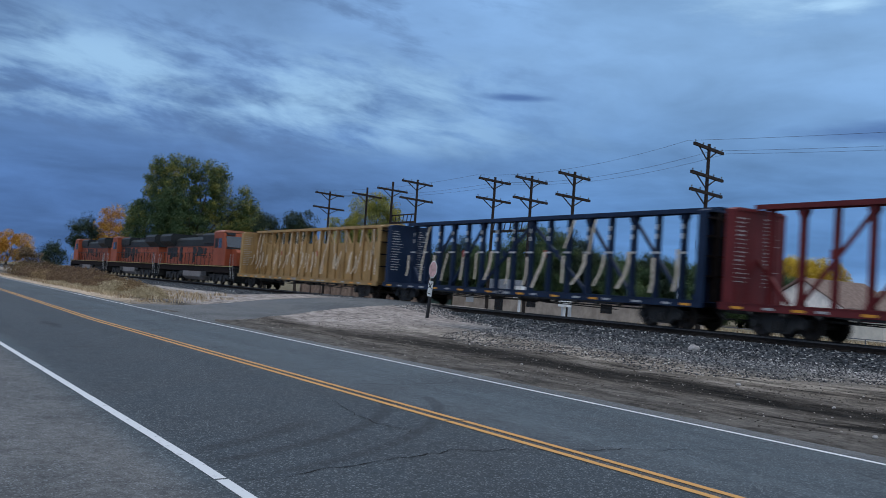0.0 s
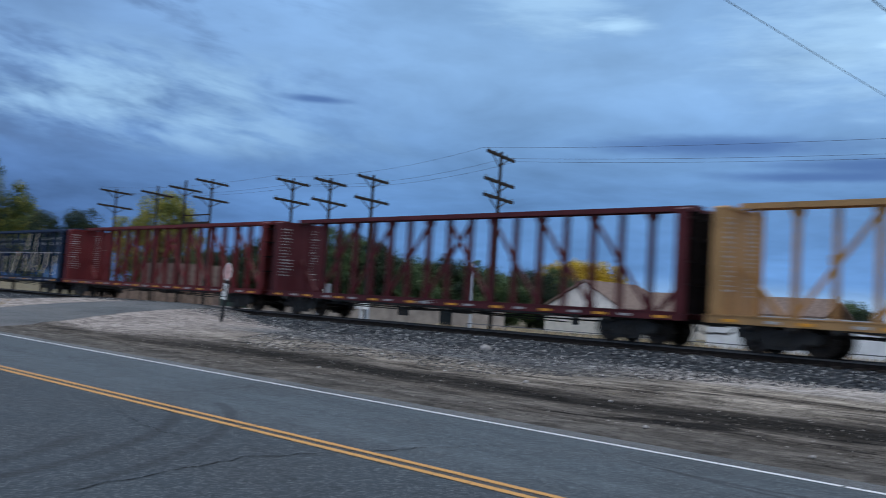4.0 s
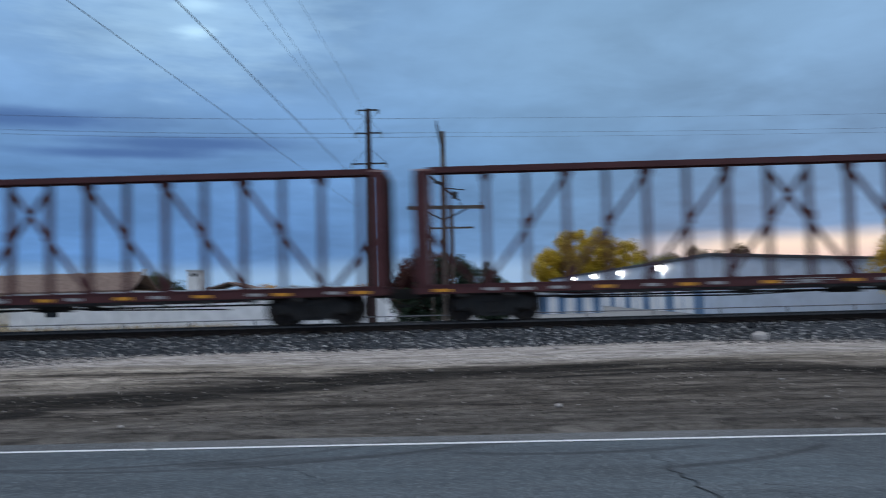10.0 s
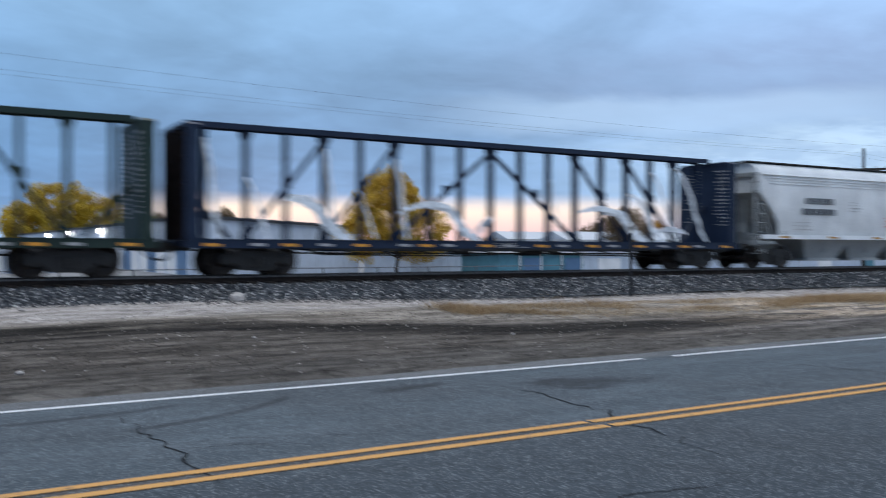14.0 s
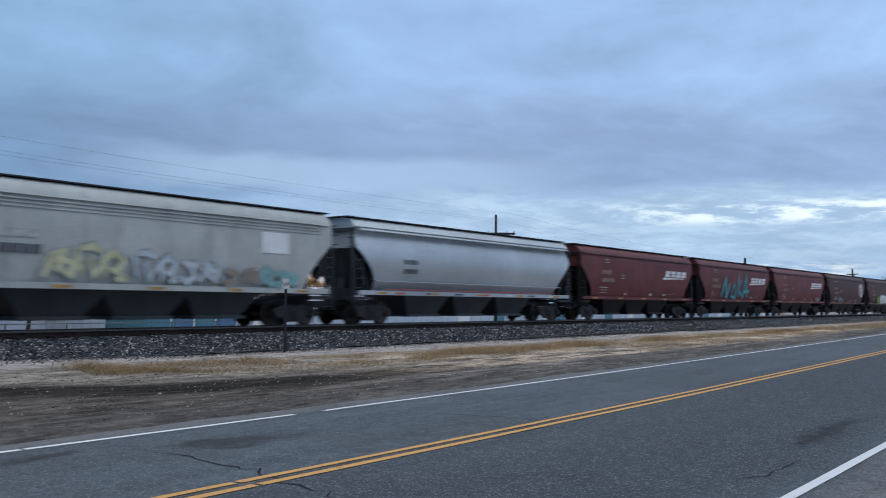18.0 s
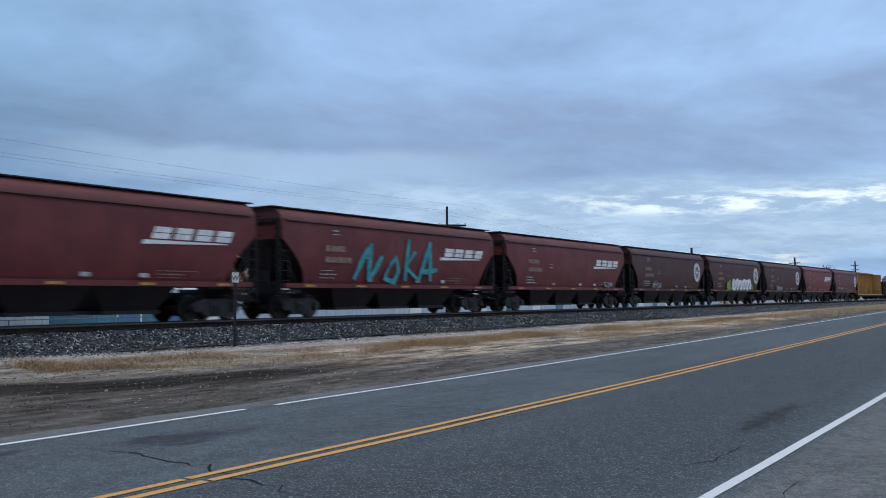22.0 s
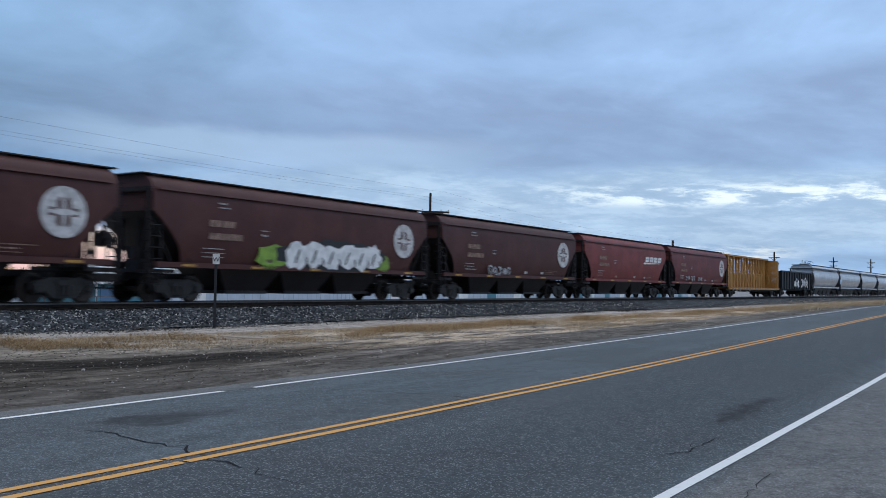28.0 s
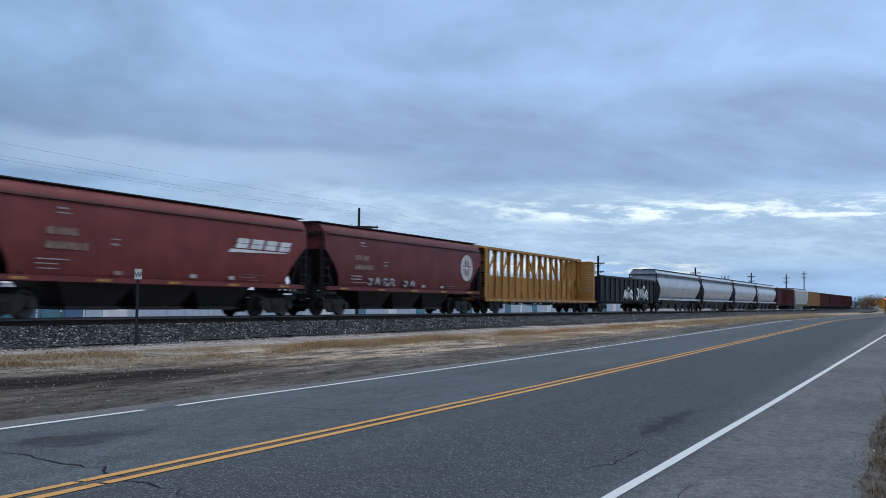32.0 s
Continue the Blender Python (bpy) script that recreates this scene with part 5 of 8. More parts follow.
def build_trees():
    # tall cottonwood group behind the locomotives
    x, y = polar(-73.0, 170)
    tree("tall cottonwood with green and yellowing leaves", x, y, 6, [(0, -7.4, 17.6, 2.6, 2.0, 5.6), (1, -4.6, 18.2, 2.6, 2.0, 6.0), (-1, -1.4, 18.6, 2.6, 2.0, 5.8), (1, 1.7, 18.0, 2.6, 2.0, 6.0), (0, 4.4, 17.2, 2.4, 1.9, 5.8), (1, 8.2, 14.2, 2.4, 2.0, 5.2), (0, 11.0, 13.0, 2.2, 1.7, 4.4), (0, 9.4, 9.4, 2.2, 1.9, 4.6), (0, -10.6, 9.4, 2.2, 1.9, 5.0), (0, -3, 10.5, 4.0, 5.0, 5.5), (0, 4, 10, 3.6, 4.6, 5.0)], LEAF_COTTON, cover=4.6, cluster=1.15, seed=11, r0=0.6)
    tree("dark green cottonwood beside the tall one", x + 2, y - 1, 5, [(0, -3, 9, 4, 5.5, 6.5), (0, -4, 14, 3, 3.6, 5.5)], LEAF_GREEN, cover=4.0, seed=12, r0=0.5)
    x, y = polar(-75.9, 168)
    tree("narrow green tree in autumn", x, y, 4, [(0, 0, 9, 2.6, 3.2, 6.2)], LEAF_GREEN, seed=13)
    x, y = polar(-69.9, 172)
    tree("smaller cottonwood turning yellow", x, y, 4, [(0, 0, 9.5, 3.6, 4.2, 6.5), (0, 2.5, 7, 3, 3, 4.5)], LEAF_TURN, seed=14)
    x, y = polar(-77.8, 190)
    tree("orange-yellow autumn tree far off", x, y, 3.5, [(0, 0, 9, 2.8, 3.0, 5.6), (0, 2.0, 5, 3, 3, 3), (0, -2, 5, 2.6, 2.6, 3)], LEAF_ORANGE, seed=15)
    x, y = polar(-79.3, 190)
    tree("dark bare-looking green tree", x, y, 3, [(0, 0, 8, 2.4, 2.6, 4.2)], LEAF_DARK, seed=16)
    for k, (az, r, h, w, lf) in enumerate([(-80.9, 200, 6.5, 2.6, LEAF_DARK), (-82.2, 212, 4.5, 4, LEAF_BROWN), (-83.4, 230, 9, 6, LEAF_ORANGE), (-85.0, 260, 10, 8, LEAF_ORANGE), (-86.6, 280, 10, 8, LEAF_AUTUMN), (-72.2, 150, 8.6, 5, LEAF_GREY), (-74.4, 155, 8.2, 5, LEAF_GREY)]):
        x, y = polar(az, r)
        tree("bare grey twiggy shrub far off" if lf is LEAF_GREY else "low autumn tree far off" if lf is not LEAF_DARK else "dark green bushy tree far off", x, y, 2, [(0, 0, h * 0.55, w * 0.6, w, h * 0.42)], lf, seed=20 + k)
    for k, (az, te) in enumerate([(-68.4, 0.0785), (-66.5, 0.087)]):
        x, y = polar(az, 150)
        h = te * 150 + 1.6
        tree("dark green round-topped tree", x, y, 5, [(0, 0, h - 3.2, 2.2, 2.6, 3.0), (0, 0.5, h - 6, 2.4, 2.8, 3)], LEAF_DARK, seed=30 + k)
    x, y = polar(-61.8, 130)
    tree("yellow-green tree behind the utility poles", x, y, 5, [(0, 0, 10.8, 3.6, 4.6, 4.6), (-1, -3.2, 8, 3.6, 4.4, 4), (0, 3.0, 8, 3.2, 3.6, 4.2), (0.5, 0.8, 13.0, 2.4, 2.8, 2.6)], LEAF_YELGREEN, cover=4, seed=33)
    # green hedge of trees behind the poles
    for k, (az, r, te, w) in enumerate([(-57.5, 120, 0.05, 4), (-54.5, 118, 0.052, 3.5), (-51.3, 112, 0.083, 3.6), (-49.2, 112, 0.074, 3.2), (-47.2, 112, 0.055, 3.2), (-45.4, 115, 0.052, 2.6), (-43.7, 116, 0.056, 2.6), (-42.0, 116, 0.050, 2.8), (-40.2, 118, 0.047, 2.8), (-38.3, 120, 0.047, 3.0), (-36.6, 122, 0.050, 2.6), (-59.5, 124, 0.045, 3.4), (-61.2, 126, 0.036, 3.4), (-62.8, 128, 0.034, 3.4), (-58.3, 122, 0.040, 3.2), (-56.0, 122, 0.058, 3.2), (-52.9, 118, 0.055, 3.2), (-50.3, 116, 0.060, 3.0), (-48.2, 118, 0.058, 2.8), (-46.3, 118, 0.05, 2.6), (-44.5, 119, 0.05, 2.4), (-42.8, 119, 0.046, 2.4), (-41.1, 120, 0.045, 2.4)]):
        x, y = polar(az, r)
        h = te * r + 2.2
        tree("green tree in a hedgerow" if k % 3 else "dark green conifer in a hedgerow", x, y, 1.5, [(0, 0, h * 0.52, w * 1.35, w * 1.2, h * 0.5), (w * 0.9, 0.5, h * 0.42, w, w, h * 0.42)], LEAF_GREEN if k % 3 else LEAF_DARK, seed=50 + k)
    # golden tree behind the gabled house
    x, y = polar(-35.2, 132)
    tree("golden autumn tree behind a house", x, y, 2.5, [(-3.6, 0, 6.2, 4.6, 3.5, 3.4), (2.9, 0, 6.6, 4.4, 3.5, 3.2), (-0.5, 0, 7.4, 4.6, 3.4, 2.6)], LEAF_YELLOW, cover=7, seed=70)
    x, y = polar(-37.8, 128)
    tree("dark green bush by a house", x, y, 1.5, [(0, 0, 4, 2.2, 2.2, 3)], LEAF_DARK, seed=71)
    for k, (az, r, te, w, lf) in enumerate([(-19.4, 150, 0.030, 2.6, LEAF_GREEN), (-18.4, 150, 0.020, 3.5, LEAF_DARK), (-25.5, 190, 0.012, 5, LEAF_BROWN), (-12.5, 170, 0.012, 3, LEAF_ORANGE), (-6.0, 160, 0.012, 3, LEAF_ORANGE), (-10.0, 200, 0.010, 5, LEAF_BROWN)]):
        x, y = polar(az, r)
        h = te * r + 2.4
        tree("small tree far behind the buildings", x, y, 1.5, [(0, 0, h * 0.6, w, w, h * 0.42)], lf, seed=80 + k)
    # red and green shrubs by the pole
    x, y = polar(-2.4, 60)
    tree("dark red autumn shrub, rounded", x, y, 1.0, [(0.1, 0, 3.4, 1.9, 1.8, 1.9), (-0.6, 0, 2.4, 1.7, 1.6, 1.6)], LEAF_RED, cover=7, cluster=0.5, seed=90, r0=0.15, name="bush")
    x, y = polar(-2.0, 59)
    tree("dark green shrub, wide and low", x, y, 0.8, [(0, 0, 1.6, 2.6, 1.6, 1.6), (1.3, 0, 3.0, 1.7, 1.4, 1.9), (3.0, 0, 2.5, 1.9, 1.4, 1.9), (4.2, 0, 1.6, 1.4, 1.2, 1.6)], LEAF_DARK, cover=8, cluster=0.5, seed=91, r0=0.15, name="bush")
    # golden tree beyond the storage sheds
    x, y = polar(8.0, 205)
    tree("golden autumn tree, broad and rounded", x, y, 2.5, [(0, 0, 10.6, 7.4, 6, 5.6), (-6.8, 0, 7.0, 5.6, 5, 5.0), (8.4, 0, 8.2, 6.4, 5, 4.8), (0, 0, 6.0, 11, 5, 4.6)], LEAF_YELLOW, cover=7, seed=95)
    x, y = polar(12.5, 122)
    tree("olive-yellow autumn tree behind a shed", x, y, 2, [(0, 0, 4.0, 3.5, 3, 2.6)], LEAF_TURN, seed=96)
    for k, az in enumerate((13.8, 15.0, 16.3, 17.6)):
        x, y = polar(az, 150)
        tree("thin brown tree far off", x, y, 3, [(0, 0, 6.0 + (k % 2), 1.7, 1.7, 1.8)], LEAF_BROWN, seed=97 + k)
    # orange-yellow tree before the pale building
    x, y = 31.2, 57.6
    tree("orange and yellow autumn tree with a dark trunk", x, y, 1.9, [(-0.6, 0, 4.9, 2.9, 2.2, 2.8), (2.0, 0, 3.4, 2.7, 2.0, 2.2), (-2.6, 0, 3.2, 2.0, 1.6, 2.0), (-0.6, 0, 6.4, 2.0, 1.5, 1.7)], LEAF_AUTUMN, seed=110, r0=0.16)
    for k, (az, r, te, w, lf) in enumerate([(36.3, 170, 0.018, 2.6, LEAF_DARK), (38.0, 175, 0.014, 2.6, LEAF_BROWN), (41.5, 150, 0.028, 3.5, LEAF_BROWN), (43.2, 120, 0.048, 3.0, LEAF_BROWN), (45.0, 150, 0.03, 3.2, LEAF_ORANGE), (33.6, 150, 0.012, 3.5, LEAF_BROWN), (34.4, 75, 0.010, 1.6, LEAF_ORANGE)]):
        x, y = polar(az, r)
        h = te * r + 2.3
        tree("bare brown tree far off" if lf is LEAF_BROWN else "small leafy tree far off", x, y, 1.5, [(0, 0, h * 0.6, w, w, h * 0.40)], lf, seed=120 + k)
    for k, (az, r, te, w, lf) in enumerate([(74.4, 260, 0.026, 4, LEAF_ORANGE), (80.2, 270, 0.028, 3.2, LEAF_DARK), (86.3, 520, 0.007, 8, LEAF_BROWN), (87.4, 540, 0.008, 9, LEAF_DARK), (88.5, 520, 0.0085, 8, LEAF_BROWN), (89.6, 500, 0.010, 8, LEAF_ORANGE), (90.6, 500, 0.012, 9, LEAF_ORANGE), (91.8, 500, 0.012, 10, LEAF_BROWN)]):
        x, y = polar(az, r)
        h = te * r + 2
        tree("tree on the far horizon", x, y, 2, [(0, 0, h * 0.55, w, w, h * 0.45)], lf, seed=140 + k)


# ---------------------------------------------------------------- poles and wires
WOOD = plain("weathered_pole_wood", (0.045, 0.035, 0.030), 0.95, 0, 0.35, 4)
WOODGREY = plain("grey_pole_wood", (0.13, 0.105, 0.085), 0.95, 0, 0.35, 4)
GLASS = plain("insulator", (0.16, 0.19, 0.20), 0.3)
WIRE = plain("dark_wire", (0.035, 0.035, 0.038), 0.7)


def arm(parent, w, z, turn, mat=None, brace=True, offset=0.0):
    g = Geo().box(-w / 2 + offset, w / 2 + offset, -0.08, 0.08, z - 0.10, z + 0.10)
    a = part("crossarm", g, mat or WOOD, parent, at=pose(0, 0, 0, 0, 0, turn))
    if brace:
        part("brace", Geo().beam((0, 0.1, z - 0.75), (-w * 0.3 + offset, 0.07, z - 0.05), 0.05, 0.08).beam((0, 0.1, z - 0.75), (w * 0.3 + offset, 0.07, z - 0.05), 0.05, 0.08), STEEL, parent, at=pose(0, 0, 0, 0, 0, turn))
    ins = cached("insulator", lambda: Geo().tube([(0, 0, 0.07), (0, 0, 0.15), (0, 0, 0.16), (0, 0, 0.26)], [0.02, 0.02, 0.06, 0.045], 6))
    for q in (-0.46, -0.2, 0.2, 0.46):
        part("insulator", ins, GLASS, a, at=(q * w + offset, 0, z))


def utility_pole(x, y, h, arms, turn, label, lean=0.0, r=0.16, mat=None, transformer=False):
    z = ground_z(x, y) - 0.1
    e = empty("utility_pole", label, "utility pole", "utility poles", (x, y, z))
    e.rotation_euler = (radians(lean * 0.4), radians(lean), 0)
    part("pole", Geo().tube([(0, 0, 0), (0, 0, h * 0.5), (0, 0, h)], [r, r * 0.85, r * 0.68], 10), mat or WOOD, e, smooth=40)
    for w, zz in arms:
        arm(e, w, zz, turn)
    if transformer:
        part("transformer", Geo().tube([(0.28, -0.2, h - 3.6), (0.28, -0.2, h - 2.7)], 0.22, 10), plain("grey_can", (0.25, 0.26, 0.27)), e)
    return e


def wire(name_label, a, b, sag, r=0.014):
    g = Geo()
    a, b = Vector(a), Vector(b)
    pts = []
    for k in range(17):
        f = k / 16
        p = a.lerp(b, f)
        p.z -= sag * 4 * f * (1 - f)
        pts.append(p)
    g.tube(pts, r, 5)
    tagged(part("wire", g, WIRE), name_label, "wire", "overhead wires")


POLES = {}


def build_poles():
    ly = 46.0

    def top(te, az):
        return te * ly / math.cos(radians(az)) + 1.6
    tips = {}
    for key, az, te, arms, lean in [("A", -64.7, 0.1025, 2, 0), ("B", -62.3, 0.1106, 1, -1), ("C", -60.7, 0.1189, 1, 1), ("D", -59.1, 0.1233, 2, 0.5), ("E", -54.1, 0.132, 2, 1), ("F", -51.7, 0.136, 2, 0.5), ("G", -49.0, 0.1431, 2, 1), ("H", -40.8, 0.1788, 3, 1)]:
        x = ly * math.tan(radians(az))
        g = ground_z(x, ly) - 0.1
        h = top(te, az) - g
        zz = [h - 0.35 - k * (1.9 if key == "H" else 1.7) for k in range(arms)]
        if key == "H":
            zz = [h - 0.3, h - 2.15, h - 3.25]
        if key in "BC":
            zz = [h - 0.9]
        POLES[key] = utility_pole(x, ly, h, [(4.6 if n == 0 else 5.0, q) for n, q in enumerate(zz)], 107, "dark wooden utility pole with %s crossarms" % ("three" if arms == 3 else "two" if arms == 2 else "single"), lean)
        tips[key] = (x, ly, h + g)
    # service beams with hanging gear between pairs of poles
    for a, b, drop in (("C", "D", 4.3), ("E", "F", 4.6)):
        pa, pb = Vector(tips[a]), Vector(tips[b])
        za = min(pa.z, pb.z) - drop
        e = empty("equipment_beam", "dark beam with hanging switch gear between two poles", "utility pole", "", (pa.x, pa.y, za))
        part("beam", Geo().box(0, pb.x - pa.x, -0.09, 0.09, -0.1, 0.1), WOOD, e)
        part("beam", Geo().box(0, pb.x - pa.x, -0.05, 0.05, 0.75, 0.87), WOOD, e)
        n = int((pb.x - pa.x) / 0.8)
        for k in range(n):
            part("fuse", cached("fuse", lambda: Geo().beam((0, 0, 0.1), (0.15, 0, 0.75), 0.07, 0.07)), STEEL, e, at=(0.4 + 0.8 * k, -0.1, 0))
    # looping jumper leads
    for key in "ADEFGH":
        x, y, z = tips[key]
        for s in (-1, 1):
            g = Geo()
            u = Vector((math.cos(radians(107)), math.sin(radians(107)), 0)) * s
            z1 = z - (2.0 if key != "H" else 2.45)
            g.tube([Vector((x, y - 0.1, z1)) + u * 2.2, Vector((x, y - 0.1, z1 - 0.9)) + u * 2.0, Vector((x, y - 0.1, z1 - 1.5)) + u * 1.3, Vector((x, y - 0.1, z1 - 1.7)) + u * 0.1], 0.03, 5)
            part("jumper", g, WIRE, POLES[key])
    # pole with a wide arm beside the shrubs
    x, y, h = -0.9, 50.0, 11.55
    e = utility_pole(x, y, h, [], 0, "tall weathered wooden utility pole with wide crossarm", 0.6, 0.2, WOODGREY)
    for w, q, off in ((6.2 * 0.7, h - 4.35, 0.1),):
        arm(e, w, q, 0, WOODGREY, True, off)
    part("bracket", Geo().beam((0, -0.1, h - 1.2), (-0.32, -0.15, h + 0.35), 0.06, 0.12).tube([(-0.34, -0.15, h + 0.3), (-0.34, -0.15, h + 0.6)], 0.05, 6), STEEL, e)
    part("switch_gear", Geo().beam((-0.7, -0.2, h - 2.6), (0.9, -0.2, h - 4.0), 0.05, 0.1).beam((-0.5, -0.25, h - 2.9), (0.1, -0.25, h - 3.1), 0.1, 0.16).beam((0.2, -0.25, h - 3.3), (1.2, -0.25, h - 3.4), 0.04, 0.06).box(0.5, 0.8, -0.35, -0.2, h - 3.9, h - 3.5), STEEL, e, "switch gear on the pole")
    tips["J"] = (x, y, h - 0.3)
    # thin posts with a small arm behind it
    gz = ground_z(0, 56)
    e = empty("utility_pole", "short grey pole with a small crossarm", "utility pole", "utility poles", (-0.4, 56, gz))
    part("pole", Geo().tube([(0, 0, 0), (0, 0, 7.0 - gz)], 0.09, 8), WOODGREY, e)
    part("crossarm", Geo().box(-1.35, 1.35, -0.16, -0.09, 5.7 - gz, 5.82 - gz), WOODGREY, e)
    part("drop_pipe", Geo().tube([(-1.35, 0, 0), (-1.35, 0, 5.9 - gz)], 0.06, 6), WOODGREY, e)
    # steel-dark transmission pole
    x, y, h = -7.0, 69.7, 17.1
    e = empty("transmission_pole", "tall dark transmission pole with three short crossarms", "utility pole", "", (x, y, ground_z(x, y)))
    part("pole", Geo().tube([(0, 0, 0), (0, 0, h)], [0.34, 0.20], 12), plain("dark_pole", (0.055, 0.035, 0.032), 0.8), e, smooth=40)
    for w, zz in ((1.7, h - 0.1), (2.1, h - 1.95), (2.8, h - 4.4)):
        part("crossarm", Geo().box(-w / 2, w / 2, -0.05, 0.05, zz - 0.06, zz + 0.06), STEEL, e)
        for s in (-1, 1):
            part("insulator", cached("ins_down", lambda: Geo().tube([(0, 0, 0), (0, 0, -0.35)], 0.06, 6)), GLASS, e, at=(s * w / 2, 0, zz))
            part("stay", Geo().beam((s * w / 2, 0, zz), (0, 0, zz + 1.3 if zz < h - 1 else zz - 0.9), 0.03, 0.03), STEEL, e)
    for xa, za, xb, yb, zb in ((-7.63, 8.36, -8.63, 17.55, 8.36), (-7.59, 10.28, -7.89, 22.35, 9.98), (-7.59, 10.44, -8.01, 22.77, 10.14), (-8.23, 14.82, -9.18, 35.08, 14.52), (-7.52, 13.74, -7.63, 32.32, 13.44), (-7.42, 16.67, -7.80, 40.69, 16.37)):
        p, q = Vector((xa, y, za)), Vector((xb, yb, zb))
        q = p + (q - p) * ((y + 25) / (y - yb))
        q.z = zb
        wire("thin overhead power line across the road", p, q, 0.0, 0.010)
    # line on the +x side
    for az, te, y in ((57.0, 0.1033, 49.5), (72.5, 0.0527, 50), (78.5, 0.0402, 48), (81.8, 0.0350, 48), (83.8, 0.0333, 40), (84.8, 0.0370, 42)):
        x = y * math.tan(radians(az))
        g = ground_z(x, y) - 0.1
        h = te * y / math.cos(radians(az)) + 1.6 - g
        e = utility_pole(x, y, h, [] if az < 70 else [(3.4, h - 1.4), (3.0, h - 3.0)], 60, "wooden utility pole along the railway", 0, 0.17 if az < 70 else 0.3)
        if az == 57.0:
            arm(e, 2.9, h - 1.95, -50, None, True, 0.55)
            tips["K"] = (x, y, h + g)
        if az == 72.5:
            tips["L"] = (x, y, h + g)
    for a, b, sag in (("A", "E", 0.5), ("E", "H", 0.7), ("H", "J", 0.35), ("J", "K", 0.5), ("K", "L", 1.0)):
        for dz, dy in ((0.0, -1.9), (-0.35, 0.5), (-0.35, 1.9)):
            pa, pb = Vector(tips[a]), Vector(tips[b])
            wire("thin overhead wire along the railway", pa + Vector((0, dy, dz)), pb + Vector((0, dy, dz)), sag, 0.0055 if a in "JK" else 0.009)


# ---------------------------------------------------------------- buildings
WALLBEIGE = plain("beige_wall", (0.80, 0.71, 0.63), 0.85, 0, 0.12, 1.5)
WALLCREAM = plain("cream_wall", (0.74, 0.67, 0.58), 0.85, 0, 0.12, 1.5)
WALLWHITE = plain("white_wall", (0.86, 0.84, 0.82), 0.8, 0, 0.1, 1.0)
WALLBLUE = plain("pale_blue_metal", (0.56, 0.61, 0.68), 0.5, 0, 0.1, 1.0)
ROOFBROWN = plain("brown_shingles", (0.21, 0.15, 0.125), 0.9, 0, 0.25, 2.0)
ROOFDARK = plain("dark_roof_edge", (0.05, 0.05, 0.055), 0.7)
ROOFPALE = plain("pale_metal_roof", (0.55, 0.57, 0.60), 0.5, 0.2, 0.1)
TEAL = plain("teal_door", (0.08, 0.23, 0.29), 0.5, 0, 0.15, 1)
BLUEDOOR = plain("blue_door", (0.10, 0.19, 0.32), 0.5, 0, 0.15, 1)
GLASSDARK = plain("dark_window", (0.02, 0.025, 0.03), 0.15)
LAMP = glow("lit_lamp", (1.0, 0.97, 0.9), 22.0)


def ribbed(g, x0, x1, y, z0, z1, out, pitch=0.3):
    """Vertical ribs on a wall that runs along x."""
    k = x0
    while k < x1:
        g.box(k, k + 0.07, min(y, y + out * 0.035), max(y, y + out * 0.035), z0, z1)
        k += pitch
    return g


def block(name, label, x0, x1, y0, y1, z0, z1, mat, category="building"):
    e = empty(name, label, category, "", (0, 0, 0))
    part("wall", Geo().box(x0, x1, y0, y1, z0, z1), mat, e)
    return e


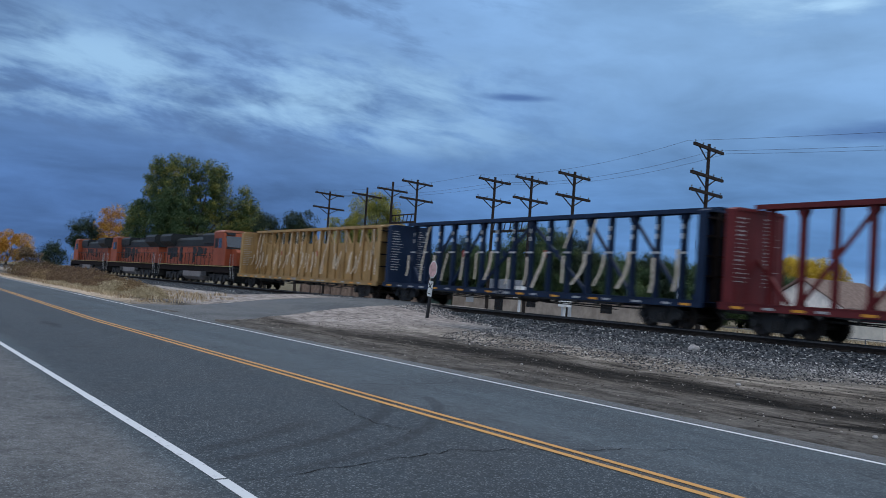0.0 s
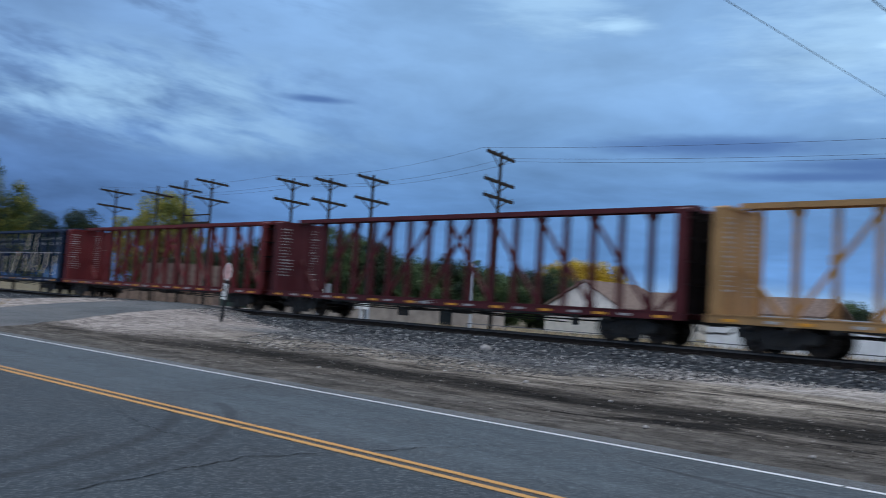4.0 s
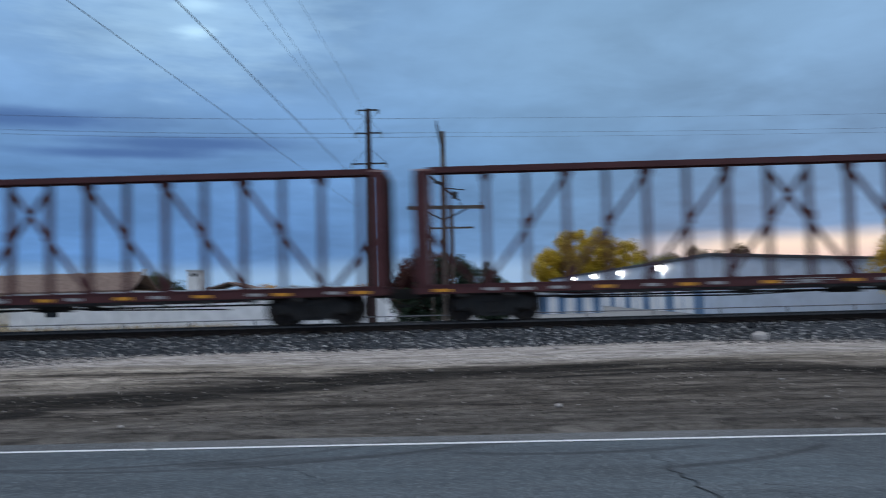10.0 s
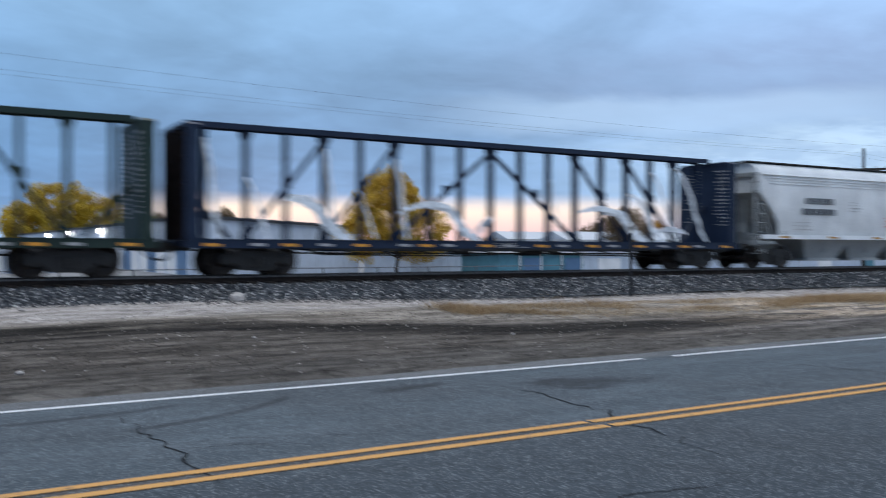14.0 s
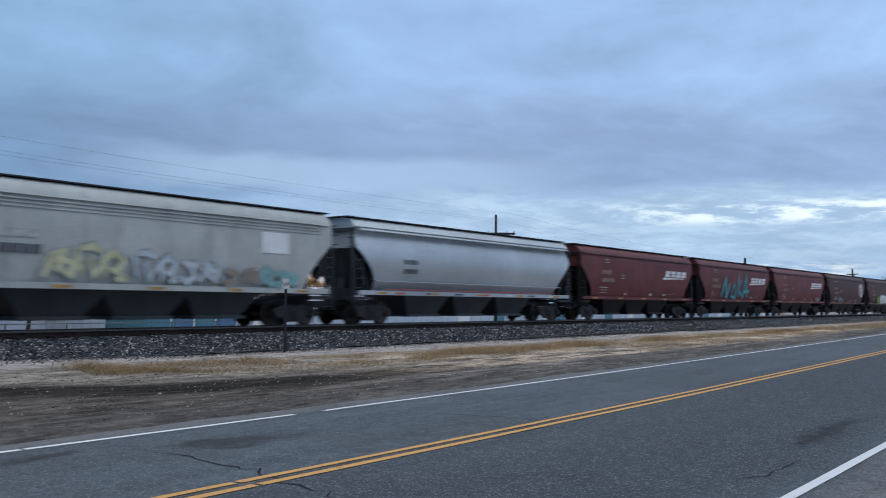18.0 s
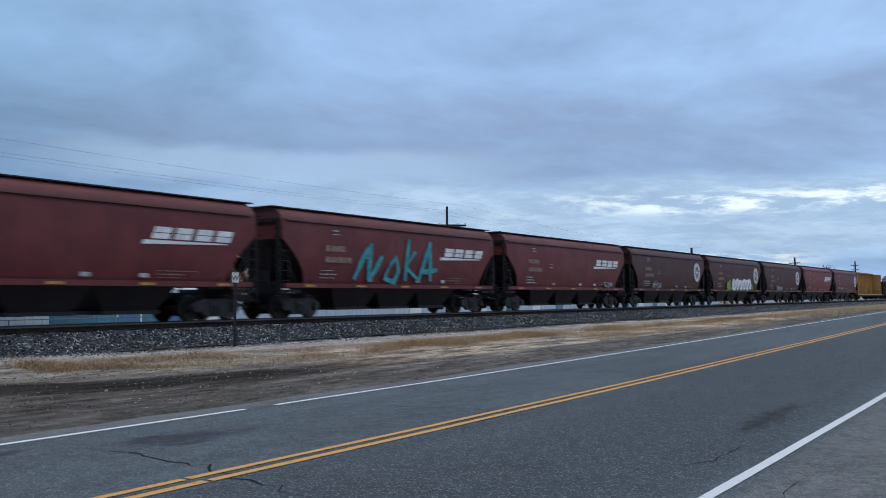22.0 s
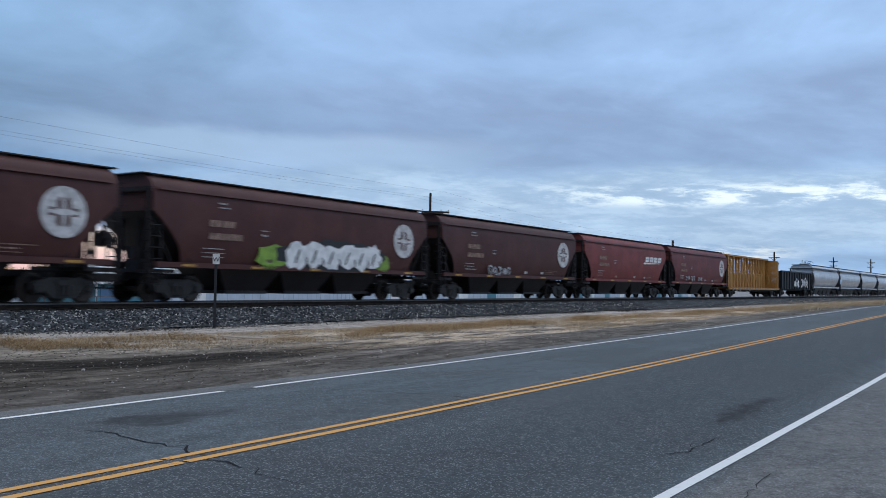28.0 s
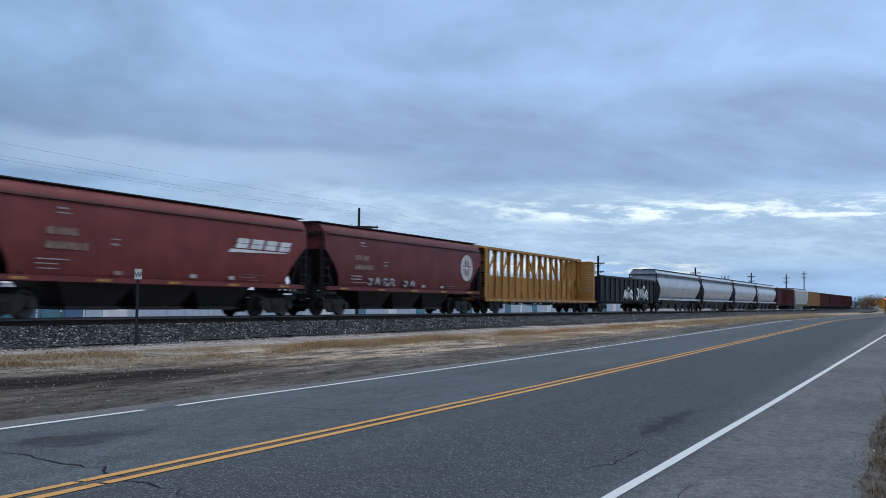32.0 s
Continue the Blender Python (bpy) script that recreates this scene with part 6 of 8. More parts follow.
def build_buildings():
    gz = -0.7
    # gabled house, gable towards the track
    cx, cy = polar(-34.9, 110)
    e = empty("house", "beige gabled house with a long brown-roofed wing", "house", "", (cx, cy, gz))
    apex, eave, hw = 0.0375 * 110 + 1.6 - gz, 0.016 * 110 + 1.6 - gz, 5.3
    part("wall", Geo().prism([(-hw, 0), (hw, 0), (hw, eave - 0.7), (0, apex - 0.15), (-hw, eave - 0.7)], "y", 0, 12), WALLBEIGE, e)
    part("roof", Geo().prism([(-hw - 0.4, eave - 0.85), (0, apex), (hw + 0.4, eave - 0.85), (hw + 0.4, eave - 0.65), (0, apex + 0.22), (-hw - 0.4, eave - 0.65)], "y", -0.4, 12.4), ROOFBROWN, e)
    for wx in (-3, 2.6):
        w = part("window", Geo().box(wx - 0.55, wx + 0.55, -0.05, 0.02, 1.0, 2.2), GLASSDARK, e)
        part("window_frame", Geo().box(wx - 0.65, wx + 0.65, -0.07, -0.04, 2.2, 2.3).box(wx - 0.65, wx + 0.65, -0.09, -0.04, 0.9, 1.0), WALLWHITE, w)
    # long wing with a brown roof
    x0, _ = polar(-32.4, 118)
    x1, _ = polar(-20.2, 112)
    yy = 103.0
    e = empty("house_wing", "long low cream building with brown shingle roof", "building", "", (0, yy, gz))
    top, ev = 0.031 * 112 + 2.3, 0.012 * 112 + 2.3
    part("wall", Geo().box(x0, x1, 0, 8, 0, ev), WALLCREAM, e)
    part("roof", Geo().prism([(-0.6, ev - 0.1), (4, top), (8.6, ev - 0.1), (8.6, ev + 0.1), (4, top + 0.2), (-0.6, ev + 0.1)], "x", x0 - 0.3, x1 + 0.3), ROOFBROWN, e)
    k = x0 + 2.5
    while k < x1 - 2:
        part("window", Geo().box(k, k + 1.1, -0.04, 0.02, 1.0, 2.1), GLASSDARK, e)
        k += 5.2
    part("chimney", Geo().tube([(x0 + 25, 3, top - 0.3), (x0 + 25, 3, top + 0.5)], 0.3, 8), ROOFPALE, e)
    # smaller house further along
    cx, cy = polar(-14.8, 120)
    e = empty("house", "small tan house with a low gabled roof", "house", "", (cx, cy, gz))
    part("wall", Geo().box(-5, 5, 0, 7, 0, 2.9), WALLBEIGE, e)
    part("roof", Geo().prism([(-5.5, 2.8), (0, 4.4), (5.5, 2.8), (5.5, 3.0), (0, 4.62), (-5.5, 3.0)], "y", -0.4, 7.4), ROOFBROWN, e)
    # small dark tank house
    cx, cy = polar(-16.9, 180)
    e = block("tower", "small white square tower with dark openings", cx - 1.25, cx + 1.25, cy, cy + 2, gz, 7.4, WALLWHITE, "tower")
    part("cap", Geo().box(cx - 1.5, cx + 1.5, cy - 0.3, cy + 2.3, 7.4, 7.6), WALLBLUE, e)
    for k in (-0.75, 0.1):
        part("opening", Geo().box(cx + k, cx + k + 0.6, cy - 0.05, cy + 0.02, 6.3, 6.9), GLASSDARK, e)
    # long low white building
    x0, x1, y0 = -37.6, -6.2, 73.0
    e = empty("warehouse", "long low white building with pale flat roof", "building", "", (0, y0, gz))
    g = Geo().box(x0, x1, 0, 14, 0, 3.0)
    part("wall", g, WALLWHITE, e)
    part("wall_ribs", ribbed(Geo(), x0, x1, 0, 0, 3.0, -1, 0.9), WALLWHITE, e)
    part("roof", Geo().box(x0 - 0.3, x1 + 0.3, -0.3, 14.3, 3.0, 3.16), ROOFPALE, e)
    for wx in (x0 + 3,):
        part("window", Geo().box(wx, wx + 1.0, -0.05, 0.0, 1.2, 2.2), GLASSDARK, e)
    # pale building beside the hedge, cream with dark windows
    x0, x1, y0 = -64.0, -49.3, 84.0
    e = empty("barn", "long cream building with dark windows", "building", "", (0, y0, gz))
    part("wall", Geo().box(x0, x1, 0, 9, 0, 2.5), WALLCREAM, e)
    part("roof", Geo().box(x0 - 0.3, x1 + 0.3, -0.4, 9.4, 2.5, 2.66), ROOFPALE, e)
    for k in range(2):
        part("window", Geo().box(x0 + 4 + 6 * k, x0 + 4.9 + 6 * k, -0.04, 0.02, 1.1, 1.9), GLASSDARK, e)
    # long low beige building behind the poles, beyond a strip of dry grass
    x0, x1, y0 = -93.0, -56.0, 62.0
    e = empty("storage_building", "long low beige building with dark openings", "building", "", (0, y0, gz))
    part("wall", Geo().box(x0, x1, 0, 5, 0, 2.45), plain("tan_block_wall", (0.44, 0.36, 0.30), 0.9, 0, 0.25, 0.8), e)
    part("roof", Geo().box(x0 - 0.3, x1 + 0.3, -0.4, 5.4, 2.45, 2.58), ROOFBROWN, e)
    for k in range(6):
        part("opening", Geo().box(x0 + 3 + 6 * k, x0 + 4.6 + 6 * k, -0.04, 0.02, 0.3 if k % 2 else 1.1, 2.0), GLASSDARK if k % 3 else ROOFPALE, e)
    # timber retaining wall beyond the crossing, and a green bin before it
    e = empty("timber_wall", "low brown timber retaining wall with posts", "wall", "", (0, 47.0, gz))
    TIMBER = plain("weathered_timber", (0.30, 0.21, 0.16), 0.9, 0, 0.3, 2)
    for k in range(10):
        part("panel", Geo().box(-106 + 2.9 * k, -103.2 + 2.9 * k, 0, 0.18, 0, 2.35), TIMBER, e)
        part("post", Geo().box(-106.15 + 2.9 * k, -105.9 + 2.9 * k, -0.14, 0.2, 0, 2.45), ROOFBROWN, e)
    e = empty("waste_bin", "dark green metal waste bin with a flat lid", "waste bin", "", (-72.5, 46.0, gz))
    BIN = plain("dark_green_metal", (0.025, 0.055, 0.042), 0.6)
    part("body", Geo().prism([(-1.2, 0), (1.2, 0), (1.45, 2.0), (-1.45, 2.0)], "y", 0, 1.3), BIN, e)
    part("lid", Geo().box(-1.5, 1.5, -0.05, 1.35, 2.0, 2.08), BIN, e)
    # pale shed roofs behind the poles
    cx, cy = polar(-53.5, 105)
    block("shed", "dull grey metal shed behind the trees", cx - 2, cx + 1.8, cy, cy + 4, gz, 3.4, plain("dull_metal", (0.26, 0.27, 0.29), 0.6), "shed")
    cx, cy = polar(-61.7, 110)
    block("shed", "low brown shed behind the tracks", cx - 5, cx + 6, cy, cy + 5, gz, 4.6, ROOFBROWN, "shed")
    # storage row with blue doors
    e = empty("storage_units", "row of white storage units with blue doors", "building", "", (0, 0, gz))
    part("wall", Geo().box(6.7, 13.6, 85, 91, 0, 2.0), WALLBLUE, e)
    part("roof", Geo().box(6.4, 13.9, 84.6, 91.4, 2.0, 2.14), ROOFPALE, e)
    for k in range(8):
        part("door", Geo().box(6.9 + 0.84 * k, 7.4 + 0.84 * k, 84.94, 85.02, 0, 1.75), BLUEDOOR if k % 2 else WALLWHITE, e)
    # warehouse with lamps under its eaves: near corner, one face along the track and one running away
    x0, y0, x1, y1, h = 19.4, 68.5, 33.5, 190.0, 4.7
    e = empty("warehouse", "pale blue metal warehouse with lamps along its eaves", "building", "", (0, 0, gz))
    part("wall", Geo().prism([(x0, 0), (x1, 0), (x1, h - 0.65), (x0, h)], "y", y0, y1), WALLBLUE, e)
    part("wall_ribs", ribbed(Geo(), x0, x1, y0, 0, h - 0.7, -1, 0.6), WALLBLUE, e)
    part("roof_edge", Geo().prism([(x0 - 0.2, h - 0.05), (x1 + 0.2, h - 0.72), (x1 + 0.2, h - 0.5), (x0 - 0.2, h + 0.2)], "y", y0 - 0.3, y1 + 0.3), ROOFDARK, e)
    r = random.Random(6)
    y = y0 + 2.5
    k = 0
    while y < y1 - 4:
        part("door", Geo().box(x0 - 0.05, x0, y, y + 2.6, 0, 2.7), WALLWHITE if k % 3 else BLUEDOOR, e)
        y += 3.4
        k += 1
    for y in (84.8, 106.2, 127.6, 148.7):
        l = part("wall_lamp", Geo().prism([(x0 - 0.55, 4.42), (x0, 4.42), (x0, 4.64), (x0 - 0.3, 4.64)], "y", y - 0.3, y + 0.3), ROOFDARK, e)
        part("lamp_glass", Geo().box(x0 - 0.45, x0 - 0.05, y - 0.35, y + 0.35, 3.98, 4.42), LAMP, l, "lit white lamp glass")
    # pale long building with teal doors
    e = empty("storage_units", "long pale storage building with teal roller doors", "building", "", (0, 0, gz))
    x0, x1, y0, h = 33.8, 78.0, 60.0, 2.15
    part("wall", Geo().box(x0, x1, y0, y0 + 8, 0, h), WALLBLUE, e)
    part("wall_ribs", ribbed(Geo(), x0, x1, y0, 0, h, -1, 0.7), WALLBLUE, e)
    part("roof", Geo().box(x0 - 0.4, x1 + 0.4, y0 - 0.4, y0 + 8.4, h, h + 0.14), ROOFPALE, e)
    e = empty("storage_units", "small storage building with teal doors and white trim", "building", "", (0, 0, gz))
    x0, x1, y0 = 36.6, 44.5, 52.0
    part("wall", Geo().box(x0, x1, y0, y0 + 5, 0, 1.9), TEAL, e)
    part("roof", Geo().box(x0 - 0.3, x1 + 0.3, y0 - 0.4, y0 + 5.3, 1.9, 2.05), WALLWHITE, e)
    for k in range(4):
        part("door", Geo().box(x0 + 0.25 + 1.95 * k, x0 + 1.75 + 1.95 * k, y0 - 0.04, y0, 0, 1.6), BLUEDOOR if k % 2 else TEAL, e)
        part("trim", Geo().box(x0 + 1.8 + 1.95 * k, x0 + 1.92 + 1.95 * k, y0 - 0.06, y0, 0, 1.9), WALLWHITE, e)
    for x0, x1, y0, h in ((46.5, 62, 56, 1.9), (84, 150, 62, 2.6), (155, 230, 66, 3.0)):
        e = empty("storage_units", "long pale metal storage building", "building", "", (0, 0, gz))
        part("wall", Geo().box(x0, x1, y0, y0 + 7, 0, h), WALLBLUE, e)
        part("wall_ribs", ribbed(Geo(), x0, x1, y0, 0, h, -1, 1.0), WALLBLUE, e)
        part("roof", Geo().box(x0 - 0.3, x1 + 0.3, y0 - 0.3, y0 + 7.3, h, h + 0.12), ROOFPALE, e)
        for k in range(int((x1 - x0) / 8)):
            part("door", Geo().box(x0 + 3 + 8 * k, x0 + 5.5 + 8 * k, y0 - 0.05, y0 + 0.02, 0, h - 0.4), TEAL if k % 2 else WALLWHITE, e)
    for k, (az, r, w, h) in enumerate(((38.5, 150, 9, 3.2), (42, 140, 8, 3.0), (47, 130, 10, 2.9))):
        cx, cy = polar(az, r)
        e = block("house", "low house with a pale roof far off", cx - w, cx + w, cy, cy + 6, gz, h, WALLWHITE, "house")
        part("roof", Geo().prism([(cy - 0.4, h), (cy + 3, h + 1.3), (cy + 6.4, h)], "x", cx - w - 0.4, cx + w + 0.4), ROOFPALE, e)


# ---------------------------------------------------------------- small things by the track
def build_signs():
    # faded stop sign on a leaning post
    x, y = -33.3, 20.9
    z = ground_z(x, y) - 0.05
    e = empty("road_sign", "faded pink octagonal sign with white X plate on leaning post", "road sign", "", (x, y, z))
    e.rotation_euler = (radians(0), radians(8), radians(4))
    part("post", Geo().box(-0.055, 0.055, -0.055, 0.055, -0.2, 2.1), BLACK, e)
    octa = [(0.30 * math.cos(radians(22.5 + 45 * k)), 2.22 + 0.40 * math.sin(radians(22.5 + 45 * k))) for k in range(8)]
    inner = [(0.27 * math.cos(radians(22.5 + 45 * k)), 2.22 + 0.36 * math.sin(radians(22.5 + 45 * k))) for k in range(8)]
    plate = part("plate", Geo().prism(octa, "y", -0.075, -0.06), WHITEBAR, e, "white rim of the plate")
    part("face", Geo().prism(inner, "y", -0.081, -0.0755), plain("faded_red_sign", (0.66, 0.40, 0.37), 0.6), plate, "sun-faded pink face")
    pl = part("x_plate", Geo().box(-0.16, 0.16, -0.08, -0.06, 1.02, 1.70), WHITEBAR, e, "white plate with black X")
    part("x_mark", Geo().beam((-0.13, -0.085, 1.36), (0.13, -0.085, 1.62), 0.01, 0.06, (0, 1, 0)).beam((0.13, -0.085, 1.36), (-0.13, -0.085, 1.62), 0.01, 0.06, (0, 1, 0)).box(-0.12, 0.12, -0.086, -0.08, 1.12, 1.16), BLACK, pl)
    # whistle post
    az, r = 43.5, 29.5
    x, y = polar(az, r)
    z = 1.6 - 0.0501 * r
    e = empty("whistle_post", "thin black post with a small white W plate", "sign post", "", (x, y, z - 0.05))
    e.rotation_euler = (0, 0, radians(-43))
    hh = 1.6 + 0.0305 * r - z
    part("post", Geo().box(-0.045, 0.045, -0.03, 0.03, -0.25, hh - 0.1), BLACK, e)
    pl = part("plate", Geo().box(-0.11, 0.11, -0.045, -0.032, hh - 0.33, hh), WHITEBAR, e, "white plate")
    cu = bpy.data.curves.new("w", "FONT")
    cu.body, cu.size, cu.extrude, cu.align_x = "W", 0.21, 0.003, "CENTER"
    tmp = new("letter_tmp", cu)
    me = bpy.data.meshes.new_from_object(tmp.evaluated_get(bpy.context.evaluated_depsgraph_get()))
    bpy.data.objects.remove(tmp)
    part("letter", me, BLACK, pl, "black letter W", at=pose(0, -0.05, hh - 0.25, 90, 0, 0))
    # traffic signal far down the road, showing red
    x, y = polar(89.0, 330)
    e = empty("traffic_signal", "distant traffic signal on a pole, showing red", "traffic signal", "", (x, y - 1.0, ground_z(x, y)))
    part("pole", Geo().tube([(0, 0, 0), (0, 0, 6.0)], 0.12, 8), STEEL, e)
    part("signal_head", Geo().box(-0.25, 0.25, -0.35, 0.35, 4.2, 5.6), BLACK, e)
    part("lamp", Geo().tube([(-0.27, 0, 5.2), (-0.33, 0, 5.2)], 0.28, 10), glow("red_signal", (1.0, 0.05, 0.03), 6.0), e, "lit red lamp")
    # small white boxes beyond the track
    for az in (-52.0, -49.1):
        x, y = polar(az, 52)
        e = empty("utility_box", "small white utility box on a post", "utility box", "", (x, y, ground_z(x, y)))
        part("post", Geo().box(-0.06, 0.06, -0.06, 0.06, 0, 1.2), WALLWHITE, e)
        part("box", Geo().box(-0.35, 0.35, -0.2, 0.2, 0.9, 1.6), WALLWHITE, e)
    # white column behind the hedge
    x, y = polar(-42.1, 80)
    e = empty("flag_pole", "plain white pole standing before trees", "pole", "", (x, y, ground_z(x, y)))
    part("pole", Geo().tube([(0, 0, 0), (0, 0, 6.2)], [0.11, 0.08], 8), WALLBLUE, e)
    # low pipe fence beyond the track
    fence = empty("pipe_fence", "low grey pipe fence along the yard", "fence", "", (0, 44, ground_z(0, 44)))
    post = cached("fence_post", lambda: Geo().tube([(0, 0, 0), (0, 0, 1.15)], 0.04, 6))
    FM = plain("fence_steel", (0.16, 0.16, 0.17), 0.6, 0.4)
    for k in range(24):
        part("post", post, FM, fence, at=(-40 + 3.3 * k, 0, 0))
    for zz in (0.65, 1.13):
        part("rail", Geo().tube([(-40, 0, zz), (36, 0, zz)], 0.03, 6), FM, fence)


build_trees()
build_poles()
build_buildings()
build_signs()


# ---------------------------------------------------------------- loose ground cover
def rocks(places, seed, lo, hi, flat=0.7):
    """Small faceted stones, joined."""
    r = random.Random(seed)
    v, f = [], []
    for x, y, z in places:
        s = r.uniform(lo, hi)
        n = len(v)
        w = r.uniform(0, 6.28)
        pts = [(1, 0, 0), (0.1, 1, 0), (-1, 0.1, 0), (0, -1, 0), (0.2, 0.1, flat), (0, 0, -flat)]
        c, d = math.cos(w), math.sin(w)
        for a, b, e in pts:
            k = s * r.uniform(0.65, 1.2)
            v.append((x + (a * c - b * d) * k, y + (a * d + b * c) * k, z + e * k + s * 0.2))
        f += [(n, n + 1, n + 4), (n + 1, n + 2, n + 4), (n + 2, n + 3, n + 4), (n + 3, n, n + 4), (n + 1, n, n + 5), (n + 2, n + 1, n + 5), (n + 3, n + 2, n + 5), (n, n + 3, n + 5)]
    me = bpy.data.meshes.new("rocks")
    me.from_pydata(v, [], f)
    me.materials.append(None)
    return me


def stone_mat(name, stops):
    def build(g, b):
        rnd = g.n.new("ShaderNodeNewGeometry").outputs["Random Per Island"]
        co = g.add("ShaderNodeTexCoord").outputs["Object"]
        col = g.ramp(rnd, stops)
        col = g.mix(g.span(g.noise(co, 40, 4, 0.6), 0.45, 0.75, 0, 0.5), col, (0.04, 0.036, 0.032))
        g.put(b, "Base Color", col)
        b.inputs["Roughness"].default_value = 0.9
        b.inputs["Specular IOR Level"].default_value = 0.1
    return material(name, build)


BALLAST_STONE = stone_mat("ballast_stone", [(0.0, (0.018, 0.020, 0.025)), (0.55, (0.056, 0.060, 0.067)), (0.78, (0.115, 0.112, 0.112)), (0.88, (0.28, 0.265, 0.255)), (0.96, (0.62, 0.59, 0.56)), (1.0, (0.80, 0.77, 0.74))])
CLOD = stone_mat("earth_clod", [(0.0, (0.020, 0.017, 0.014)), (0.6, (0.060, 0.050, 0.041)), (0.9, (0.10, 0.085, 0.070)), (1.0, (0.24, 0.21, 0.18))])
PALE_STONE = stone_mat("pale_stone", [(0.0, (0.10, 0.085, 0.072)), (0.5, (0.24, 0.205, 0.18)), (1.0, (0.52, 0.47, 0.43))])

MIXED_STONE = stone_mat("mixed_stone", [(0.0, (0.045, 0.042, 0.040)), (0.55, (0.13, 0.122, 0.115)), (0.85, (0.24, 0.22, 0.205)), (1.0, (0.58, 0.55, 0.52))])


def build_stones():
    r = random.Random(21)
    pts = []
    prof = [(-3.6, -0.62), (-2.9, -0.54), (-2.2, -0.34), (-1.75, -0.23), (-1.1, -0.20)]
    for _ in range(27000):
        x = r.uniform(-48, 62) if r.random() < 0.8 else r.uniform(-75, 120)
        a = r.uniform(-3.7, -1.15)
        for (a0, z0), (a1, z1) in zip(prof, prof[1:]):
            if a <= a1:
                z = z0 + (z1 - z0) * max(0, (a - a0)) / (a1 - a0)
                break
        y = track_y(x) + a
        pts.append((x, y, max(RAIL_Z + z - 0.01, ground_z(x, y) - 0.01)))
    ob = part("ballast_stones", rocks(pts, 5, 0.020, 0.052), BALLAST_STONE)
    tagged(ob, "loose dark and pale crushed stones on the ballast slope", "stones", kind="stuff")
    pts = []
    for _ in range(9000):
        x = r.uniform(-60, 45)
        q = r.triangular(10.3, 22.6, 20.5) if r.random() < 0.7 else r.uniform(10.2, 16)
        y = q + ROAD_SLOPE * x
        pts.append((x, y, ground_z(x, y)))
    ob = part("gravel", rocks(pts, 6, 0.008, 0.026), PALE_STONE)
    tagged(ob, "scattered pale gravel on bare dirt", "gravel", kind="stuff")
    pts = []
    for _ in range(16000):
        x = r.uniform(-45, 40)
        q = r.triangular(10.2, 19.5, 13.5)
        if noise.noise((x * 0.25, q * 1.1, 1.0)) < -0.12:
            continue
        y = q + ROAD_SLOPE * x
        pts.append((x, y, ground_z(x, y)))
    tagged(part("clods", rocks(pts, 12, 0.008, 0.026, 0.5), CLOD), "small dark clods of earth on the shoulder", "dirt", kind="stuff")
    pts = []
    for _ in range(1500):
        x = r.uniform(2, 40)
        q = r.uniform(-3.5, 0.65) if x > 9 else r.uniform(-3.5, -1)
        y = q + ROAD_SLOPE * x
        pts.append((x, y, ground_z(x, y)))
    tagged(part("gravel", rocks(pts, 8, 0.008, 0.03), PALE_STONE), "loose gravel on the dirt shoulder", "gravel", kind="stuff")
    # shelf of dark crushed stone that widens from the ballast
    pts = []
    for _ in range(17000):
        x = r.uniform(-30, -8)
        y = r.uniform(13, 22.6)
        low = 21.5 - 6.2 * smooth(-30, -23, x) + 5.0 * smooth(-15, -8, x) + 1.2 * noise.noise((x * 0.35, 3.0, y * 0.15))
        if y - ROAD_SLOPE * x < low:
            continue
        pts.append((x, y, ground_z(x, y)))
    tagged(part("gravel", rocks(pts, 18, 0.014, 0.036), BALLAST_STONE), "dark crushed stone spread beside the ballast", "gravel", kind="stuff")
    # crushed stone strewn past the toe of the ballast
    pts = []
    for _ in range(9000):
        x = r.uniform(6, 80)
        y = track_y(x) - 3.2 - abs(r.gauss(0, 0.85))
        if noise.noise((x * 0.3, y * 0.8, 6.0)) < -0.25:
            continue
        pts.append((x, y, ground_z(x, y)))
    tagged(part("gravel", rocks(pts, 15, 0.012, 0.042), MIXED_STONE), "grey and pale crushed stone strewn beside the ballast", "gravel", kind="stuff")
    # single pale stones that stand out
    for k, (x, y, s) in enumerate([(-19.3, 22.2, 0.20), (7.4, 22.2, 0.22), (-12.0, 15.2, 0.09), (-6.9, 11.6, 0.07), (-4.4, 11.4, 0.06), (1.3, 12.3, 0.08), (-9.2, 14.2, 0.07), (-8.5, 18.4, 0.07), (-3.2, 19.6, 0.08), (2.2, 20.8, 0.09), (5.1, 14.4, 0.06), (-15.6, 17.8, 0.08), (-22.0, 15.5, 0.08), (-16.4, 13.0, 0.06), (9.6, 13.2, 0.06), (12.0, 19.5, 0.08), (-25.5, 18.8, 0.09), (-0.6, 16.7, 0.06), (3.7, 17.9, 0.06), (-11.0, 20.6, 0.08)]):
        rr = random.Random(k)
        bm = bmesh.new()
        bmesh.ops.create_icosphere(bm, subdivisions=2, radius=1)
        for vv in bm.verts:
            vv.co *= 1 + 0.28 * noise.noise(vv.co * 1.6 + Vector((k * 3.1, 0, 0)))
            vv.co = Vector((vv.co.x * 1.25, vv.co.y * 0.9, vv.co.z * 0.7)) * (s if s > 0.15 else s * 0.55)
        me = bpy.data.meshes.new("stone")
        bm.to_mesh(me)
        bm.free()
        ob = part("stone", me, plain("pale_rock", (0.46, 0.42, 0.39), 0.9, 0, 0.3, 12), at=pose(x, y, ground_z(x, y) + s * 0.3, 0, 0, rr.uniform(0, 360)))
        tagged(ob, "pale rounded stone lying on gravel", "stone", "loose stones")


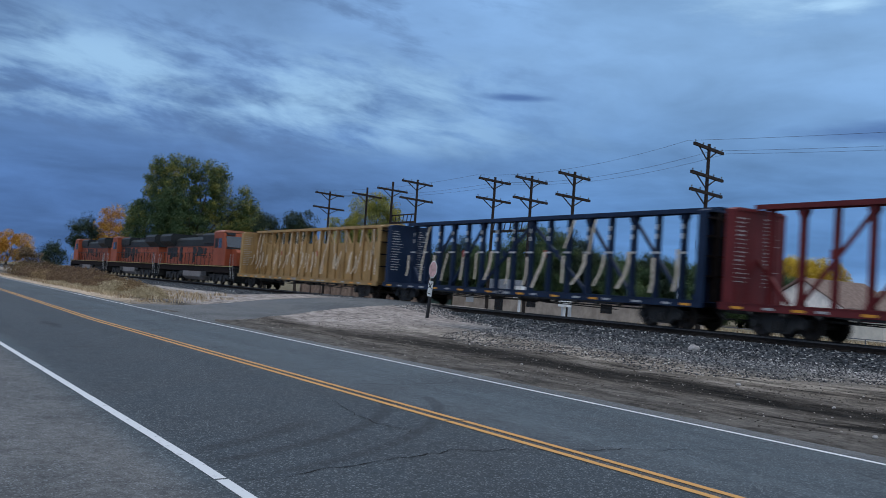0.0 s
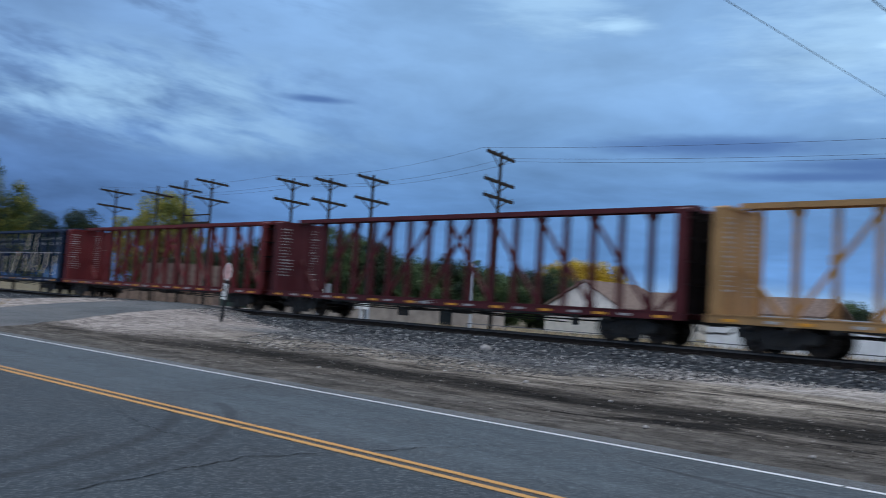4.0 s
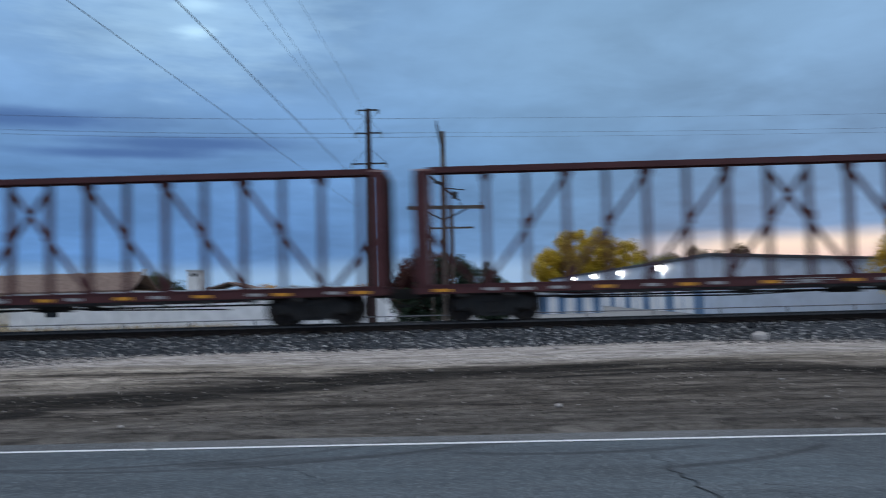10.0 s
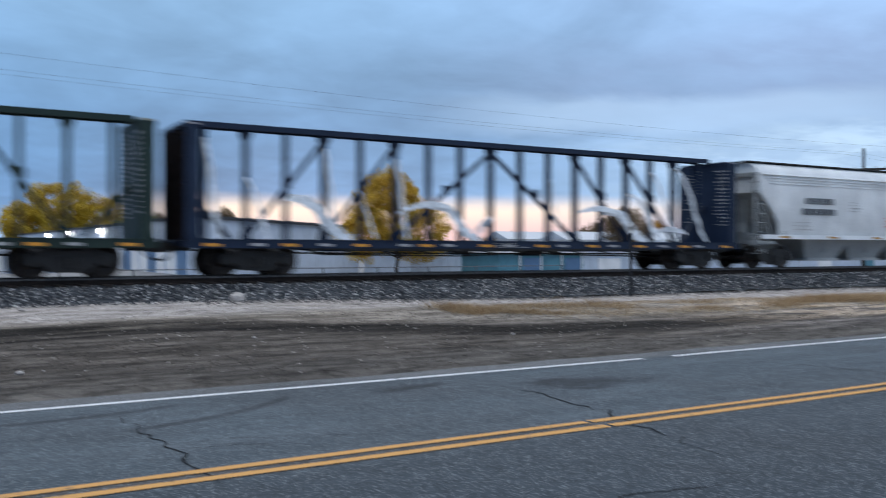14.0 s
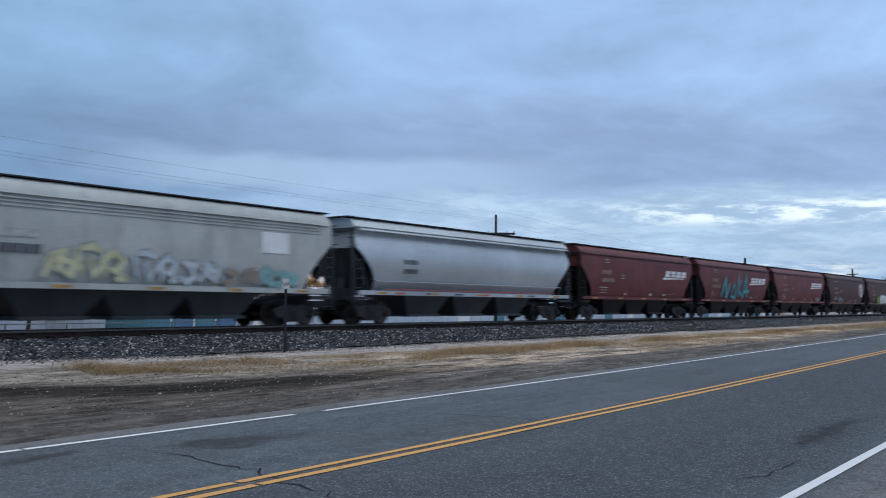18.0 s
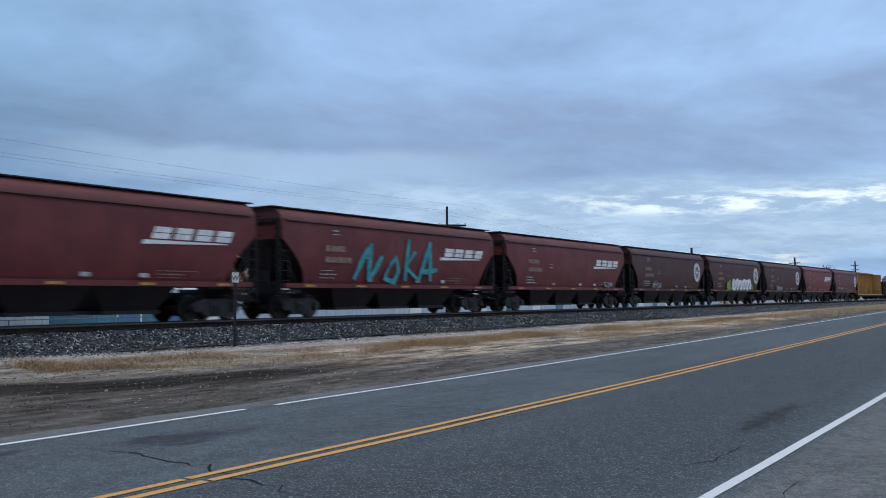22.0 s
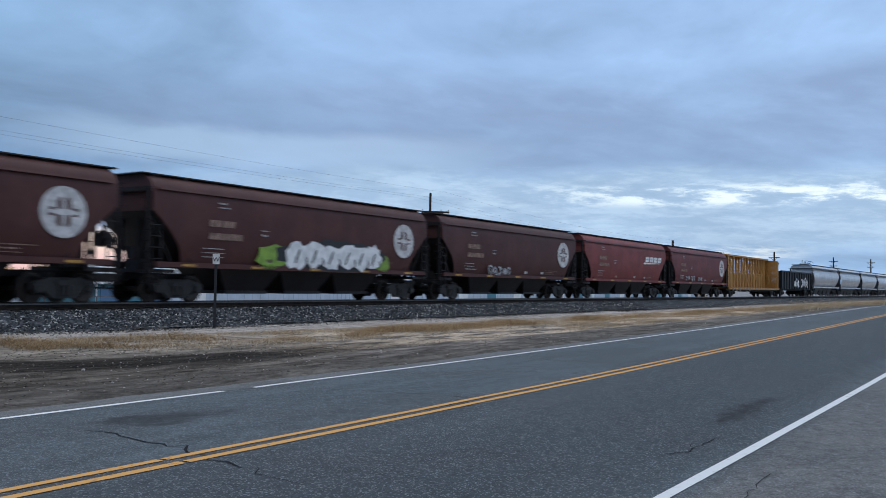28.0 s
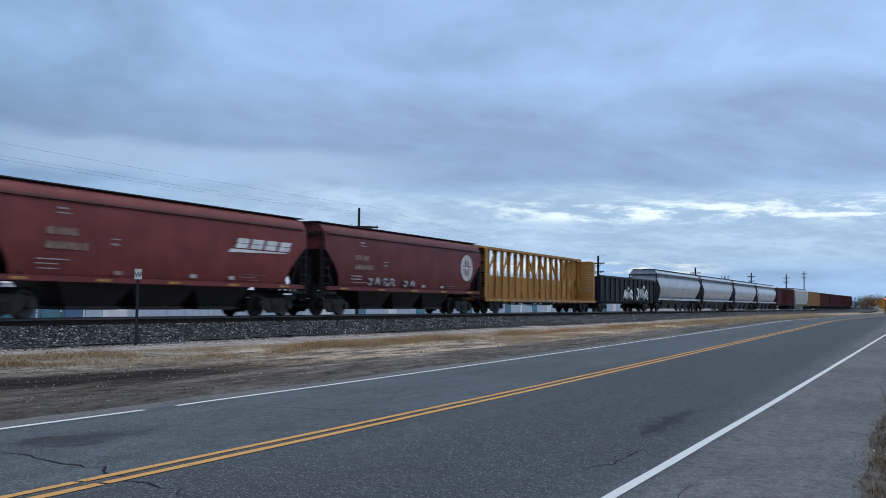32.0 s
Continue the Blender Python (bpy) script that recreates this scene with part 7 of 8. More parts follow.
def straw_mat(name, stops):
    def build(g, b):
        rnd = g.n.new("ShaderNodeNewGeometry").outputs["Random Per Island"]
        g.put(b, "Base Color", g.ramp(rnd, stops))
        b.inputs["Roughness"].default_value = 0.9
        b.inputs["Specular IOR Level"].default_value = 0.1
    return material(name, build)


STRAW = straw_mat("dry_grass", [(0.0, (0.20, 0.125, 0.065)), (0.5, (0.44, 0.32, 0.19)), (1.0, (0.68, 0.56, 0.40))])
REDGRASS = straw_mat("reddish_grass", [(0.0, (0.16, 0.095, 0.050)), (0.5, (0.36, 0.24, 0.13)), (1.0, (0.56, 0.42, 0.26))])
BRUSH = straw_mat("dry_brush", [(0.0, (0.060, 0.042, 0.028)), (0.5, (0.15, 0.105, 0.065)), (1.0, (0.30, 0.23, 0.14))])


TAWNY = leaf_mat("tawny_brush", (0.13, 0.080, 0.045), (0.25, 0.165, 0.085), (0.40, 0.28, 0.15))
RUSTY = leaf_mat("rusty_brush", (0.105, 0.066, 0.043), (0.20, 0.125, 0.075), (0.31, 0.205, 0.12))
PALEBRUSH = leaf_mat("pale_brush", (0.30, 0.23, 0.13), (0.45, 0.36, 0.22), (0.58, 0.48, 0.32))


def blades(tufts, seed, n, w, lean=0.5):
    """Tufts of bent blades: (x, y, z, height, spread)."""
    r = random.Random(seed)
    v, f = [], []
    for x, y, z, h, sp in tufts:
        for _ in range(n):
            bx, by = x + r.gauss(0, sp), y + r.gauss(0, sp)
            hh = h * r.uniform(0.5, 1.15)
            dx, dy = r.gauss(0, lean) * hh, r.gauss(0, lean) * hh
            a = r.uniform(0, 3.14)
            ox, oy = w * math.cos(a), w * math.sin(a)
            k = len(v)
            v += [(bx - ox, by - oy, z - 0.03), (bx + ox, by + oy, z - 0.03), (bx + dx * 0.4 + ox * 0.7, by + dy * 0.4 + oy * 0.7, z + hh * 0.6), (bx + dx * 0.4 - ox * 0.7, by + dy * 0.4 - oy * 0.7, z + hh * 0.6), (bx + dx, by + dy, z + hh)]
            f += [(k, k + 1, k + 2, k + 3), (k + 3, k + 2, k + 4)]
    me = bpy.data.meshes.new("blades")
    me.from_pydata(v, [], f)
    me.materials.append(None)
    return me


def build_grass():
    r = random.Random(31)
    tufts = []
    for _ in range(9000):
        x = 12 + 110 * r.random() ** 1.5
        q = r.uniform(12.4, 19.0)
        m = noise.noise((x * 0.16, q * 0.55, 3)) + 0.35 * noise.noise((x * 0.6, q * 1.2, 8))
        dense = 0.02 + 0.10 * smooth(30, 12, x) if x < 30 else 0.02
        if m < dense - 0.03 * smooth(40, 90, x):
            continue
        y = q + ROAD_SLOPE * x
        if y > track_y(x) - 3.4 or (x < 28 and q < 15.2):
            continue
        tufts.append((x, y, ground_z(x, y), r.uniform(0.03, 0.09), 0.24))
    for _ in range(500):
        x = r.uniform(60, 150)
        y = r.uniform(11.0, 15.5) + ROAD_SLOPE * x
        tufts.append((x, y, ground_z(x, y), r.uniform(0.25, 0.7), 0.25))
    tagged(part("dry_grass", blades(tufts, 3, 15, 0.006, 1.5), STRAW), "short dry straw-coloured grass along the verge", "grass", kind="stuff")
    tufts = []
    for _ in range(3600):
        x = 11 + 80 * r.random() ** 1.4
        q = r.gauss(17.2 - 0.012 * x, 0.75)
        y = q + ROAD_SLOPE * x
        m = noise.noise((x * 0.30, q * 0.5, 11)) + 0.5 * noise.noise((x * 0.9, q * 0.9, 2))
        if m < 0.05 or y > track_y(x) - 3.3:
            continue
        tufts.append((x, y, ground_z(x, y), r.uniform(0.04, 0.10) + 0.30 * min(m, 0.6), 0.20))
    tagged(part("dry_grass", blades(tufts, 13, 30, 0.004, 1.3), REDGRASS), "reddish dry grass tufts along the gravel path", "grass", kind="stuff")
    tufts = []
    for _ in range(900):
        x = r.uniform(-120, -46)
        q = r.uniform(11.2, 17.5)
        y = q + ROAD_SLOPE * x
        tufts.append((x, y, ground_z(x, y), r.uniform(0.08, 0.26), 0.25))
    tagged(part("dry_grass", blades(tufts, 4, 10, 0.02), STRAW), "dry straw-coloured grass beside the road", "grass", kind="stuff")
    tufts = []
    for _ in range(1600):
        x = r.uniform(-60, -16)
        y = r.uniform(48, 66)
        tufts.append((x, y, ground_z(x, y), r.uniform(0.3, 0.7), 0.4))
    tagged(part("dry_grass", blades(tufts, 9, 8, 0.03), STRAW), "tall dry grass beyond the track", "grass", kind="stuff")
    # mounds of dry brush between road and track: rusty, tawny and straw-pale
    for k, (x, q, h, w, lf) in enumerate([(-58.5, 14.6, 0.7, 1.2, PALEBRUSH), (-61, 14.2, 0.8, 1.5, TAWNY), (-63.5, 13.6, 0.85, 1.7, PALEBRUSH), (-66, 14.9, 0.95, 1.8, TAWNY), (-68.5, 13.7, 0.95, 1.9, RUSTY), (-72, 15.0, 1.05, 2.2, TAWNY), (-75.5, 13.9, 1.2, 2.2, RUSTY), (-80, 14.8, 1.5, 2.6, RUSTY), (-84.5, 14.0, 1.6, 2.6, RUSTY), (-89, 15.0, 1.3, 2.8, RUSTY), (-95, 14.2, 1.2, 3.0, TAWNY), (-103, 14.5, 1.5, 3.6, RUSTY), (-112, 15, 1.9, 4.5, LEAF_BROWN), (-56.3, 13.2, 0.5, 1.0, PALEBRUSH), (-54.6, 14.0, 0.45, 0.9, PALEBRUSH), (-53.2, 12.9, 0.35, 0.7, PALEBRUSH), (-51.8, 13.6, 0.3, 0.7, PALEBRUSH), (-59, 12.4, 0.35, 1.2, PALEBRUSH), (-64, 12.4, 0.4, 1.4, PALEBRUSH), (-70, 12.4, 0.4, 1.6, PALEBRUSH), (-77, 12.3, 0.4, 1.8, PALEBRUSH)]):
        y = q + ROAD_SLOPE * x
        me = crown([(0, 0, h * 0.35, w, w * 0.8, h * 0.65), (w * 0.5, 0.2, h * 0.25, w * 0.7, w * 0.6, h * 0.5)], 0.055, 400 + k, 3.2, 0.35)
        tagged(part("dry_bush", me, lf, at=(x, y, ground_z(x, y) - 0.05)), "dry rust-brown roadside brush, low and dense" if lf is RUSTY else "dry tawny roadside brush, low and dense", "bush", "dry bushes by the road")
    tufts = []
    for _ in range(420):
        x = r.uniform(6.5, 24)
        q = 0.42 - abs(r.gauss(0, 0.45))
        y = q + ROAD_SLOPE * x
        tufts.append((x, y, ground_z(x, y), r.uniform(0.03, 0.12), 0.12))
    tagged(part("dry_weeds", blades(tufts, 17, 16, 0.004, 0.9), BRUSH), "dry brown weeds and twigs on the dirt shoulder", "weeds", kind="stuff")
    for k, (x, q, h, s) in enumerate([(12.0, -0.5, 0.4, 0.5), (10.0, -0.7, 0.3, 0.4), (14.5, -0.3, 0.4, 0.5), (9.0, -0.2, 0.2, 0.3), (17.5, -0.4, 0.4, 0.6)]):
        y = q + ROAD_SLOPE * x
        ob = part("dry_bush", blades([(0, 0, 0, h, s * 0.45), (s * 0.6, 0.1, 0, h * 0.8, s * 0.4), (-s * 0.6, 0, 0, h * 0.7, s * 0.4)], 60 + k, 260, 0.008, 0.4), BRUSH, at=(x, y, ground_z(x, y)))
        tagged(ob, "dry brown roadside weed of thin twigs", "bush", "dry bushes by the road")


def build_crossing():
    g = Geo()
    qs = [9.9 + k * (14.15 / 12) for k in range(13)]
    n = 7
    for q in qs:
        f = (q - 9.9) / 14.15
        a, b = -45.5 + 1.0 * f, -28.5 - 10.0 * f ** 0.5
        for k in range(n):
            x = a + (b - a) * k / (n - 1)
            y = q + ROAD_SLOPE * x
            if f == 1:
                y = track_y(x) - 1.0
            z = max(ground_z(x, y) + 0.035, RAIL_Z - 0.02 if f > 0.97 else (RAIL_Z - 0.02) * smooth(0.15, 0.98, f) - 0.0)
            if k in (0, n - 1) or q < 10:
                z = ground_z(x, y) - 0.04
            g.v.append((x, y, z))
    for j in range(len(qs) - 1):
        for k in range(n - 1):
            g.f.append((j * n + k, j * n + k + 1, (j + 1) * n + k + 1, (j + 1) * n + k))
    tagged(part("crossing_road", g, mat_asphalt(), smooth=60), "asphalt side road ramping up to the level crossing", "road", kind="structure")
    pan = empty("crossing_panels", "worn wooden level crossing panels between rails", "level crossing")
    tagged(pan, kind="structure")
    for k in range(5):
        for y0, y1 in ((-0.68, -0.02), (0.02, 0.68)):
            part("panel", Geo().box(-46.4 + 1.6 * k, -44.85 + 1.6 * k, TRACK_Y + y0, TRACK_Y + y1, RAIL_Z - 0.12, RAIL_Z - 0.015), TIE, pan)
    g = Geo().prism([(TRACK_Y + 0.8, RAIL_Z - 0.02), (TRACK_Y + 4, RAIL_Z - 0.1), (TRACK_Y + 30, -0.6), (TRACK_Y + 30, -0.9), (TRACK_Y + 0.8, 0.2)], "x", -46, -39)
    tagged(part("crossing_road_beyond", g, mat_asphalt()), "asphalt side road beyond the level crossing", "road", kind="structure")


build_stones()
build_grass()
build_crossing()


# paints of the cars
TAN = paint("tan_paint", (0.44, 0.27, 0.105), amount=0.55, rust=0.55)
BLUE = paint("dark_blue_paint", (0.005, 0.019, 0.054), amount=0.2, rust=0.1)
RED = paint("red_oxide_paint", (0.155, 0.017, 0.017), rust=0.2)
MAROON = paint("maroon_paint", (0.095, 0.013, 0.016), rust=0.2)
YELLOW = paint("yellow_paint", (0.45, 0.25, 0.10), amount=0.55, rust=0.4)
YELLOW2 = paint("orange_yellow_paint", (0.44, 0.215, 0.05), amount=0.5, rust=0.5)
BROWN = paint("dark_brown_paint", (0.092, 0.028, 0.028), rust=0.2)
GREEN = paint("dark_green_paint", (0.014, 0.031, 0.024), rust=0.15)
NAVY = paint("navy_paint", (0.007, 0.018, 0.046), amount=0.2)
HOPRED = paint("mineral_red_paint", (0.155, 0.032, 0.032), amount=0.4)
HOPRED2 = paint("faded_red_paint", (0.21, 0.042, 0.038), amount=0.3)
HOPBROWN = paint("mineral_brown_paint", (0.080, 0.026, 0.022), amount=0.35)
HOPWHITE = paint("light_grey_paint", (0.84, 0.85, 0.84), amount=0.25)
HOPGREY = paint("grey_paint", (0.47, 0.485, 0.455), amount=0.35)
HOPSILVER = paint("silver_grey_paint", (0.46, 0.49, 0.51), amount=0.04, rough=0.40, metal=0.35, scale=0.4)
BRIGHTSILVER = paint("bright_silver_paint", (0.58, 0.60, 0.62), amount=0.08, rough=0.36, metal=0.4)
# near black: shade at the red and brown hoppers' ends, put into the colour
ENDSHADE = paint("shaded_hopper_end", (0.017, 0.012, 0.012), amount=0.3)
ENDGREY = paint("grey_end_paint", (0.36, 0.37, 0.36), amount=0.5)
# charcoal for some grey hoppers' ends and chutes, and the far cars' roof parts
ENDCHAR = paint("charcoal_end_and_roof", (0.050, 0.055, 0.058), amount=0.3)
LOCO = paint("orange_paint", (0.36, 0.075, 0.028), amount=0.6)
LOCOPALE = paint("faded_orange_paint", (0.42, 0.16, 0.09), amount=0.4)
LOCODARK = paint("black_loco_paint", (0.012, 0.014, 0.014), amount=0.2)
LOCOGLASS = plain("blue_grey_glass", (0.045, 0.06, 0.08), 0.12, 0, 0.1)
TANKGREY = paint("dusty_grey_paint", (0.23, 0.205, 0.195), amount=0.5)
YELLOWDULL = plain("dull_yellow_edge", (0.45, 0.33, 0.12), 0.6)
GONDOLA = paint("black_gondola_paint", (0.010, 0.013, 0.016), rust=0.1)


def locomotive(label, x, length=22.3, flip=False):
    car = start_car("locomotive", label, length, x, 13.0, "locomotives", "locomotive")
    half = length / 2 - 0.5
    turn = pose(0, 0, 0, 0, 0, 180 if flip else 0)

    def lp(name, geo, mat, parent=None, text="", **more):
        return part(name, geo, mat, parent or car, text, at=turn if parent is None else Matrix.Identity(4), **more)
    lp("underframe", Geo().box(-half, half, -1.4, 1.4, 1.02, 1.5), SHADEBLACK)
    lp("walkway", Geo().box(-half, half, -1.5, 1.5, 1.5, 1.6), SHADEBLACK)
    for s in (-1, 1):
        lp("edge_stripe", Geo().box(-half + 0.4, half - 0.4, s * 1.505 - 0.006, s * 1.505 + 0.006, 1.51, 1.57), YELLOWDULL)
    hood = lp("long_hood", Geo().prism([(-0.95, 1.6), (0.95, 1.6), (0.95, 3.25), (-0.95, 3.25)], "x", -half + 0.9, half - 5.2), LOCO)
    lp("upper_hood", Geo().prism([(-1.0, 3.25), (1.0, 3.25), (1.0, 3.85), (0.72, 4.12), (-0.72, 4.12), (-1.0, 3.85)], "x", -half + 0.9, half - 5.2), LOCODARK)
    lp("radiator_wing", Geo().prism([(-1.0, 3.3), (-1.56, 3.75), (-1.56, 4.25), (-1.35, 4.5), (1.35, 4.5), (1.56, 4.25), (1.56, 3.75), (1.0, 3.3)], "x", -half + 0.5, -half + 4.2), LOCODARK, None, "black flared radiator housing")
    lp("dynamic_brake_housing", Geo().prism([(-1.15, 3.5), (1.15, 3.5), (1.15, 4.2), (0.9, 4.42), (-0.9, 4.42), (-1.15, 4.2)], "x", half - 9.4, half - 5.6), LOCODARK)
    lp("exhaust_stack", Geo().box(-2.0, -0.2, -0.45, 0.45, 4.1, 4.36), LOCODARK)
    cab = lp("cab", Geo().prism([(half - 5.2, 1.6), (half - 2.2, 1.6), (half - 2.15, 2.95), (half - 2.75, 4.2), (half - 3.1, 4.42), (half - 5.2, 4.42)], "y", -1.5, 1.5), LOCO)
    lp("cab_roof", Geo().prism([(-1.54, 4.36), (-1.25, 4.55), (1.25, 4.55), (1.54, 4.36)], "x", half - 5.3, half - 2.9), LOCOPALE, cab)
    wind = Geo()
    for y0, y1 in ((-1.38, -0.08), (0.08, 1.38)):
        p0, p1 = (half - 2.17, 3.12), (half - 2.62, 4.02)
        wind.loft([[(p0[0], y0, p0[1]), (p0[0] + 0.03, y0, p0[1] + 0.02), (p0[0] + 0.03, y1, p0[1] + 0.02), (p0[0], y1, p0[1])], [(p1[0], y0, p1[1]), (p1[0] + 0.03, y0, p1[1] + 0.02), (p1[0] + 0.03, y1, p1[1] + 0.02), (p1[0], y1, p1[1])]])
    lp("windshield", wind, LOCOGLASS, cab, "blue-grey windshield glass")
    lp("windshield_band", Geo().beam((half - 2.10, 0, 2.98), (half - 2.12, 0, 3.1), 2.9, 0.05, (1, 0, 0)), LOCODARK, cab)
    for s in (-1, 1):
        for k, (wa, wb) in enumerate(((-4.9, -4.2), (-4.05, -3.2))):
            lp("side_window", Geo().box(half + wa, half + wb, s * 1.508 - 0.008, s * 1.508 + 0.008, 3.05, 3.85), LOCODARK if k == 0 else LOCOGLASS, cab)
        lp("number_board", Geo().box(half - 3.05, half - 2.55, s * 0.95 - 0.35, s * 0.95 + 0.35, 4.12, 4.34), BLACK, cab)
    lp("nose", Geo().prism([(half - 2.3, 1.6), (half - 0.9, 1.6), (half - 1.0, 2.7), (half - 1.25, 2.95), (half - 2.3, 3.0)], "y", -0.95, 0.95), LOCO)
    lp("nose_emblem", Geo().box(half - 0.93, half - 0.90, -0.5, 0.5, 1.95, 2.45), LOCODARK)
    r = random.Random(int(-x))
    for s in (-1, 1):
        y = s * 0.956
        k = -half + 1.3
        while k < half - 5.8:
            w = r.uniform(0.5, 0.95)
            kind = r.random()
            if kind < 0.30:
                lp("grille", Geo().box(k, k + w, y - 0.012, y + 0.012, r.uniform(1.7, 2.5), 3.2), LOCODARK, hood, "black grille")
            elif kind < 0.8:
                lp("door_seam", Geo().box(k, k + 0.035, y - 0.01, y + 0.01, 1.65, 3.2).box(k, k + w, y - 0.01, y + 0.01, 3.12, 3.15), LOCODARK, hood)
            else:
                lp("door_handle", Geo().box(k + 0.1, k + 0.2, y - 0.03, y + 0.03, 2.2, 2.5), LOCODARK, hood)
            k += w + 0.08
        g = Geo()
        for k in range(4):
            a = -1.2 + 0.95 * k if s < 0 else 1.2 - 0.95 * k
            g.prism([(a, 2.55), (a + 0.7, 2.55), (a + 0.82, 3.08), (a + 0.12, 3.08)], "y", y - 0.016, y + 0.016)
        g.box(-1.5, 2.2, y - 0.016, y + 0.016, 2.40, 2.46)
        lp("hood_logo", g, LOCODARK, hood, "road name drawn as plain slanted blocks")
        # stanchions and rail of the walkway
        rail = Geo()
        k = -half + 0.9
        while k < half - 5.2:
            rail.tube([(k, s * 1.46, 1.6), (k, s * 1.46, 2.62)], 0.028, 5)
            k += 1.15
        rail.tube([(-half + 0.3, s * 1.46, 2.62), (half - 5.2, s * 1.46, 2.62)], 0.026, 5)
        lp("handrail", rail, LOCODARK)
        tank_box = Geo().box(2.9, 4.1, min(s * 0.8, s * 1.42), max(s * 0.8, s * 1.42), 0.65, 1.05).tube([(-3.9, s * 1.2, 0.85), (-2.8, s * 1.2, 0.85)], 0.2, 10)
        lp("air_reservoir", tank_box, STEEL)
    lp("fuel_tank", Geo().prism([(-1.42, 1.02), (1.42, 1.02), (1.42, 0.55), (1.1, 0.28), (-1.1, 0.28), (-1.42, 0.55)], "x", -2.6, 2.6), TANKGREY, None, "dusty grey fuel tank")
    for e in (-1, 1):
        for s in (-1, 1):
            st = Geo()
            for k in range(4):
                st.box(e * (half - 0.15) - 0.3, e * (half - 0.15) + 0.3, s * 1.2 - 0.3, s * 1.2 + 0.3, 0.40 + 0.33 * k, 0.45 + 0.33 * k)
            st.box(e * (half - 0.45) - 0.02, e * (half - 0.45) + 0.02, s * 1.2 - 0.3, s * 1.2 + 0.3, 0.4, 1.5)
            lp("steps", st, STEEL)
            for q in (0.1, 0.75):
                lp("step_rail", Geo().tube([(e * (half - q + 0.25), s * 1.5, 0.55), (e * (half - q - 0.15), s * 1.5, 1.6), (e * (half - q - 0.25), s * 1.46, 2.55)], 0.02, 6), LETTER)
        lp("pilot", Geo().prism([(half - 0.1, 0.25), (half + 0.15, 0.25), (half + 0.1, 1.5), (half - 0.1, 1.5)] if e > 0 else [(-half + 0.1, 0.25), (-half - 0.15, 0.25), (-half - 0.1, 1.5), (-half + 0.1, 1.5)], "y", -1.4, 1.4), LOCODARK)
        b = part("bogie", cached("loco_bolster", lambda: Geo().box(-2.2, 2.2, -0.9, 0.9, 0.55, 0.85).box(-2.5, 2.5, 1.0, 1.15, 0.45, 0.85).box(-2.5, 2.5, -1.15, -1.0, 0.45, 0.85).box(-1.2, -0.6, -1.25, -1.1, 0.3, 0.8).box(0.6, 1.2, -1.25, -1.1, 0.3, 0.8).box(-2.1, -1.6, -1.27, -1.1, 0.3, 0.6).box(1.6, 2.1, -1.27, -1.1, 0.3, 0.6).box(-0.25, 0.25, -1.27, -1.1, 0.3, 0.6)), STEEL, car, at=(e * 6.5, 0, 0))
        for k in (-1.85, 0, 1.85):
            w = part("wheelset", cached("wheelset", wheelset_mesh, 35), WHEEL, b)
            w.matrix_parent_inverse = Matrix.Translation((k, 0, WHEEL_R))
            WHEELSETS.append(w)
    couplers(car, length / 2)
    return car


def gondola(label, x, length, mat, decor=None, height=3.1):
    car = start_car("gondola_car", label, length, x, length - 4.4, "gondola cars")
    half = length / 2 - 0.6
    part("tub", Geo().box(-half, half, -1.45, -1.35, 1.0, height).box(-half, half, 1.35, 1.45, 1.0, height).box(-half, -half + 0.1, -1.4, 1.4, 1.0, height).box(half - 0.1, half, -1.4, 1.4, 1.0, height).box(-half, half, -1.4, 1.4, 0.95, 1.1), mat, car)
    rib = cached(("gon_rib", height), lambda: Geo().box(-0.08, 0.08, -1.55, -1.44, 1.0, height - 0.05))
    n = int(2 * half / 1.3)
    for k in range(n + 1):
        part("side_rib", rib, mat, car, at=(-half + 0.08 + k * (2 * half - 0.16) / n, 0, 0))
    part("top_rail", Geo().box(-half, half, -1.55, -1.32, height - 0.06, height + 0.1).box(-half, half, 1.32, 1.55, height - 0.06, height + 0.1), mat, car)
    part("centre_sill", Geo().box(-half, half, -0.25, 0.25, 0.75, 1.0), STEEL, car)
    bogie(car, -half + 1.7)
    bogie(car, half - 1.7)
    couplers(car, length / 2)
    if decor:
        decor(car, half, height)
    return car


TEALSPRAY = plain("turquoise_spray", (0.035, 0.30, 0.33), 0.6, 0, 0.35, 3)
WHITESPRAY = plain("white_spray", (0.78, 0.78, 0.77), 0.7, 0, 0.2, 3)
GREYWHITE = plain("weathered_white_paint", (0.60, 0.58, 0.57), 0.7, 0, 0.3, 4)
GREENSPRAY = plain("lime_spray", (0.22, 0.36, 0.05), 0.6, 0, 0.25, 3)
GREYSPRAY = plain("grey_spray", (0.34, 0.35, 0.36), 0.6, 0, 0.35, 3)
YELLOWSPRAY = plain("pale_yellow_spray", (0.58, 0.56, 0.33), 0.6, 0, 0.3, 3)
PALEBLUE = plain("pale_blue_spray", (0.50, 0.55, 0.58), 0.6, 0, 0.2, 3)
BROWNSPRAY = plain("brown_spray", (0.30, 0.235, 0.185), 0.6, 0, 0.3, 3)
AQUASPRAY = plain("aqua_spray", (0.22, 0.43, 0.43), 0.6, 0, 0.3, 3)
REDBAR = plain("red_lettering", (0.55, 0.10, 0.09), 0.6)
BLUEBAR = plain("blue_lettering", (0.04, 0.07, 0.17), 0.6)
DARKBAR = plain("dark_lettering", (0.10, 0.11, 0.12), 0.6)
SIDE = -1.600


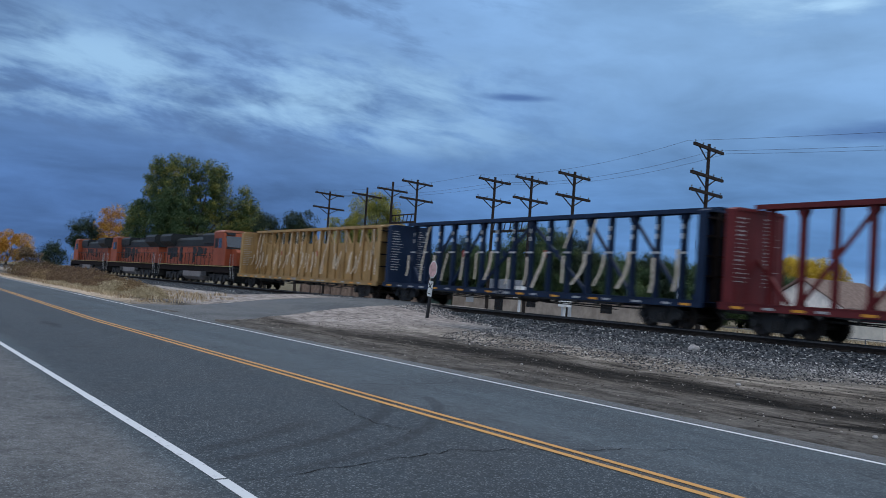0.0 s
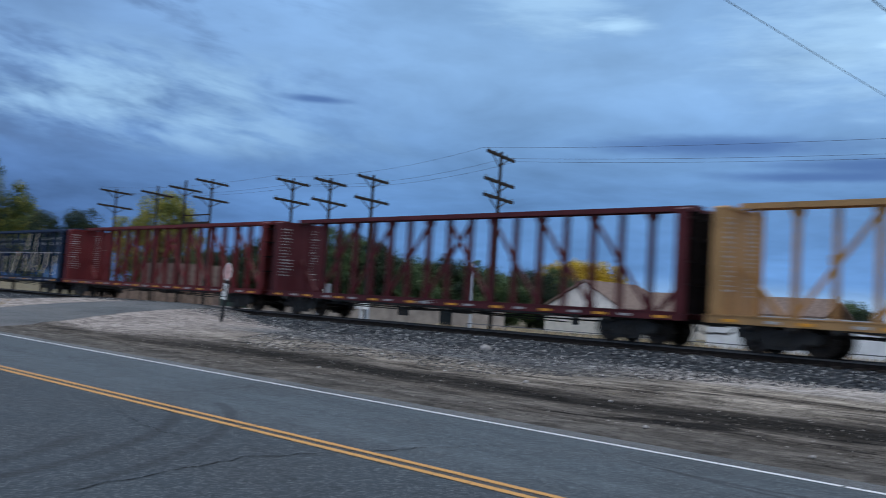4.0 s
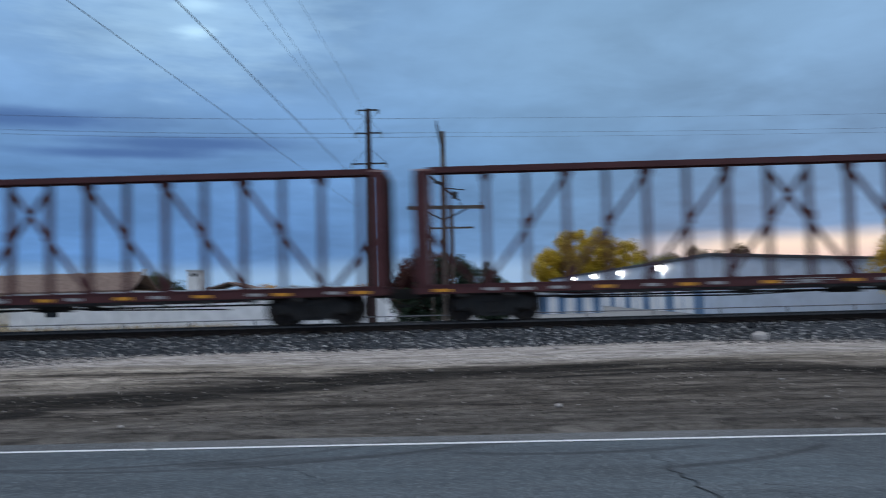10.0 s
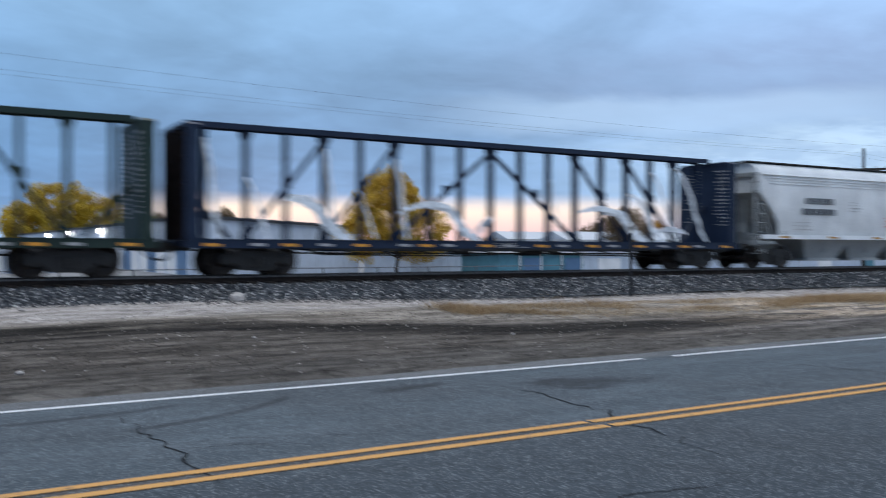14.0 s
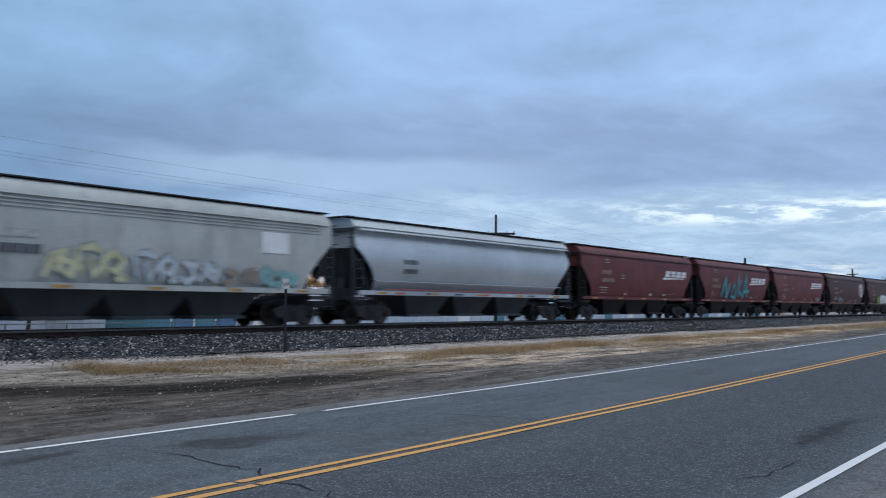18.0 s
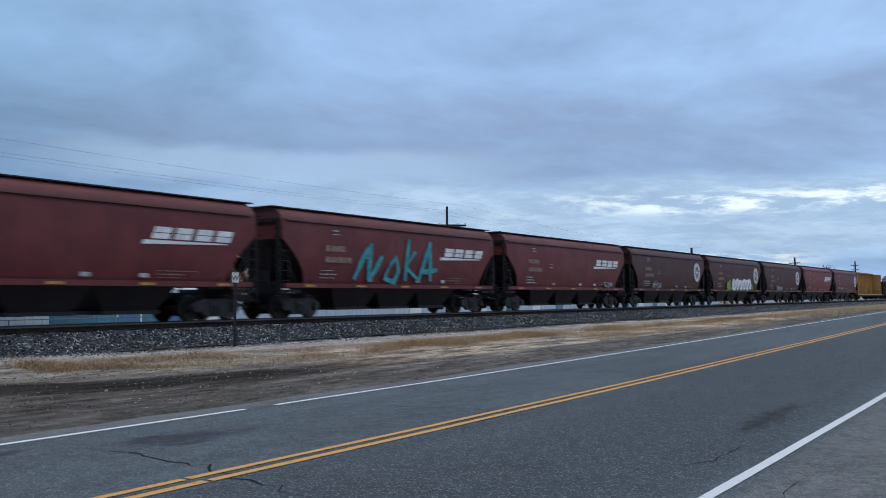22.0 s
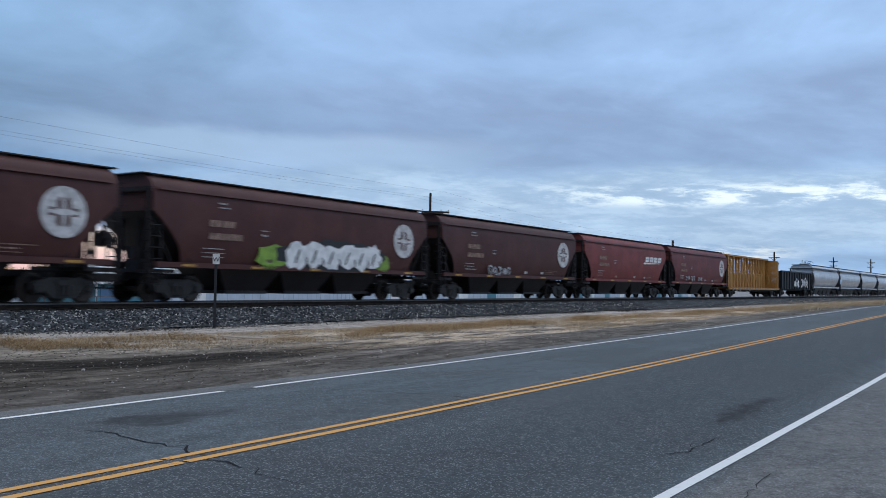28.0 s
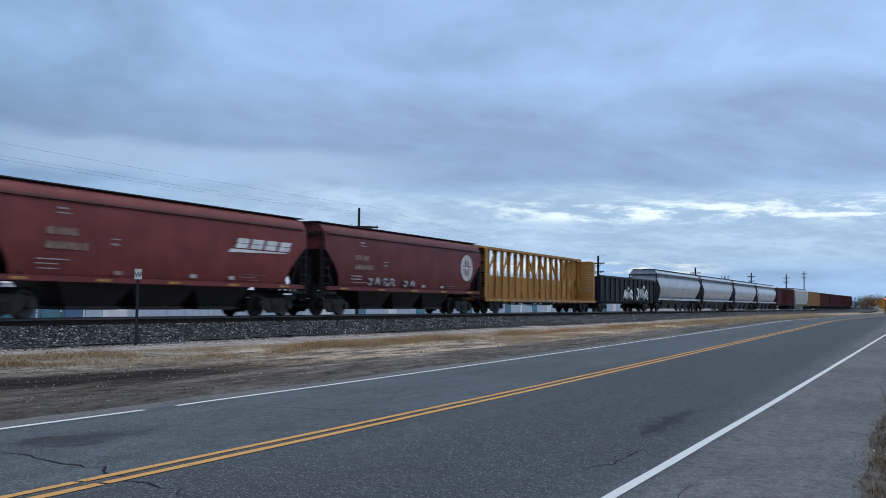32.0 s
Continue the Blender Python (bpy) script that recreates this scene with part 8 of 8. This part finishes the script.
def ribbon(pts, w, y=SIDE):
    """A flat sprayed stroke along points (x, z)."""
    g = Geo()
    n = len(pts)
    rings = []
    for k, (x, z) in enumerate(pts):
        ax, az = pts[max(k - 1, 0)]
        bx, bz = pts[min(k + 1, n - 1)]
        d = math.hypot(bx - ax, bz - az) or 1
        nx, nz = -(bz - az) / d, (bx - ax) / d
        ww = w * (0.55 if k in (0, n - 1) else 1) / 2
        rings.append([(x + nx * ww, y, z + nz * ww), (x - nx * ww, y, z - nz * ww), (x - nx * ww, y + 0.012, z - nz * ww), (x + nx * ww, y + 0.012, z + nz * ww)])
    return g.loft(rings)


def blob(cx, cz, rx, rz, seed, y=SIDE, thick=0.012, n=18):
    r = random.Random(seed)
    poly = []
    for k in range(n):
        w = 2 * math.pi * k / n
        f = r.uniform(0.82, 1.12)
        poly.append((cx + rx * f * math.cos(w), cz + rz * f * math.sin(w)))
    return Geo().prism(poly, "y", y, y + thick)


def data_block(car, x, z, w, h, rows, mat, seed):
    tagged(part("lettering", letter_bars(x, x + w, z, z + h, SIDE + 0.012, rows, seed, fill=0.85), mat, car, "stencilled data lines"), kind="stuff")


def big_bars(car, x, z, w, h, n, mat, slant=0.0, label="plain bars in place of lettering"):
    g = Geo()
    for k in range(n):
        a = x + w * k / n
        b = a + w / n * 0.82
        g.prism([(a, z), (b, z), (b + slant, z + h), (a + slant, z + h)], "y", SIDE, SIDE + 0.012)
    tagged(part("lettering", g, mat, car, label), kind="stuff")


def wedge_logo(car, half, mat):
    """Four slanted blocks, each slit across, over a long wedge."""
    x0, z = half - 4.9, 2.66
    g = Geo()
    for k in range(4):
        a = x0 + 0.90 * k
        for z0, z1 in ((0.14, 0.325), (0.35, 0.54)):
            u0, u1 = 0.42 * z0, 0.42 * z1
            g.prism([(a + u0, z + z0), (a + 0.70 + u0, z + z0), (a + 0.70 + u1, z + z1), (a + u1, z + z1)], "y", SIDE, SIDE + 0.012)
    g.prism([(x0 - 0.34, z - 0.06), (x0 + 3.3, z + 0.05), (x0 + 3.35, z + 0.09), (x0 - 0.22, z + 0.09)], "y", SIDE, SIDE + 0.012)
    tagged(part("logo", g, mat, car, "slanted white logo blocks over a wedge"), kind="stuff")


def round_emblem(car, half, mat, back):
    cx, cz, r = half - 2.1, 2.78, 0.79
    ring = [(cx + r * math.cos(2 * math.pi * k / 32), cz + r * math.sin(2 * math.pi * k / 32)) for k in range(32)]
    em = part("emblem", Geo().prism(ring, "y", SIDE, SIDE + 0.012), GREYWHITE, car, "white round emblem with a cross")
    for sx in (-1, 1):
        for sz in (-1, 1):
            a, b = cx + sx * 0.07, cx + sx * 0.24
            part("emblem_gap", Geo().prism([(a, cz + sz * 0.09), (b, cz + sz * 0.09), (b, cz + sz * 0.34), (cx + sx * 0.15, cz + sz * 0.46), (a, cz + sz * 0.42)], "y", SIDE - 0.004, SIDE + 0.004), back, em)
            part("emblem_gap", Geo().box(min(cx + sx * 0.30, cx + sx * 0.48), max(cx + sx * 0.30, cx + sx * 0.48), SIDE - 0.004, SIDE + 0.004, min(cz + sz * 0.05, cz + sz * 0.13), max(cz + sz * 0.05, cz + sz * 0.13)), back, em)


TANBAR = plain("tan_faded_lettering", (0.30, 0.205, 0.165), 0.8, 0, 0.45, 5)
STROKES = [[((0.0, 0.1), (0.3, 0.75), (0.6, 0.95), (0.45, 0.35), (0.8, 0.15), (1.0, 0.8)), ((0.1, 0.55), (0.5, 0.65), (0.95, 0.5))], [((0.0, 0.9), (0.2, 0.2), (0.45, 0.7), (0.65, 0.1), (1.0, 0.6)), ((0.15, 0.95), (0.6, 1.0), (0.9, 0.85))], [((0.1, 0.15), (0.0, 0.7), (0.4, 1.0), (0.8, 0.75), (0.6, 0.35), (0.25, 0.45)), ((0.55, 0.05), (0.8, 0.2), (1.0, 0.05))], [((0.0, 0.3), (0.35, 0.05), (0.75, 0.3), (0.55, 0.75), (0.15, 0.85)), ((0.5, 0.5), (0.8, 0.8), (1.0, 0.55))]]


def sprayed(car, boxes, fill, edge, first, w, label):
    """Sprayed shapes made of wide strokes, each over a wider dull edge."""
    for n, (x, z, sx, sz) in enumerate(boxes):
        for k, st in enumerate(STROKES[(first + n) % 4]):
            pts = [(x + u * sx, z + v * sz) for u, v in st]
            part("graffiti_edge", ribbon(pts, w * 1.55, SIDE - 0.002 - 0.002 * n), edge, car, "dull sprayed edge")
            part("graffiti_stroke", ribbon(pts, w, SIDE - 0.014 - 0.003 * k - 0.002 * n), fill, car, label)


def decorate(kind, body):
    def go(car, half, eave):
        if kind != "silver":
            data_block(car, -half + 2.3, 1.55, 1.3, 0.45, 3, LETTER, len(TRAIN))
        if kind in ("logo", "teal", "logo2", "emblem", "lime", "emblem2", "emblem3"):
            big_bars(car, -half + 2.6, 2.72, 1.25, 0.24, 4, TANBAR, 0.03)
            big_bars(car, -half + 2.6, 2.26, 1.65, 0.24, 6, TANBAR, 0.0)
            data_block(car, -half + 3.0, 3.35, 0.6, 0.3, 2, LETTER, 5)
            data_block(car, half - 4.6, 1.45, 2.0, 0.34, 3, TANBAR, 9)
            data_block(car, -half + 5.2, 2.45, 0.45, 0.35, 2, LETTER, 3)
            for k in (0.33, 0.55, 0.68):
                part("plate", Geo().box(-half + 2 * half * k, -half + 2 * half * k + 0.32, SIDE, SIDE + 0.01, 1.5, 1.64), LETTER if k > 0.5 else BROWNSPRAY, car, "small pale panel")
        if kind in ("logo", "teal", "logo2"):
            wedge_logo(car, half, WHITESPRAY)
        if kind in ("emblem", "lime", "emblem2", "emblem3"):
            round_emblem(car, half, WHITESPRAY, body)
        if kind == "teal":
            strokes = [[(-3.68, 1.58), (-3.02, 2.51), (-2.44, 3.17)], [(-2.44, 3.17), (-2.59, 2.33), (-2.71, 1.56)], [(-2.71, 1.52), (-2.06, 2.2), (-1.71, 2.64)], [(-1.25, 2.15), (-1.55, 1.65), (-0.89, 1.5), (-0.53, 2.04), (-0.71, 2.61), (-1.2, 2.2)], [(0.28, 3.5), (0.09, 2.43), (-0.08, 1.57)], [(0.78, 2.93), (0.0, 2.2), (0.95, 1.62)], [(0.95, 1.56), (1.54, 2.56), (1.97, 3.45)], [(1.97, 3.45), (1.95, 2.5), (1.94, 1.57)], [(1.11, 1.98), (1.79, 2.03), (2.53, 2.13)]]
            for k, st in enumerate(strokes):
                part("graffiti_stroke", ribbon(st, 0.28, SIDE - 0.006 - 0.003 * k), TEALSPRAY, car, "turquoise sprayed stroke")
        if kind == "lime":
            part("graffiti_back", blob(-2.5, 1.75, 0.85, 0.5, 3), GREENSPRAY, car, "lime green sprayed patch")
            part("graffiti_back", blob(4.5, 1.72, 0.6, 0.45, 4), GREENSPRAY, car, "lime green sprayed patch")
            part("graffiti_back", blob(1.3, 1.86, 3.5, 0.66, 5, SIDE - 0.004), BLACK, car, "black outline spray")
            for k, (x, w) in enumerate(((-1.12, 0.70), (-0.11, 0.72), (0.95, 0.74), (2.01, 0.70), (2.95, 0.66), (3.84, 0.6))):
                part("graffiti_letter", blob(x, 1.84 + 0.08 * (k % 2), w, 0.55, 10 + k, SIDE - 0.012 - 0.003 * k), WHITESPRAY, car, "white bubble graffiti shape")
                part("graffiti_gap", ribbon([(x - 0.12, 1.55), (x, 1.8), (x + 0.16, 2.1)], 0.11, SIDE - 0.034), BLACK, car)
                part("graffiti_gap", ribbon([(x + w * 0.72, 1.42), (x + w * 0.82, 1.62), (x + w * 0.7, 1.8)], 0.09, SIDE - 0.036), BLACK, car)
        if kind == "emblem":
            sprayed(car, ((-4.1, 1.38, 0.42, 0.5), (-3.65, 1.45, 0.4, 0.5), (-3.2, 1.38, 0.4, 0.45), (-2.75, 1.42, 0.4, 0.45)), GREYSPRAY, body, 0, 0.10, "grey sprayed stroke")
        if kind == "emblem2":
            sprayed(car, ((-3.4, 1.36, 0.5, 0.5), (-2.85, 1.36, 0.45, 0.42), (-2.35, 1.36, 0.45, 0.55), (-1.85, 1.36, 0.45, 0.42), (-1.35, 1.36, 0.45, 0.42)), GREYSPRAY, body, 1, 0.12, "grey sprayed stroke")
        if kind == "emblem3":
            sprayed(car, ((-4.6, 1.5, 0.5, 0.4), (-3.9, 1.5, 0.45, 0.45), (-3.2, 1.45, 0.5, 0.4), (-2.5, 1.5, 0.45, 0.4), (-1.2, 1.5, 0.5, 0.35), (-0.5, 1.5, 0.5, 0.35)), GREYSPRAY, body, 3, 0.11, "dull grey sprayed stroke")
        if kind == "logo2":
            sprayed(car, ((half - 3.6, 1.42, 0.4, 0.36), (half - 3.15, 1.42, 0.4, 0.36), (half - 2.7, 1.42, 0.35, 0.36)), GREYSPRAY, body, 2, 0.09, "small grey sprayed stroke")
        if kind in ("white", "grey"):
            for k in range(3):
                part("side_rib", Geo().box(-half + 0.75, half - 0.75, -1.592, -1.47, eave - 0.16 - 0.11 * k, eave - 0.13 - 0.11 * k), body, car)
        if kind == "silver":
            part("side_rib", Geo().box(-half + 1.3, half - 1.3, -1.60, -1.47, 1.78, 1.82), body, car)
            r = random.Random(3)
            for k in range(7):
                part("sill_mark", Geo().box(-half + 2.5 + 2.1 * k, -half + 3.2 + 2.1 * k, -1.606, -1.60, 1.26, 1.34), (REDBAR, WHITEBAR, DARKBAR)[r.randrange(3)], car)
        if kind == "white":
            big_bars(car, -half + 3.0, 2.70, 1.9, 0.26, 4, DARKBAR)
            big_bars(car, -half + 2.8, 2.25, 2.2, 0.26, 6, DARKBAR)
            data_block(car, -half + 6.0, 2.4, 0.7, 0.5, 4, LETTER, 2)
            data_block(car, 0.6, 1.75, 1.5, 0.5, 4, REDBAR, 7)
            data_block(car, 2.5, 2.05, 1.7, 0.7, 5, DARKBAR, 8)
            part("stripe", Geo().box(2.3, 4.2, SIDE, SIDE + 0.01, 1.50, 1.55), REDBAR, car)
            big_bars(car, half - 2.9, 3.05, 1.6, 0.5, 4, BLUEBAR, 0.1, "blue owner's mark as plain blocks")
        if kind == "grey":
            big_bars(car, -half + 2.6, 2.65, 1.6, 0.24, 4, LETTER)
            big_bars(car, -half + 2.4, 2.2, 1.9, 0.26, 6, DARKBAR)
            sprayed(car, ((-3.75, 1.45, 1.05, 1.0), (-2.75, 1.5, 0.9, 1.0), (-1.9, 1.45, 0.85, 0.9)), YELLOWSPRAY, GREYSPRAY, 0, 0.24, "pale yellow sprayed stroke")
            sprayed(car, ((-0.85, 1.45, 0.85, 0.95), (0.1, 1.45, 0.7, 0.85), (0.85, 1.45, 0.75, 0.85), (1.65, 1.45, 0.75, 0.85)), PALEBLUE, GREYSPRAY, 1, 0.22, "pale blue sprayed stroke")
            sprayed(car, ((2.6, 1.45, 0.7, 0.6), (3.5, 1.5, 0.65, 0.6)), BROWNSPRAY, GREYSPRAY, 3, 0.22, "brown sprayed stroke")
            sprayed(car, ((4.35, 1.42, 0.55, 0.65), (4.95, 1.42, 0.55, 0.65), (5.5, 1.42, 0.5, 0.6)), AQUASPRAY, GREYSPRAY, 2, 0.24, "aqua sprayed stroke")
            part("patch", Geo().box(4.3, 5.6, SIDE, SIDE + 0.01, 2.65, 3.4), HOPWHITE, car, "pale square paint patch")
        if kind == "silver":
            for z in (2.55, 2.15):
                g = Geo()
                for k in range(4):
                    g.box(-half + 3.1 + 0.24 * k, -half + 3.28 + 0.24 * k, -1.622, -1.60, z, z + 0.2)
                tagged(part("lettering", g, DARKBAR, car, "dark plain bars in place of lettering"), kind="stuff")
            part("band", Geo().box(-half + 1.9, half - 1.9, -1.63, -1.60, 1.44, 1.48), REDBAR, car)
    return go


def between(a, b):
    return ((a + b) / 2, b - a)


def build_train():
    gaps = [-67.2, -43.8, -20.4, 2.75, 24.85, 46.85, 68.95, 90.85, 113.05, 135.45, 158.1]
    looks = [("tan centre-beam flat car with torn straps, empty", TAN, "straps"), ("dark blue centre-beam flat car with tan straps hanging", BLUE, "straps2"), ("red centre-beam flat car, empty", RED, ""), ("maroon centre-beam flat car, empty", MAROON, ""), ("yellow centre-beam flat car, empty", YELLOW, ""), ("maroon centre-beam flat car, empty", MAROON, ""), ("dark brown centre-beam flat car, empty", BROWN, ""), ("dark brown centre-beam flat car, empty", BROWN, ""), ("dark green centre-beam flat car, empty", GREEN, ""), ("navy centre-beam flat car with torn white wrap", NAVY, "wrap")]
    for k, (lab, m, st) in enumerate(looks):
        x, l = between(gaps[k], gaps[k + 1])
        centerbeam(lab, x, l, m, 10 + k, st, panels=3.7 if k == 0 else 0.0, peaked=m in (BLUE, NAVY))
    for k in range(3):
        locomotive("orange and black diesel locomotive, dusty, pulling the train", -67.2 - 11.6 - 23.2 * k, 23.1, flip=k > 0)
    hg = [158.1, 175.0, 192.2, 210.85, 228.45, 245.6, 263.15, 280.3, 298.0, 315.3, 332.6, 350.3]
    hop = [("light grey covered hopper car", HOPWHITE, ENDGREY, False), ("grey covered hopper car with colourful graffiti", HOPGREY, ENDCHAR, False), ("silver-grey round-sided covered hopper car", HOPSILVER, ENDCHAR, True), ("red covered hopper car with a white logo", HOPRED, ENDSHADE, False), ("red covered hopper car with turquoise graffiti", HOPRED, ENDSHADE, False), ("red covered hopper car with a white logo", HOPRED, ENDSHADE, False), ("brown covered hopper car with a white round emblem", HOPBROWN, ENDSHADE, False), ("brown covered hopper car with white and green graffiti", HOPBROWN, ENDSHADE, False), ("brown covered hopper car with a white round emblem", HOPBROWN, ENDSHADE, False), ("faded red covered hopper car with a white logo", HOPRED2, ENDSHADE, False), ("red-brown covered hopper car with a white round emblem", HOPRED, ENDSHADE, False)]
    kinds = ["white", "grey", "silver", "logo", "teal", "logo2", "emblem", "lime", "emblem2", "logo", "emblem3"]
    for k, (lab, m, e, rs) in enumerate(hop):
        x, l = between(hg[k], hg[k + 1])
        # from the fourth car on, roof edges and hatches take the darker brown
        hopper(lab, x, l, m, 40 + k, e, rs, decor=decorate(kinds[k], m), roof=HOPBROWN if k > 2 else None)
    x, l = between(350.3, 372.2)
    centerbeam("yellow centre-beam flat car with solid lower panels and torn straps", x, l, YELLOW2, 60, "straps", panels=2.85)
    x, l = between(372.2, 390.2)
    def tags(car, half, height):
        for n, (x0, z0, sx, sz) in enumerate(((-1.9, 1.2, 0.9, 0.9), (-0.9, 1.15, 0.8, 1.1), (0.0, 1.2, 0.9, 0.8), (2.0, 1.15, 1.0, 1.3), (3.1, 1.2, 0.9, 1.1), (4.1, 1.15, 0.9, 1.3), (5.1, 1.2, 0.8, 0.9))):
            for k, st in enumerate(STROKES[n % 4]):
                pts = [(x0 + u * sx, z0 + v * sz) for u, v in st]
                part("graffiti_stroke", ribbon(pts, 0.30, -1.560 - 0.002 * k - 0.002 * n), PALEBLUE if n % 3 == 1 else WHITESPRAY, car, "pale sprayed stroke between the ribs")
    gondola("black gondola car with white graffiti", x, l, GONDOLA, tags)
    gg = [390.2, 410.4, 430.2, 448.6, 468.0]
    for k in range(4):
        x, l = between(gg[k], gg[k + 1])
        hopper("pale grey round-sided covered hopper car", x, l, BRIGHTSILVER, 70 + k, ENDCHAR, True, roof=ENDCHAR)
    rest = [468, 490, 511, 531, 550, 569, 588, 607]
    for k in range(7):
        x, l = between(rest[k], rest[k + 1])
        if k == 1:
            hopper("pale grey covered hopper car", x, l, HOPGREY, 80, ENDGREY)
        else:
            gondola("tall dark red gondola car" if k != 2 else "tall yellow-orange gondola car", x, l, MAROON if k != 2 else YELLOW, height=4.0)


build_train()


def car_pose(x, spread):
    a, b = x - spread / 2, x + spread / 2
    ya, yb = track_y(a), track_y(b)
    return pose(x, (ya + yb) / 2, RAIL_Z, 0, 0, math.degrees(math.atan2(yb - ya, b - a)))


def motions():
    for thing, x, spread in TRAIN:
        walk(thing, [(t, car_pose(x - run(t), spread)) for t in range(33)])
    first = WHEELSETS[0]
    walk(first, [(k / 30, pose(0, 0, 0, 0, -math.degrees(run(k / 30) / WHEEL_R), 0)) for k in range(961)])
    keys = first.animation_data
    for w in WHEELSETS[1:]:
        w.rotation_mode = "QUATERNION"
        w.animation_data_create().action = keys.action
        w.animation_data.action_slot = keys.action_slot


motions()
